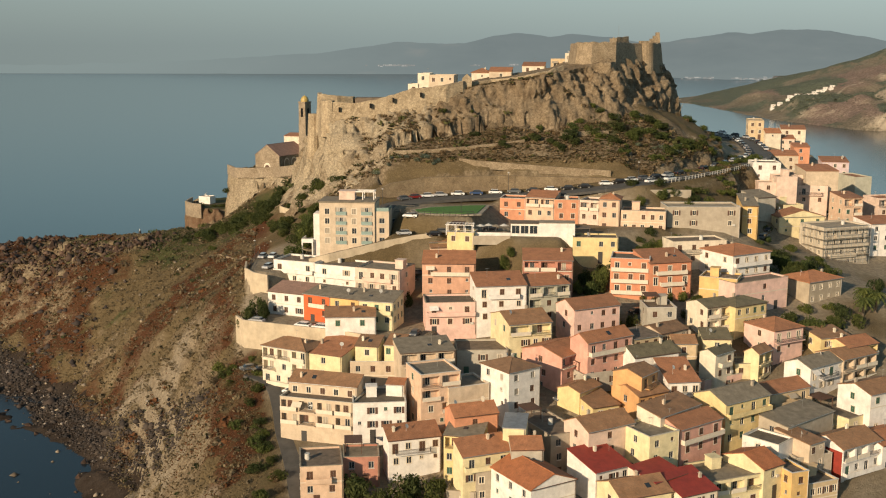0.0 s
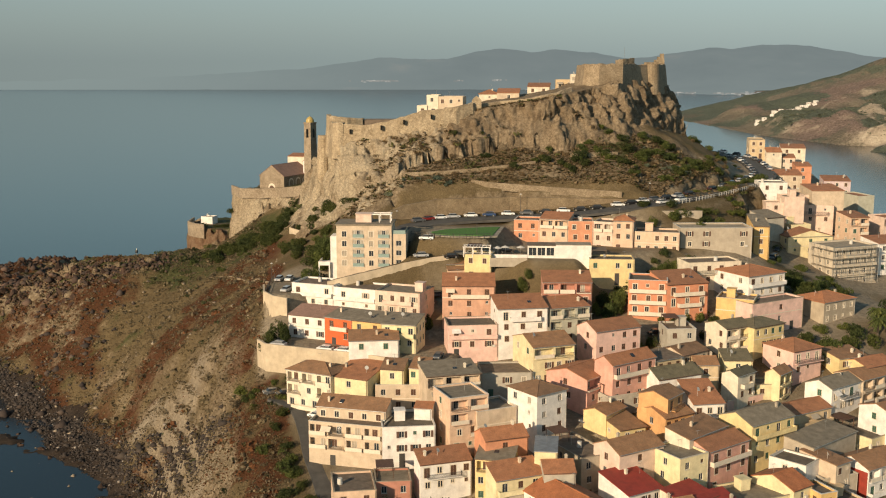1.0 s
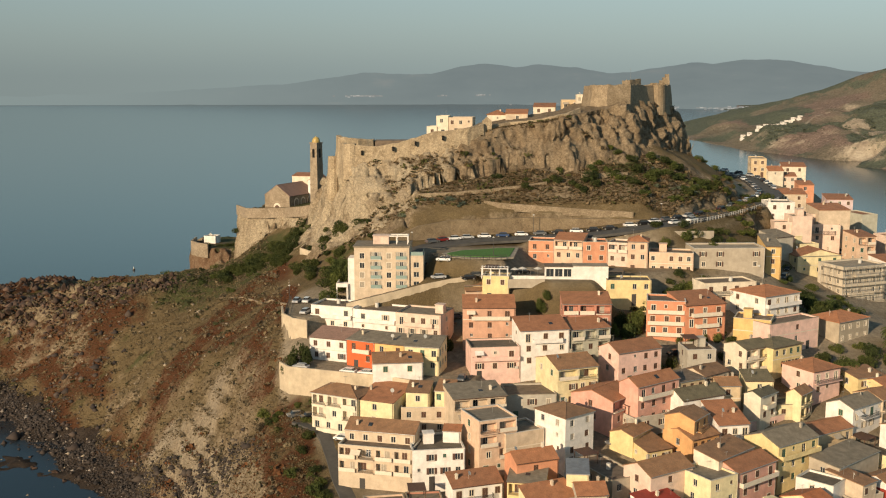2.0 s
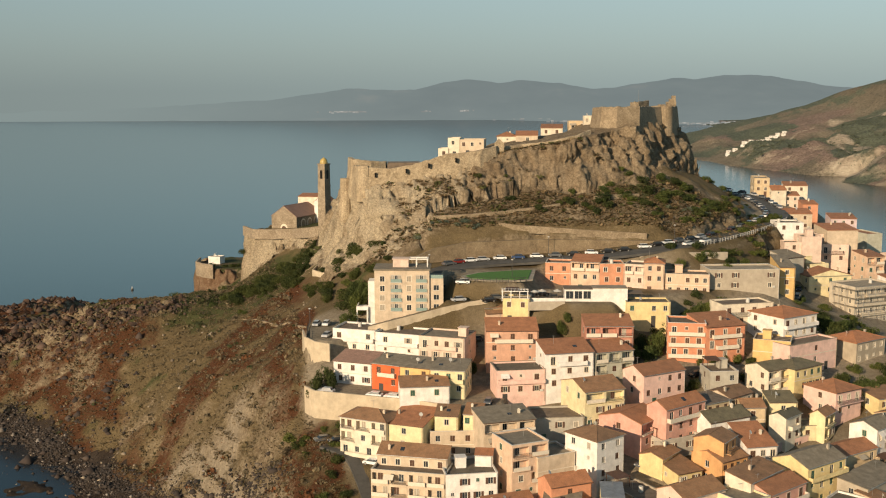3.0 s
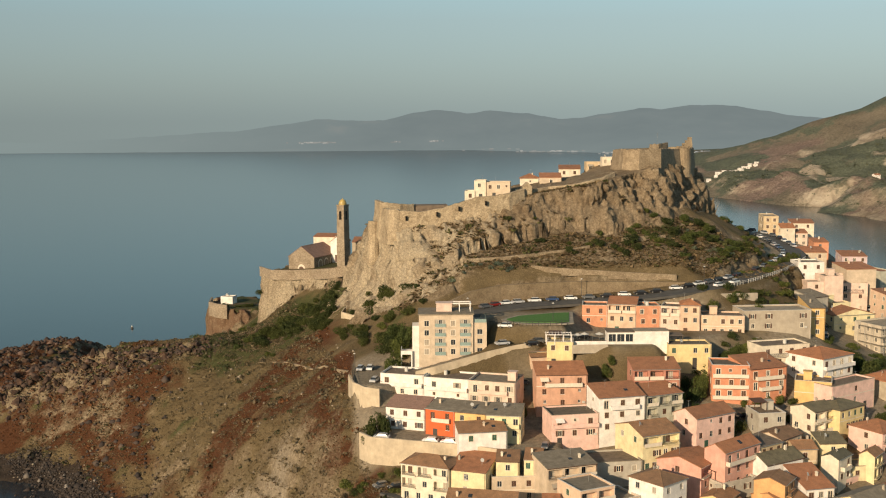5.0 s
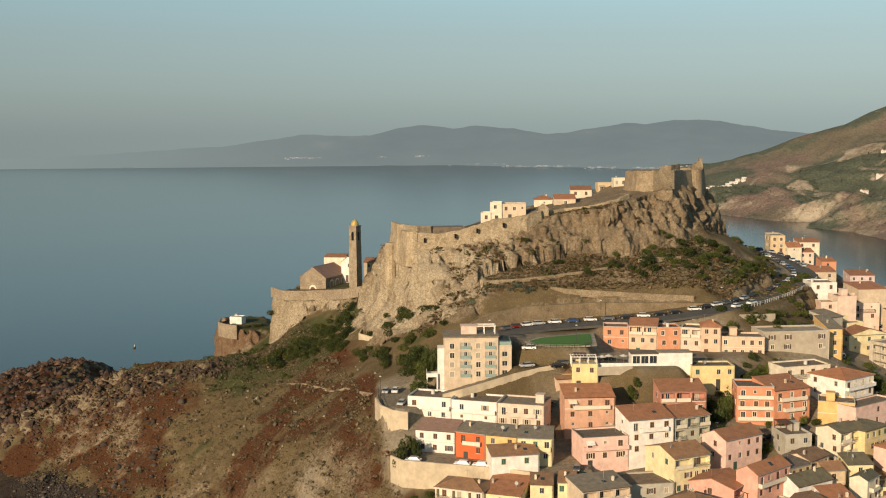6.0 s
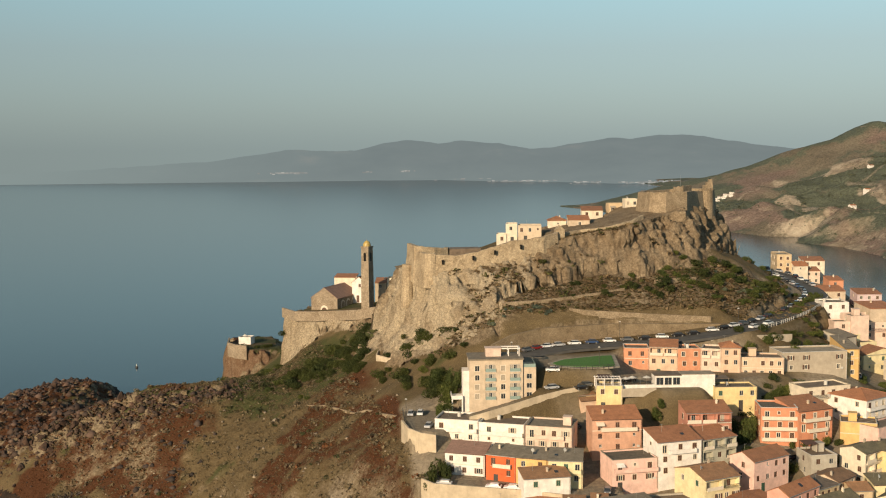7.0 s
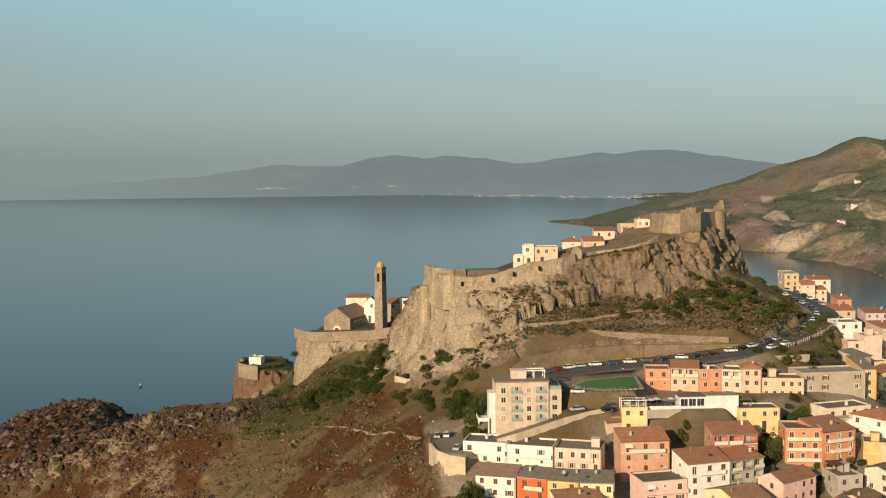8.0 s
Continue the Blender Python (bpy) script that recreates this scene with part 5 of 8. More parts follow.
# ---- castle ----
def castle():
    root = thing("castle", pose(62, 402, 104), "ruined sandstone castle with thick battered walls on the summit", "castle")
    ring = [(46, 398), (47, 386), (51.5, 380.5), (60, 382.5), (63.5, 388), (68.5, 395), (76.5, 402), (81, 410), (79, 418), (66, 422), (52, 414)]
    tops = [115.6, 116.0, 116.1, 116.2, 116.2, 115.8, 115.6, 116.0, 116.0, 115.6, 115.4]

    def walls(ring, tops, low, batter, thick, name, label=""):
        bm = bmesh.new()
        c = Vector((sum(p[0] for p in ring) / len(ring), sum(p[1] for p in ring) / len(ring)))
        outer, inner = [], []
        fine = []
        for i in range(len(ring)):
            a, b2 = ring[i], ring[(i + 1) % len(ring)]
            for k in range(4):
                t = k / 4
                fine.append((a[0] + (b2[0] - a[0]) * t, a[1] + (b2[1] - a[1]) * t, tops[i] + (tops[(i + 1) % len(ring)] - tops[i]) * t + 0.25 * math.sin(i * 7 + k * 3)))
        for x, y, zt in fine:
            v = (Vector((x, y)) - c).normalized()
            col = []
            for k in range(5):
                t = k / 4
                zz = low + (zt - low) * t
                j = 0.18 * noise.noise(Vector((x * 0.6, y * 0.6, zz * 0.5)))
                q = Vector((x, y)) + v * (batter * (1 - t) + j)
                col.append(bm.verts.new((q.x - 62, q.y - 402, zz - 104)))
            q = Vector((x, y)) - v * thick
            col.append(bm.verts.new((q.x - 62, q.y - 402, zt - 104)))
            col.append(bm.verts.new((q.x - 62, q.y - 402, low - 104)))
            outer.append(col)
        n = len(outer)
        for i in range(n):
            a, b2 = outer[i], outer[(i + 1) % n]
            for k in range(6):
                bm.faces.new((a[k], b2[k], b2[k + 1], a[k + 1]))
        return part(name, bm, CASTLE_STONE, root, label)

    walls(ring, tops, 105, 1.6, 2.0, "curtain_wall")
    bm = bmesh.new()
    poly(bm, *[(x - 62, y - 402, 9.6) for x, y in ring])
    part("terrace", bm, CONCRETEROOF, root)
    keep = [(61.5, 391), (66.5, 396), (65, 402), (60, 398)]
    walls(keep, [117.9, 118.1, 117.6, 117.4], 112, 0.2, 0.8, "keep")
    bm = bmesh.new()
    tube(bm, (11.6, -2.4, 1.0), (11.6, -2.4, 12.0), 3.1, 2.8, 18)
    part("turret", bm, CASTLE_STONE, root)
    bm = bmesh.new()
    box(bm, 15.2, 9.2, 9, 18.8, 11.4, 13.6)
    box(bm, 16.3, 9.4, 13.6, 18.7, 11.2, 14.7)
    box(bm, 17.3, 9.5, 14.7, 18.6, 11.1, 15.9)
    part("watchtower", bm, CASTLE_STONE, root, "broken stump of a tower")
    for i in range(8):
        a = i / 8 * 6.28
        bm = bmesh.new()
        box(bm, 11.6 + 2.4 * math.cos(a) - 0.4, -2.4 + 2.4 * math.sin(a) - 0.3, 11.9, 11.6 + 2.4 * math.cos(a) + 0.4, -2.4 + 2.4 * math.sin(a) + 0.3, 12.7)
        part("merlon", bm, CASTLE_STONE, root)
    bm = bmesh.new()
    tube(bm, (1.5, -2, 9), (1.5, -2, 18.0), 0.07, 0.04, 5)
    part("mast", bm, STEEL, root)
    return root


castle()


TOWN_STONE = masonry("town_wall_masonry", (0.31, 0.25, 0.17), (0.45, 0.37, 0.255), 1.8)


def town_walls():
    root = thing("town_wall", pose(-20, 372, 90), "weathered stone town wall and bastion along the crag", "town wall")
    runs = [("bastion", [(-44.5, 387, 98.4), (-43, 373.5, 98.6), (-41, 371, 98.5), (-36.2, 371, 98.0), (-31, 373.5, 97.6), (-30.5, 378, 97.5)], 13, 1.4),
            ("bastion", [(-43, 375, 96.6), (-40.2, 363, 96.8), (-38.4, 361.6, 96.8), (-36.9, 361.4, 96.8), (-36.6, 366, 96.8)], 12, 1.4),
            ("wall", [(-36.8, 361.6, 96.5), (-29.6, 360.6, 96.1), (-22.1, 360, 97.4), (-16.4, 359.7, 99.1), (-10.7, 359.5, 100.9), (-5, 359.6, 101.4), (0.8, 360, 102.1), (6.4, 362.8, 103.3), (8.2, 366, 103.5)], 11, 1.4),
            ("wall", [(9.4, 367, 102.8), (16, 369.5, 103.6), (24, 368, 104.4), (31, 368.5, 105.8), (36, 370.5, 106.6), (41, 375, 108.2)], 5, 1.0)]
    for name, line, height, thick in runs:
        bm = bmesh.new()
        fine = []
        for a, b2 in zip(line, line[1:]):
            n = max(2, int(math.hypot(b2[0] - a[0], b2[1] - a[1]) / 1.2))
            fine += [tuple(a[k] + (b2[k] - a[k]) * i / n for k in range(3)) for i in range(n)]
        fine.append(line[-1])
        rows = []
        for i, c in enumerate(fine):
            p0, p1 = Vector(fine[max(i - 1, 0)]), Vector(fine[min(i + 1, len(fine) - 1)])
            dirn = (p1 - p0).to_2d().normalized()
            nrm = Vector((dirn.y, -dirn.x, 0))
            zt = c[2] + 0.3 * noise.noise(Vector((c[0] * 0.7, c[1] * 0.7, 1)))
            col = []
            for k in range(7):
                t = k / 6
                zz = zt - height * (1 - t)
                off = 0.9 * (1 - t) + 0.3 * noise.noise(Vector((c[0] * 0.5, c[1] * 0.5, zz * 0.5)))
                col.append(bm.verts.new(Vector((c[0], c[1], zz)) + nrm * off - Vector((-20, 372, 90))))
            col.append(bm.verts.new(Vector((c[0], c[1], zt)) - nrm * thick - Vector((-20, 372, 90))))
            col.append(bm.verts.new(Vector((c[0], c[1], zt - height)) - nrm * thick - Vector((-20, 372, 90))))
            rows.append(col)
        for a, b2 in zip(rows, rows[1:]):
            for k in range(8):
                bm.faces.new((a[k], b2[k], b2[k + 1], a[k + 1]))
        bm.faces.new(rows[0])
        bm.faces.new(rows[-1][::-1])
        part(name, bm, TOWN_STONE, root)
    bm = bmesh.new()
    box(bm, 26.3, -7.6, 6, 29.4, -4.4, 14.2)
    poly(bm, (26.3, -7.6, 14.2), (29.4, -7.6, 14.2), (27.85, -7.6, 15.6))
    poly(bm, (29.4, -4.4, 14.2), (26.3, -4.4, 14.2), (27.85, -4.4, 15.6))
    poly(bm, (26.3, -7.6, 14.2), (27.85, -7.6, 15.6), (27.85, -4.4, 15.6), (26.3, -4.4, 14.2))
    poly(bm, (29.4, -7.6, 14.2), (29.4, -4.4, 14.2), (27.85, -4.4, 15.6), (27.85, -7.6, 15.6))
    part("bartizan", bm, TOWN_STONE, root, "small gabled gate tower")
    bm = bmesh.new()
    box(bm, -10.4, 2.2, 2, 1, 9, 7.2)
    part("platform", bm, BROWNFLAT, root, "flat brown roof behind the bastion")
    bm = bmesh.new()
    tube(bm, (-25.2, 6.5, -14), (-25.0, 6.8, 1.5), 2.6, 2.1, 14)
    part("buttress", bm, TOWN_STONE, root)
    # no holes in the wall: near-black boxes paint the shade of the slits
    dark = glass_pane("embrasure_painted_shade", (0.012, 0.01, 0.008))
    for x, y, z in ((-14.4, -11.45, 3.2), (-4.0, -13.1, 4.6), (3.5, -13.5, 6.4), (12.6, -13.6, 8.2)):
        bm = bmesh.new()
        box(bm, x - 0.3, y - 0.3, z, x + 0.3, y + 0.6, z + 1.5)
        part("embrasure", bm, dark, root, "slit in the wall, its shade painted near-black")


town_walls()


# ---- bell tower ----
def bell_tower():
    root = thing("bell_tower", pose(-56.7, 445.5, 64, 0, 0, -35), "square stone bell tower with a yellow tiled dome", "bell tower")
    bm = bmesh.new()
    for z0, z1, a0, a1 in ((0, 11, 2.0, 1.92), (11, 11.3, 2.02, 2.02), (11.3, 19.0, 1.9, 1.85), (19.0, 19.3, 1.98, 1.98), (19.3, 27.9, 1.82, 1.76), (27.9, 28.4, 1.95, 1.95)):
        v = [bm.verts.new((sx * a, sy * a, z)) for z, a in ((z0, a0), (z1, a1)) for sx, sy in ((-1, -1), (1, -1), (1, 1), (-1, 1))]
        for f in ((3, 2, 1, 0), (4, 5, 6, 7), (0, 1, 5, 4), (1, 2, 6, 5), (2, 3, 7, 6), (3, 0, 4, 7)):
            bm.faces.new([v[i] for i in f])
    part("shaft", bm, CHURCH_STONE, root)
    # the shaft is uncut: near-black plates paint the shade inside each opening
    dark = glass_pane("belfry_painted_shade", (0.012, 0.01, 0.008))
    for k in range(4):
        bm = bmesh.new()
        n = 8
        pts = [(-0.62, 22.2), (0.62, 22.2)] + [(0.62 * math.cos(math.pi * i / n), 25.2 + 0.62 * math.sin(math.pi * i / n)) for i in range(n + 1)]
        f0 = [bm.verts.new((x, -1.83, z)) for x, z in pts]
        f1 = [bm.verts.new((x, -1.4, z)) for x, z in pts]
        bm.faces.new(f0)
        for i in range(len(pts)):
            j = (i + 1) % len(pts)
            bm.faces.new((f0[i], f1[i], f1[j], f0[j]))
        bm.transform(pose(0, 0, 0, 0, 0, 90 * k))
        part("belfry_opening", bm, dark, root, "arched belfry opening, its shade painted near-black")
    bm = bmesh.new()
    rows = []
    for i in range(7):
        t = i / 6 * math.pi / 2
        r, z = 1.65 * math.cos(t) + 0.02, 28.7 + 2.0 * math.sin(t)
        rows.append([bm.verts.new((r * math.cos(2 * math.pi * k / 16), r * math.sin(2 * math.pi * k / 16), z)) for k in range(16)])
    rows.insert(0, [bm.verts.new((1.65 * math.cos(2 * math.pi * k / 16), 1.65 * math.sin(2 * math.pi * k / 16), 28.4)) for k in range(16)])
    for a, b2 in zip(rows, rows[1:]):
        for k in range(16):
            bm.faces.new((a[k], a[(k + 1) % 16], b2[(k + 1) % 16], b2[k]))
    tube(bm, (0, 0, 30.5), (0, 0, 31.1), 0.22, 0.1, 8)
    part("dome", bm, mottled("yellow_dome_tile", (0.42, 0.30, 0.09), 0.3, 1.5, 0.45), root, "yellow glazed tile dome", True)


bell_tower()
wall_run("terrace_parapet", [(-93, 466, 64.3), (-87.5, 454, 64.3), (-80, 450, 64.6), (-70, 445, 65.5), (-62, 432, 67.5), (-52, 425, 70)], 4.2, 0.8, CHURCH_STONE, "stone terrace wall below the church", "terrace wall")
wall_run("sea_wall", [(-120.4, 514, 43.4), (-119.6, 498, 43.9), (-115.6, 492.4, 43.8), (-110.5, 489.6, 43.6)], 6.5, 0.8, CHURCH_STONE, "weathered stone wall on the promontory", "sea wall")


# ---- the town, house by house ----
house(-39.8, 283.1, 58.2, 12.4, 9.0, -21, 7.5, WHITE, BROWNFLAT, "flat", cols=(3,2,0), floors=2, balconies=1)
house(-28.1, 277.9, 58, 12.7, 9.0, -23, 7.5, WHITE, BROWNFLAT, "flat", cols=(2,0,0), floors=2, balconies=1)
house(-16.8, 269.3, 58.9, 12.5, 9.9, -22, 8, BLUSH, GREYROOF, "flat", cols=(4,0,1), floors=2, balconies=1)
house(-39.7, 267.0, 53.2, 10.8, 7.5, -23, 6.6, WHITE, PINKTILE, "mono", rise=1.3, cols=(3,1,0), floors=2, balconies=0)
house(-31.2, 260.6, 54.1, 8.1, 7.5, -29, 7.2, REDORANGE, GREYROOF, "mono", rise=1.0, cols=(2,0,0), floors=2, balconies=1)
house(-23.9, 256.6, 54.2, 8.2, 7.5, -24, 7.2, AMBER, GREYROOF, "mono", rise=1.0, cols=(2,0,0), floors=2, balconies=0)
house(-16.1, 252.6, 54.4, 8.6, 8.5, -15, 7.4, PALEYELLOW, GREYROOF, "mono", rise=1.0, cols=(3,0,3), floors=2, balconies=1)
house(1.4, 267.4, 60.7, 13.4, 8.0, -2, 11, SALMON, TILE, "mono", rise=1.9, cols=(3,0,0), floors=3, balconies=1)
house(4.6, 287.1, 65.4, 7.3, 6.0, -13, 7, YELLOW, CONCRETEROOF, "flat", cols=(2,1,0), floors=1, balconies=0)
house(-1.1, 290.2, 62.2, 5.4, 5.0, 8, 6, SAND, BROWNTILE, "mono", rise=0.6, cols=(1,0,0), floors=1, balconies=0)
house(1.3, 288.7, 61, 9.5, 3.0, 10, 5, PEACH, BROWNTILE, "mono", rise=1.0, cols=(0,0,0), floors=1, balconies=0)
house(1.9, 252.3, 54.3, 12.2, 9.0, 5, 8, ROSE, DARKFLAT, "flat", cols=(3,0,0), floors=2, balconies=1)
house(14.1, 253.9, 58, 12.4, 8.5, 9, 10.5, WHITE, TILE, "mono", rise=1.8, cols=(3,0,0), floors=3, balconies=1)
house(26.4, 266.4, 61.8, 12.4, 7.5, -2, 7.5, BRICKRED, TILE, "mono", rise=1.7, cols=(4,1,0), floors=2, balconies=1, loggias=1)
house(25.9, 257.2, 57.5, 10.8, 8.0, 17, 9.5, SAGE, TILE, "mono", rise=1.2, cols=(3,0,1), floors=3, balconies=2, loggias=2)
house(20.3, 313.2, 71, 7.6, 7.5, -13, 9, ORANGE, BROWNFLAT, "flat", cols=(2,1,0), floors=2, balconies=0)
house(28.0, 310.4, 71.6, 8.6, 7.5, -19, 9, PEACH, TILE, "mono", rise=1.2, cols=(3,0,0), floors=2, balconies=1, loggias=1)
house(35.6, 308.4, 71.3, 7.2, 7.5, -5, 9, ORANGE, BROWNFLAT, "flat", cols=(2,0,0), floors=2, balconies=0)
house(41.9, 306.9, 71.3, 6.0, 7.5, -25, 9, BLUSH, BROWNFLAT, "flat", cols=(2,0,0), floors=2, balconies=1, loggias=1)
house(47.2, 304.3, 71.9, 5.7, 7.5, -15, 9, PEACH, TILE, "hip", rise=1.5, cols=(2,0,0), floors=2, balconies=0)
house(56.6, 302.8, 68.9, 12.6, 8.0, -14, 7.5, PEACH, BROWNFLAT, "flat", cols=(5,0,0), floors=2, balconies=0)
house(74.2, 304.8, 69.8, 20.8, 10.0, 0, 9, CONCRETE, CONCRETEROOF, "flat", cols=(4,0,0), floors=2, balconies=0)
house(88.9, 309.8, 69.4, 4.4, 15.0, -8, 10, AMBER, GREYROOF, "mono", rise=1.6, cols=(1,0,4), floors=3, balconies=0)
house(40.5, 283.1, 64.7, 11.9, 7.0, -5, 6, YELLOW, DARKFLAT, "flat", cols=(4,0,0), floors=1, balconies=0)
house(47.6, 270.0, 61.6, 9.9, 9.0, -12, 10, TERRACOTTA, DARKFLAT, "flat", cols=(3,2,0), floors=3, balconies=3, solid=True)
house(57.9, 269.7, 60.7, 11.8, 10.0, 15, 10, TERRACOTTA, TILE, "mono", rise=1.8, cols=(3,0,0), floors=3, balconies=2, solid=True)
house(68.8, 284.9, 63.6, 15.3, 8.0, 10, 8, CREAM, BROWNFLAT, "flat", cols=(4,0,0), floors=2, balconies=1)
house(80.6, 277.2, 61.6, 13.2, 12.6, 29, 9, WHITE, TILE, "hip", rise=1.8, cols=(4,2,0), floors=2, balconies=1)
house(69.8, 268.5, 57, 9.5, 8.0, -25, 9, AMBER, BROWNFLAT, "flat", cols=(0,0,0), floors=2, balconies=0)
house(80.8, 267.8, 56.6, 18.3, 6.0, 29, 8, ROSE, BROWNFLAT, "flat", cols=(1,0,0), floors=2, balconies=0)
house(100.2, 276.8, 54.6, 12.5, 10.5, 31, 8.5, STONEWALL, TILE, "hip", rise=1.8, cols=(4,0,0), floors=2, balconies=0)
house(121.1, 320.8, 61.6, 16.4, 11.0, 20, 13, RAW, CONCRETEROOF, "flat", cols=(6,3,0), floors=4, balconies=4)
house(111.7, 332.6, 62.7, 15.1, 8.0, 8, 7.5, PALEYELLOW, TILE, "cross", rise=2.0, cols=(3,0,1), floors=2, balconies=0)
house(112.2, 343.2, 65, 6.9, 8.0, 12, 8, PALEYELLOW, GREYROOF, "flat", cols=(0,0,0), floors=2, balconies=0)
house(107.2, 357.5, 77, 9.1, 9.0, -5, 10, WHITE, GREYROOF, "flat", cols=(2,0,0), floors=2, balconies=0)
house(105.2, 348.6, 71.5, 6.0, 6.0, -5, 6, BLUSH, GREYROOF, "flat", cols=(1,0,0), floors=1, balconies=0)
house(111.1, 347.7, 73.5, 6.6, 8.0, 0, 8, BLUSH, GREYROOF, "flat", cols=(0,0,0), floors=2, balconies=0)
house(124.8, 362.4, 72.3, 10.8, 9.0, 0, 10, BLUSH, GREYROOF, "flat", cols=(0,0,3), floors=3, balconies=0)
house(122.7, 357.7, 69.3, 10.1, 7.0, -12, 7, BLUSH, BROWNFLAT, "flat", cols=(2,0,2), floors=2, balconies=1)
house(126.4, 359.3, 74, 10.9, 12.0, 0, 9, BEIGE, TILE, "mono", rise=1.0, cols=(0,0,4), floors=3, balconies=0)
house(132.0, 345.1, 66.9, 6.6, 9.0, 10, 9, PEACH, TILE, "mono", rise=1.0, cols=(2,0,0), floors=3, balconies=2, loggias=2)
house(153.8, 393.9, 68, 6.6, 13.0, 12, 12, SAGE, TILE, "flat", cols=(0,0,5), floors=3, balconies=0)
house(151.5, 417.0, 71, 10.0, 10.0, -10, 7, LILAC, TILE, "mono", rise=1.2, cols=(3,0,2), floors=2, balconies=0)
house(140.8, 425.1, 76, 6.1, 8.0, -8, 7, ORANGE, TILE, "mono", rise=1.0, cols=(1,0,2), floors=2, balconies=0)
house(143.5, 452.5, 77, 6.0, 8.0, -12, 6, BLUSH, TILE, "mono", rise=1.0, cols=(2,0,0), floors=2, balconies=0)
house(139.7, 457.9, 78, 4.4, 6.0, -12, 6, TERRACOTTA, TILE, "mono", rise=1.0, cols=(1,0,0), floors=2, balconies=0)
house(130.9, 454.9, 84.4, 6.4, 14.0, -12, 8, SAND, CONCRETEROOF, "flat", cols=(2,4,0), floors=2, balconies=0)
house(151.0, 468.2, 79.8, 10.2, 8.0, -12, 6, CREAM, TILE, "mono", rise=1.2, cols=(2,0,0), floors=1, balconies=0)
house(137.3, 451.5, 79.5, 6.5, 7.0, 0, 5, CREAM, TILE, "gable", rise=1.6, cols=(1,0,0), floors=1, balconies=0)
house(137.3, 329.9, 61, 11.1, 10.0, 12, 10, WHITE, TILE, "mono", rise=1.0, cols=(3,0,0), floors=3, balconies=0)
house(148.1, 355.4, 65.5, 8.6, 9.0, 12, 9, BLUSH, TILE, "flat", cols=(3,0,0), floors=3, balconies=2, loggias=2)
house(125.2, 396.5, 75.5, 9.8, 9.0, -8, 7, BEIGE, TILE, "mono", rise=1.2, cols=(2,0,0), floors=2, balconies=0)
house(101.5, 336.2, 68.3, 7.4, 8.0, 25, 9, GREYWALL, GREYROOF, "mono", rise=1.4, cols=(0,0,3), floors=3, balconies=0)
house(-36.6, 239.7, 46.4, 12.2, 8.5, -28, 11, CREAM, BROWNTILE, "hip", rise=1.7, cols=(4,1,0), floors=3, balconies=3, loggias=2)
house(-27.0, 236.3, 46, 9.3, 11.2, -24, 7, PALEYELLOW, TILE, "mono", rise=1.4, cols=(1,0,0), floors=2, balconies=0)
house(-21.8, 247.4, 51.9, 11.9, 6.0, 4, 5, WHITE, BROWNTILE, "mono", rise=1.2, cols=(2,0,1), floors=1, balconies=0)
house(-15.9, 236.3, 44.3, 10.4, 9.0, -1, 6, BEIGE, GREYROOF, "flat", cols=(3,0,0), floors=2, balconies=0)
house(-17.3, 237.1, 47.7, 5.4, 5.5, -11, 4, PALEYELLOW, BROWNTILE, "mono", rise=1.2, cols=(1,0,0), floors=1, balconies=0)
house(-11.3, 237.1, 47.9, 4.2, 5.5, -14, 4, PALEYELLOW, BROWNTILE, "mono", rise=1.2, cols=(2,0,0), floors=1, balconies=0)
house(-3.3, 230.5, 48.3, 12.4, 9.2, 13, 7.5, BEIGE, GREYROOF, "mono", rise=1.0, cols=(3,0,0), floors=2, balconies=1, loggias=1)
house(9.0, 236.9, 46.9, 11.7, 9.5, 3, 6, GREYWALL, BROWNFLAT, "flat", cols=(3,0,0), floors=1, balconies=0)
house(-26.6, 216.6, 41.9, 16.3, 7.5, -16, 9.3, BEIGE, BROWNFLAT, "flat", cols=(5,1,0), floors=2, balconies=2, loggias=2)
house(-25.6, 220.6, 43.9, 15.6, 4.0, -16, 5, BEIGE, BROWNTILE, "mono", rise=1.6, cols=(5,0,0), floors=1, balconies=0)
house(-13.1, 214.3, 42.05, 11.1, 11.0, 6, 8, WHITE, DARKFLAT, "flat", cols=(4,0,0), floors=2, balconies=0)
house(-10.2, 219.6, 44.2, 3.8, 3.0, -10, 3, WHITE, TILE, "mono", rise=0.6, cols=(0,0,0), floors=1, balconies=0)
house(-0.4, 217.1, 47.6, 8.9, 9.5, 21, 13, PEACH, GREYROOF, "flat", cols=(3,0,1), floors=4, balconies=4, loggias=3)
house(5.6, 219.0, 44.2, 9.5, 8.0, 24, 8, BEIGE, GREYROOF, "flat", cols=(0,0,0), floors=2, balconies=0)
house(17.2, 218.8, 47.8, 8.5, 9.5, 36, 11, WHITE, BROWNTILE, "hip", rise=1.7, cols=(2,2,0), floors=3, balconies=0)
house(20.1, 239.7, 52.4, 10.5, 12.2, 18, 9, PALEYELLOW, BROWNTILE, "gable", rise=1.8, cols=(4,0,0), floors=3, balconies=0, loggias=1)
house(36.6, 249.2, 53.9, 12.9, 8.1, 26, 8, ROSE, TILE, "gable", rise=1.8, cols=(4,0,0), floors=2, balconies=0)
house(37.1, 231.5, 51, 13.3, 5.9, 34, 9, PINK, TILE, "gable", rise=1.6, cols=(4,0,0), floors=3, balconies=1)
house(29.5, 231.4, 47.8, 10.1, 11.3, 46, 10, PINK, TILE, "gable", rise=1.6, cols=(2,0,0), floors=3, balconies=1, loggias=1)
house(52.8, 253.7, 52.8, 7.2, 8.0, 3, 7, GREYWALL, BROWNFLAT, "flat", cols=(2,0,0), floors=2, balconies=0)
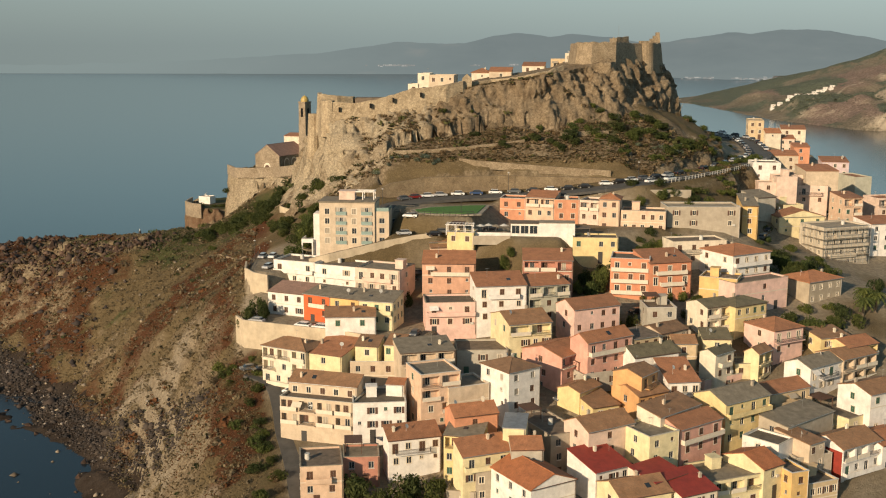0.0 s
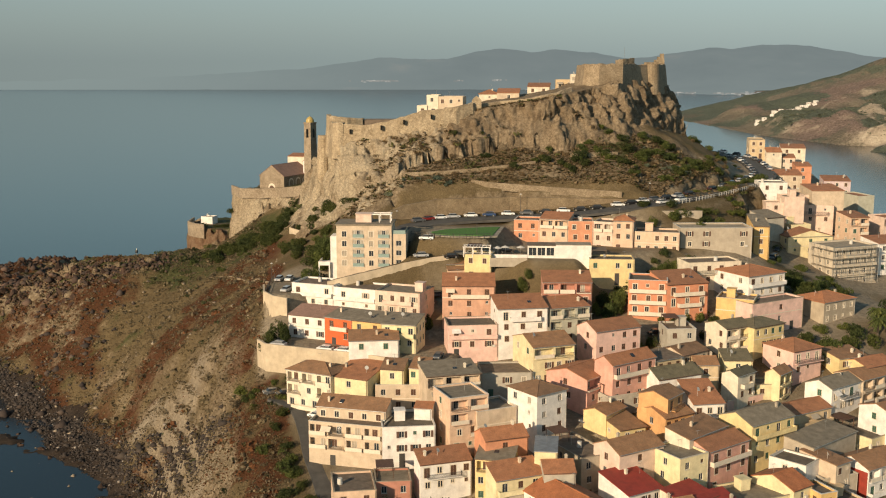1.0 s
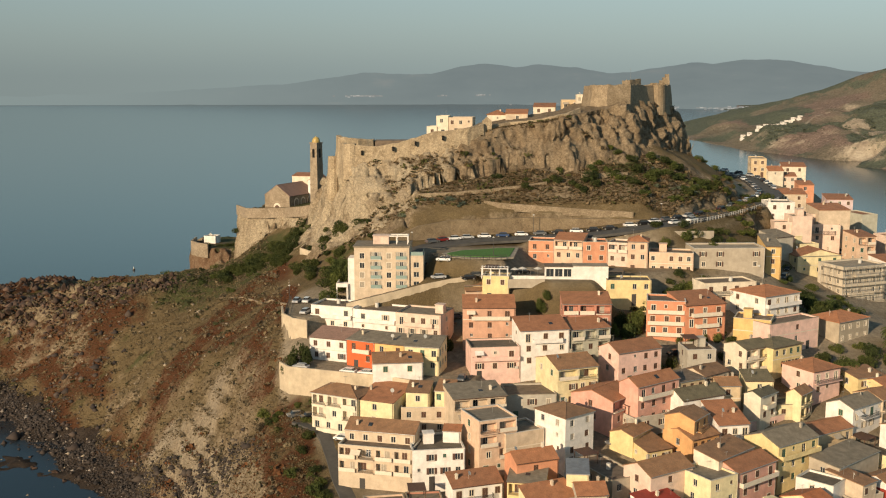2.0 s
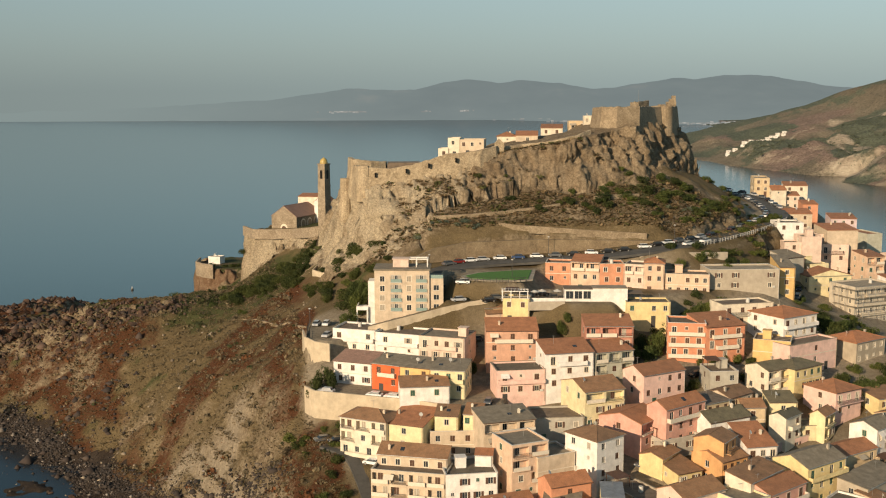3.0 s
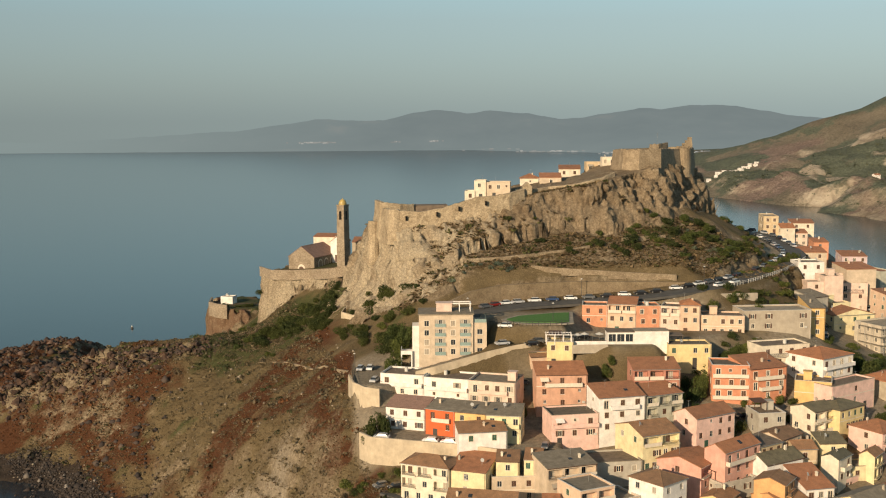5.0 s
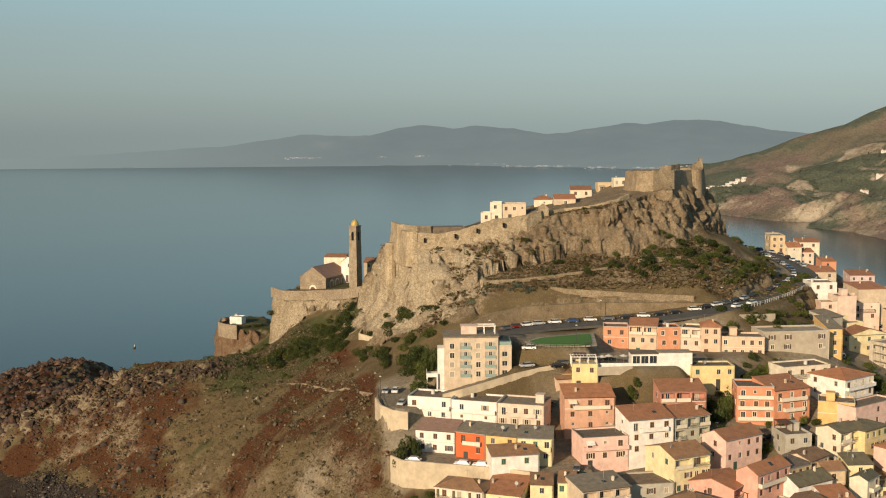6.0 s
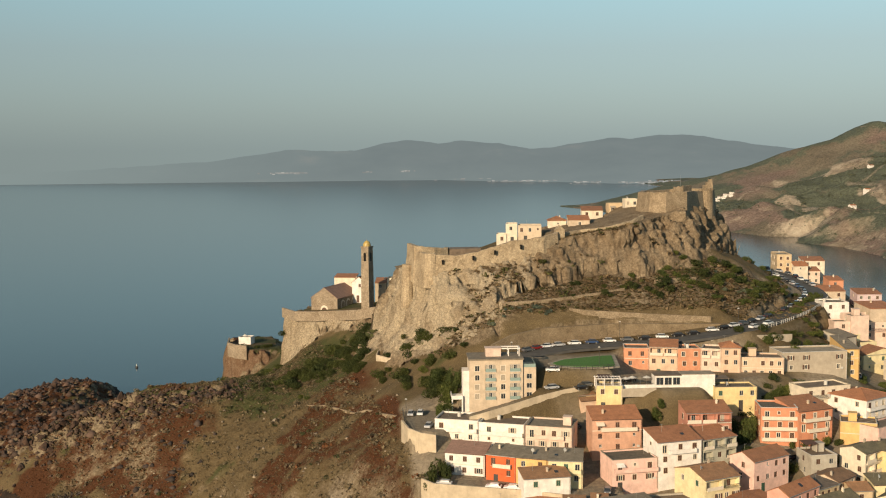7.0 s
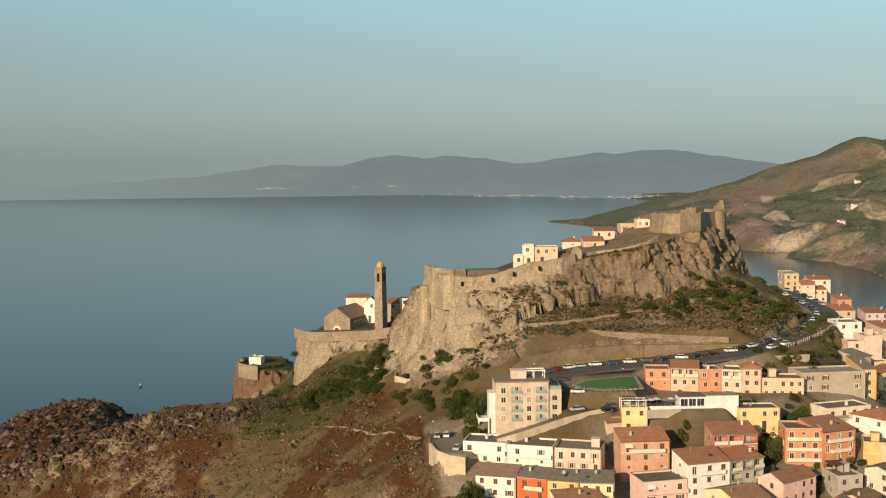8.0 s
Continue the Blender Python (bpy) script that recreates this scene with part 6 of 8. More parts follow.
house(67.1, 254.3, 53, 8.3, 7.8, 27, 10, CREAM, OLIVEROOF, "gable", rise=1.2, cols=(3,2,0), floors=3, balconies=2, loggias=2)
house(75.0, 256.1, 53, 10.7, 8.0, 31, 7, YELLOW, OLIVEROOF, "hip", rise=1.4, cols=(4,0,0), floors=2, balconies=0)
house(81.3, 246.3, 49.5, 9.4, 9.8, 28, 7.5, ROSE, TILE, "hip", rise=2.0, cols=(3,0,0), floors=2, balconies=1)
house(53.8, 243.3, 49.7, 8.9, 7.6, 36, 6, BEIGE, BROWNTILE, "gable", rise=1.2, cols=(3,0,0), floors=2, balconies=0)
house(46.3, 237.5, 49.8, 7.7, 7.0, 28, 6, SAND, BROWNFLAT, "mono", rise=0.5, cols=(3,0,0), floors=2, balconies=0)
house(47.7, 232.2, 47.2, 12.0, 7.0, 25, 5, WHITE, OLIVEROOF, "gable", rise=1.8, cols=(0,0,0), floors=1, balconies=0)
house(51.6, 221.7, 44.2, 7.1, 10.0, 8, 7, WHITE, TILE, "mono", rise=2.6, cols=(3,0,0), floors=2, balconies=1)
house(63.5, 215.1, 42.6, 13.1, 9.2, 32, 10, YELLOW, GREYROOF, "gable", rise=1.8, cols=(4,0,0), floors=3, balconies=1)
house(76.2, 227.0, 40.7, 11.7, 7.5, 29, 6, SAND, TILE, "gable", rise=1.4, cols=(3,0,0), floors=2, balconies=1)
house(86.5, 234.4, 44.4, 11.9, 7.1, 35, 9, WHITE, GREYROOF, "gable", rise=1.4, cols=(4,0,0), floors=3, balconies=1)
house(96.1, 240.2, 44.6, 11.8, 8.0, 32, 9, BEIGE, BROWNTILE, "gable", rise=1.4, cols=(3,0,0), floors=3, balconies=2, loggias=2)
house(63.5, 235.1, 46.9, 6.8, 4.4, 40, 7, CREAM, OLIVEROOF, "gable", rise=1.0, cols=(2,0,0), floors=2, balconies=1)
house(73.8, 239.0, 46, 5.7, 3.8, 45, 9, PALEYELLOW, BROWNTILE, "gable", rise=1.2, cols=(2,0,0), floors=3, balconies=2, loggias=2)
house(69.5, 238.3, 43.4, 5.5, 6.0, 5, 6, PALEYELLOW, GREYROOF, "flat", cols=(2,0,0), floors=2, balconies=0)
house(55.1, 237.8, 48.2, 5.5, 7.0, 0, 6, SAND, BROWNTILE, "gable", rise=1.2, cols=(1,0,1), floors=2, balconies=0)
house(63.2, 241.0, 48.4, 6.6, 6.0, -2, 6, PALEYELLOW, OLIVEROOF, "mono", rise=1.2, cols=(1,0,0), floors=2, balconies=0)
house(64.5, 235.9, 41.2, 13.7, 6.0, 30, 5, ROSE, BROWNFLAT, "flat", cols=(1,0,0), floors=1, balconies=0)
house(31.8, 223.4, 42.2, 8.1, 5.8, 48, 8, YELLOW, BROWNTILE, "gable", rise=1.0, cols=(1,0,0), floors=2, balconies=0)
house(34.4, 217.4, 40.3, 6.7, 8.3, 24, 7, YELLOW, BROWNTILE, "mono", rise=1.2, cols=(2,0,0), floors=2, balconies=0)
house(44.4, 218.1, 42.8, 8.2, 8.9, 31, 7, APRICOT, BROWNTILE, "gable", rise=1.4, cols=(4,0,0), floors=2, balconies=1)
house(43.9, 220.5, 46.5, 6.9, 7.0, 50, 5, APRICOT, BROWNTILE, "gable", rise=1.2, cols=(2,0,0), floors=1, balconies=1)
house(35.5, 229.0, 44.2, 10.7, 7.0, 23, 5, GREYWALL, GREYROOF, "flat", cols=(2,0,0), floors=1, balconies=0)
house(93.3, 248.6, 46.9, 8.5, 7.0, 19, 6, YELLOW, BROWNTILE, "mono", rise=1.0, cols=(2,0,0), floors=2, balconies=0)
house(98.8, 245.4, 45.8, 9.7, 8.0, 28, 9, YELLOW, TILE, "gable", rise=1.2, cols=(3,0,0), floors=3, balconies=2, loggias=2)
house(-23.2, 195.8, 35.6, 8.2, 10.3, 8, 8, PEACH, BROWNFLAT, "flat", cols=(2,0,0), floors=2, balconies=1)
house(-16.0, 200.8, 35.5, 7.1, 7.0, 5, 6, BRICKRED, GREYROOF, "flat", cols=(2,0,0), floors=1, balconies=0)
house(-5.5, 203.9, 38.2, 10.8, 4.5, 17, 8, WHITE, TILE, "mono", rise=1.7, cols=(4,0,0), floors=3, balconies=1)
house(3.9, 201.8, 39.4, 7.6, 8.0, -12, 9, YELLOW, GREYROOF, "mono", rise=1.0, cols=(3,0,1), floors=3, balconies=1, loggias=1)
house(13.8, 199.4, 42, 4.4, 7.3, -8, 5, PALEYELLOW, METALROOF, "mono", rise=0.5, cols=(0,0,0), floors=1, balconies=0)
house(6.8, 206.8, 42, 9.4, 6.0, 19, 6, ORANGE, TILE, "gable", rise=1.6, cols=(1,0,0), floors=1, balconies=0)
house(8.5, 195.6, 38.2, 10.1, 4.8, 22, 7, PALEYELLOW, TILE, "mono", rise=2.0, cols=(3,0,0), floors=2, balconies=1)
house(16.1, 194.9, 39.3, 6.1, 7.0, 3, 7, GREYWALL, TILE, "gable", rise=1.4, cols=(0,0,0), floors=2, balconies=0)
house(20.3, 186.2, 36, 10.2, 13.0, 31, 9, WHITE, TILE2, "cross", rise=2.0, cols=(0,3,0), floors=2, balconies=0)
house(8.6, 194.9, 35, 4.7, 6.0, 14, 7, CONCRETE, CONCRETEROOF, "flat", cols=(2,0,0), floors=2, balconies=0)
house(32.2, 192.4, 36.5, 8.5, 9.0, 30, 9, WHITE, CRIMSON, "mono", rise=1.8, cols=(3,0,0), floors=2, balconies=0)
house(33.2, 202.0, 41.2, 11.5, 8.0, 30, 11, BLUSH, BROWNTILE, "gable", rise=1.8, cols=(1,1,0), floors=3, balconies=0)
house(43.0, 199.4, 40.9, 7.5, 9.0, 30, 9, PALEYELLOW, GREYROOF, "flat", cols=(2,0,0), floors=3, balconies=0)
house(51.6, 205.5, 40.7, 12.5, 7.7, 36, 9, PINK, TILE, "gable", rise=1.3, cols=(3,0,0), floors=3, balconies=1)
house(48.0, 208.3, 42.5, 13.1, 6.0, 41, 6, CREAM, BROWNTILE, "mono", rise=1.2, cols=(0,0,0), floors=1, balconies=0)
house(55.8, 193.0, 34.6, 11.3, 9.7, 22, 8, PALEYELLOW, GREYROOF, "flat", cols=(3,0,0), floors=2, balconies=2, loggias=1)
house(63.5, 196.0, 35.6, 6.0, 9.9, 35, 6, PALEYELLOW, TILE2, "gable", rise=1.8, cols=(1,0,0), floors=1, balconies=0)
house(68.6, 205.2, 37.2, 6.0, 8.1, 44, 6, WHITE, DARKFLAT, "flat", cols=(0,0,0), floors=1, balconies=0)
house(74.8, 205.2, 37, 4.9, 8.7, 35, 7, BEIGE, BROWNTILE, "mono", rise=0.8, cols=(2,0,0), floors=2, balconies=0)
house(74.7, 205.7, 34, 8.6, 5.0, 21, 6, CONCRETE, BROWNFLAT, "flat", cols=(0,0,0), floors=1, balconies=0)
red_ended = house(85.5, 209.2, 35, 11.7, 8.8, 31, 10, WHITE, BROWNTILE, "gable", rise=1.7, cols=(4,0,0), floors=3, balconies=2, loggias=1)
bm = bmesh.new()
box(bm, -5.92, 0.2, 1.5, -5.854, 4.4, 9.4)
part("side_cladding", bm, CRIMSON, red_ended, "red-painted end wall")
house(68.4, 195.3, 34.8, 4.0, 7.0, 21, 7, AMBER, BROWNFLAT, "flat", cols=(1,0,0), floors=2, balconies=0)
house(74.4, 199.2, 31.2, 7.3, 7.0, 23, 6, SAND, DARKFLAT, "flat", cols=(4,0,0), floors=2, balconies=0)
house(47.0, 185.7, 34.6, 8.3, 8.0, 26, 7, CREAM, CRIMSON, "mono", rise=1.8, cols=(3,0,0), floors=2, balconies=0)
house(42.3, 189.2, 36, 8.3, 7.0, 36, 7, CREAM, CRIMSON, "mono", rise=1.0, cols=(0,0,0), floors=2, balconies=0)
house(36.9, 183.6, 35, 10.6, 9.0, 21, 8, PALEYELLOW, BROWNTILE, "gable", rise=1.8, cols=(1,1,0), floors=2, balconies=0)
house(76.8, 215.2, 38.4, 16.7, 7.0, 39, 6, CONCRETE, GREYROOF, "mono", rise=0.8, cols=(0,0,0), floors=1, balconies=0)
house(90.6, 222.7, 36.6, 9.4, 12.0, 33, 6, PALEYELLOW, DARKFLAT, "flat", cols=(2,0,0), floors=1, balconies=0)
house(96.7, 224.1, 41.5, 11.9, 9.0, 28, 10, WHITE, BROWNTILE, "gable", rise=1.4, cols=(3,0,0), floors=3, balconies=0)
house(94.8, 213.5, 34, 10.1, 9.0, 29, 10, WHITE, TILE, "gable", rise=1.4, cols=(3,0,0), floors=3, balconies=0)
house(24.6, 204.0, 39.3, 7.4, 14.5, 26, 9, CONCRETE, BROWNFLAT, "flat", cols=(2,1,0), floors=2, balconies=0)
house(3.5, 194.6, 31, 5.7, 6.0, -11, 5, CONCRETE, CONCRETEROOF, "flat", cols=(1,0,0), floors=1, balconies=0)
house(-0.6, 377.3, 105.0, 8.4, 8.0, -11, 6, BEIGE, CONCRETEROOF, "flat", cols=(3,2,0), floors=1, balconies=0)
house(-6.9, 379.6, 105.5, 4.2, 7.0, -11, 7, CREAM, CONCRETEROOF, "flat", cols=(1,1,0), floors=1, balconies=0)
house(-10.6, 379.8, 101.8, 3.6, 6.0, -11, 5, CREAM, CONCRETEROOF, "flat", cols=(1,0,0), floors=1, balconies=0)
house(13.5, 395.4, 105.3, 6.9, 7.0, -10, 6, CREAM, TILE, "hip", rise=1.6, cols=(1,0,0), floors=1, balconies=0)
house(20.0, 386.9, 106, 7.9, 7.0, -8, 5, BEIGE, TILE, "mono", rise=1.3, cols=(1,0,0), floors=1, balconies=0)
house(34.7, 424.6, 107.3, 8.6, 7.0, -10, 6, CREAM, TILE, "mono", rise=1.3, cols=(2,0,0), floors=1, balconies=0)
house(46.7, 423.5, 110, 10.6, 7.0, -5, 6, SAND, BROWNFLAT, "flat", cols=(3,0,0), floors=1, balconies=1)
house(48.6, 415.7, 112.2, 5.1, 6.0, -5, 6, CREAM, CONCRETEROOF, "flat", cols=(2,0,0), floors=1, balconies=0)
church = house(-74.9, 459.3, 69.0, 12.8, 24.0, -29, 8.0, CHURCH_STONE, PINKTILE, "cross", rise=4.4, cols=(0,0,0), floors=1, balconies=0, name="church", label="old stone church with a gabled front and tiled roof")
house(-65.5, 476.0, 75.8, 9.6, 8.0, -12, 9, CREAM, TILE, "mono", rise=0.8, cols=(0,0,0), floors=1, balconies=0)
house(-59.5, 468.0, 74.4, 6.4, 8.0, -20, 8, WHITE, TILE, "cross", rise=2.4, cols=(1,0,0), floors=1, balconies=0)
house(-112.5, 505.0, 45.0, 6.0, 5.0, -18, 4, WHITE, CONCRETEROOF, "flat", cols=(0,0,0), floors=1, balconies=0)
house(-50.6, 455.3, 75.5, 4.9, 7.0, -10, 8, STONEWALL, TILE, "mono", rise=1.5, cols=(1,0,0), floors=1, balconies=0)
house(-43.6, 454.8, 77.6, 8.6, 6.0, -10, 8, CREAM, CONCRETEROOF, "flat", cols=(2,0,0), floors=1, balconies=0)
house(-40.0, 454.6, 80, 6.4, 6.0, -10, 8, CREAM, TILE, "mono", rise=0.8, cols=(2,0,0), floors=1, balconies=0)


# ---- the apartment block ----
def apartments():
    root = thing("apartment_block", pose(-26.6, 295.2, 58.6, 0, 0, -4), "four-storey beige apartment block with glazed balconies and flat roof", "apartment block")
    W, D, H = 15.4, 10.0, 13.6
    L = -W / 2
    rows = [H - 2.35 - 2.72 * k for k in range(4)]
    wins = [(2.2, 1.35), (9.7, 1.35)]
    recs = [(6.1, 3.1), (13.2, 3.1)]
    holes = [(c - w / 2, z - 0.9, c + w / 2, z + 0.75) for c, w in wins for z in rows]
    deep = [(c - w / 2, z - 1.05, c + w / 2, z + 1.05) for c, w in recs for z in rows]
    bm = bmesh.new()
    facade(bm, (L, 0, 0), (1, 0, 0), W, -4, H, holes + deep, (0, 1, 0), 0.25)
    facade(bm, (L, D, 0), (0, -1, 0), D, -4, H, [(2, z - 0.9, 3.3, z + 0.75) for z in rows], (1, 0, 0))
    facade(bm, (-L, 0, 0), (0, 1, 0), D, -4, H, [], (-1, 0, 0))
    facade(bm, (-L, D, 0), (-1, 0, 0), W, -4, H, [], (0, -1, 0))
    part("wall", bm, BEIGE, root)
    bm = bmesh.new()
    box(bm, L - 0.3, -0.3, H, -L + 0.3, D + 0.3, H + 0.35)
    part("roof", bm, GREYROOF, root)
    for c, w in wins:
        for z in rows:
            add_window(root, "glass" if (c > 5) ^ (z > 6) else "blind", w, 1.65, pose(L + c, 0, z - 0.9), True)
    gl = mottled("green_glass", (0.25, 0.33, 0.30), 0.1, 2.0, 0.15, 0.1, 0.05)
    for c, w in recs:
        for z in rows:
            bm = bmesh.new()
            box(bm, L + c - w / 2, -0.35, z - 1.12, L + c + w / 2, 0.2, z - 1.0)
            bal = part("balcony", bm, FRAME, root)
            bm = bmesh.new()
            box(bm, L + c - w / 2 + 0.05, -0.3, z - 1.0, L + c + w / 2 - 0.05, -0.26, z - 0.1)
            part("parapet", bm, gl, bal, "green glass parapet")
            for k in range(3):
                add_window(root, "glass" if k % 2 else "blind", 0.95, 1.9, pose(L + c - 1.0 + k * 1.0, 0.06, z - 0.95))
    # the lower wing beside the stair, and the stepped terrace
    bm = bmesh.new()
    zs = [H - 2.35 - 2.72 * k for k in range(1, 4)]
    facade(bm, (-L, 0.6, 0), (1, 0, 0), 3.9, -4, H - 2.4, [(1.2, z - 0.7, 2.7, z + 0.8) for z in zs], (0, 1, 0))
    facade(bm, (-L + 3.9, 0.6, 0), (0, 1, 0), 8, -4, H - 2.4, [], (-1, 0, 0))
    facade(bm, (-L + 3.9, 8.6, 0), (-1, 0, 0), 3.9, -4, H - 2.4, [], (0, -1, 0))
    poly(bm, (-L, 0.6, H - 2.4), (-L + 3.9, 0.6, H - 2.4), (-L + 3.9, 8.6, H - 2.4), (-L, 8.6, H - 2.4))
    part("side_wing", bm, BEIGE, root)
    for z in zs:
        add_window(root, "glass", 1.5, 1.5, pose(-L + 1.95, 0.6, z - 0.7))
    bm = bmesh.new()
    box(bm, -L + 0.1, 0.7, H - 2.4, -L + 3.8, 0.8, H - 1.4)
    box(bm, -L + 3.7, 0.8, H - 2.4, -L + 3.8, 8.4, H - 1.4)
    part("parapet", bm, gl, root, "green glass parapet")
    bm = bmesh.new()
    box(bm, L - 1.9, 1.2, -3, L - 0.02, 6.5, H - 3.3)
    part("balcony_tower", bm, WHITE, root)
    bm = bmesh.new()
    box(bm, L - 5.2, 0.2, 2.2, L - 1.92, 6.5, 2.5)
    for xx in (L - 5.2, L - 2.3):
        box(bm, xx, 0.2, -4, xx + 0.35, 0.55, 2.2)
    box(bm, L - 5.2, 0.2, 2.5, L - 1.95, 0.35, 3.3)
    box(bm, L - 5.2, 0.36, 2.5, L - 5.05, 6.5, 3.3)
    part("carport", bm, WHITE, root, "white carport with roof terrace")
    bm = bmesh.new()
    box(bm, L + 5.0, 3.5, H + 0.35, L + 9.4, 6.8, H + 2.6)
    box(bm, L + 4.8, 3.3, H + 2.6, L + 9.6, 7.0, H + 2.8)
    part("stair_head", bm, BLUSH, root)
    bm = bmesh.new()
    for xx in (L + 11.5, L + 14.6):
        for yy in (3.5, 6.8):
            box(bm, xx, yy, H + 0.35, xx + 0.25, yy + 0.25, H + 2.5)
    box(bm, L + 9.62, 3.4, H + 2.5, L + 15.0, 3.8, H + 2.8)
    box(bm, L + 9.62, 6.7, H + 2.5, L + 15.0, 7.1, H + 2.8)
    box(bm, L + 14.6, 3.8, H + 2.5, L + 15.0, 6.7, H + 2.8)
    part("pergola", bm, WHITE, root)


apartments()


# ---- restaurant pavilion ----
def pavilion():
    root = thing("restaurant_pavilion", pose(18.2, 287.6, 64.5, 0, 0, -5), "low white restaurant pavilion with glazed front on an embankment", "restaurant")
    bm = bmesh.new()
    holes = [(0.3 + k * 2.4, 0.5, 2.4 + k * 2.4, 2.7) for k in range(3)]
    facade(bm, (0, 0, 0), (1, 0, 0), 7.6, -3, 3.2, holes, (0, 1, 0), 0.3)
    facade(bm, (7.6, 0, 0), (1, 0, 0), 9.6, -3, 3.4, [], (0, 1, 0))
    facade(bm, (17.2, 0, 0), (0, 1, 0), 5, -3, 3.4, [], (-1, 0, 0))
    facade(bm, (0, 5, 0), (0, -1, 0), 5, -3, 3.2, [], (1, 0, 0))
    part("wall", bm, WHITE, root)
    for k in range(3):
        add_window(root, "glass", 2.1, 2.2, pose(1.35 + k * 2.4, 0.05, 0.5))
    bm = bmesh.new()
    box(bm, -0.2, -0.2, 3.2, 7.6, 5.2, 3.4)
    part("roof", bm, BROWNFLAT, root)
    bm = bmesh.new()
    box(bm, 7.6, 0.0, 3.402, 17.2, 5.0, 3.55)
    part("roof", bm, CONCRETEROOF, root)
    bm = bmesh.new()
    box(bm, -9.5, -0.2, -0.4, -0.02, 0.0, 0.75)
    part("parapet", bm, WHITE, root)
    cloth = mottled("canvas", (0.55, 0.52, 0.46), 0.08, 2.0)
    for k in range(4):
        u = thing("parasol", root.matrix_world @ pose(-8.2 + k * 2.1, 1.6 + (k % 2) * 1.2, 0), "cream canvas parasol on the restaurant terrace", "parasol", "restaurant parasols")
        bm = bmesh.new()
        tube(bm, (0, 0, -0.2), (0, 0, 2.5), 0.04)
        part("pole", bm, STEEL, u)
        bm = bmesh.new()
        c = bm.verts.new((0, 0, 2.75))
        rim = [bm.verts.new((1.3 * math.cos(i * math.pi / 4), 1.3 * math.sin(i * math.pi / 4), 2.2)) for i in range(8)]
        for i in range(8):
            bm.faces.new((c, rim[i], rim[(i + 1) % 8]))
        part("canopy", bm, cloth if k != 2 else GREYROOF, u)
    for k in range(9):
        t = thing("cafe_table", root.matrix_world @ pose(-8.6 + k * 0.95, 0.9 + (k * 37 % 10) / 4, 0), "small dark cafe table on the terrace", "table", "cafe tables")
        bm = bmesh.new()
        box(bm, -0.35, -0.35, 0.70, 0.35, 0.35, 0.75)
        part("tabletop", bm, IRON, t)
        bm = bmesh.new()
        tube(bm, (0, 0, -0.2), (0, 0, 0.7), 0.05)
        part("leg", bm, IRON, t)


pavilion()


# ---- white pergola on the terrace of the yellow house ----
def pergola():
    root = thing("pergola", pose(0.6, 287.4, 65.0, 0, 0, -8), "white-painted pergola on the yellow house's roof terrace", "pergola")
    for x in (0.2, 2.6, 5.0, 7.2):
        for y in (0.3, 3.6):
            bm = bmesh.new()
            box(bm, x - 0.1, y - 0.1, -0.4, x + 0.1, y + 0.1, 2.3)
            part("post", bm, WHITE, root)
    for y in (0.3, 3.6):
        bm = bmesh.new()
        box(bm, -0.1, y - 0.1, 2.3, 7.5, y + 0.1, 2.5)
        part("beam", bm, WHITE, root)
    for k in range(9):
        bm = bmesh.new()
        box(bm, 0.1 + k * 0.88, 0.0, 2.5, 0.22 + k * 0.88, 3.9, 2.62)
        part("slat", bm, WHITE, root)
    bm = bmesh.new()
    box(bm, 0.0, 0.02, 0.95, 7.4, 0.1, 1.02)
    box(bm, 0.0, 0.02, 0.5, 7.4, 0.08, 0.55)
    part("railing", bm, FRAME, root)


pergola()


# ---- church: arched doorway, arcade along its side ----
def arch(bm, cx, y, w, h, t):
    """A round-headed plate that stands proud of a wall facing -y."""
    pts = [(cx - w / 2, 0), (cx + w / 2, 0)] + [(cx + w / 2 * math.cos(math.pi * k / 8), h + w / 2 * math.sin(math.pi * k / 8)) for k in range(9)]
    f0 = [bm.verts.new((x, y, z)) for x, z in pts]
    f1 = [bm.verts.new((x, y + t, z)) for x, z in pts]
    bm.faces.new(f0)
    for k in range(len(pts)):
        q = (k + 1) % len(pts)
        bm.faces.new((f0[k], f1[k], f1[q], f0[q]))


bm = bmesh.new()
arch(bm, 0, -0.16, 3.6, 3.0, 0.3)
part("door_surround", bm, TRIM, church, "pale stone door arch")
bm = bmesh.new()
arch(bm, 0, -0.22, 2.4, 2.7, 0.3)
part("door", bm, SHUTTER, church, "dark wooden church door")
for cy in (5.0, 10.0, 15.0):
    bm = bmesh.new()
    arch(bm, cy, -0.14, 3.4, 3.2, 0.3)
    bm.transform(pose(6.4, 0, 2.0, 0, 0, 90))
    part("side_arch", bm, TRIM, church, "pale stone blind arch")
    bm = bmesh.new()
    arch(bm, cy, -0.2, 2.6, 3.0, 0.3)
    bm.transform(pose(6.4, 0, 2.0, 0, 0, 90))
    part("arch_infill", bm, CHURCH_STONE, church)

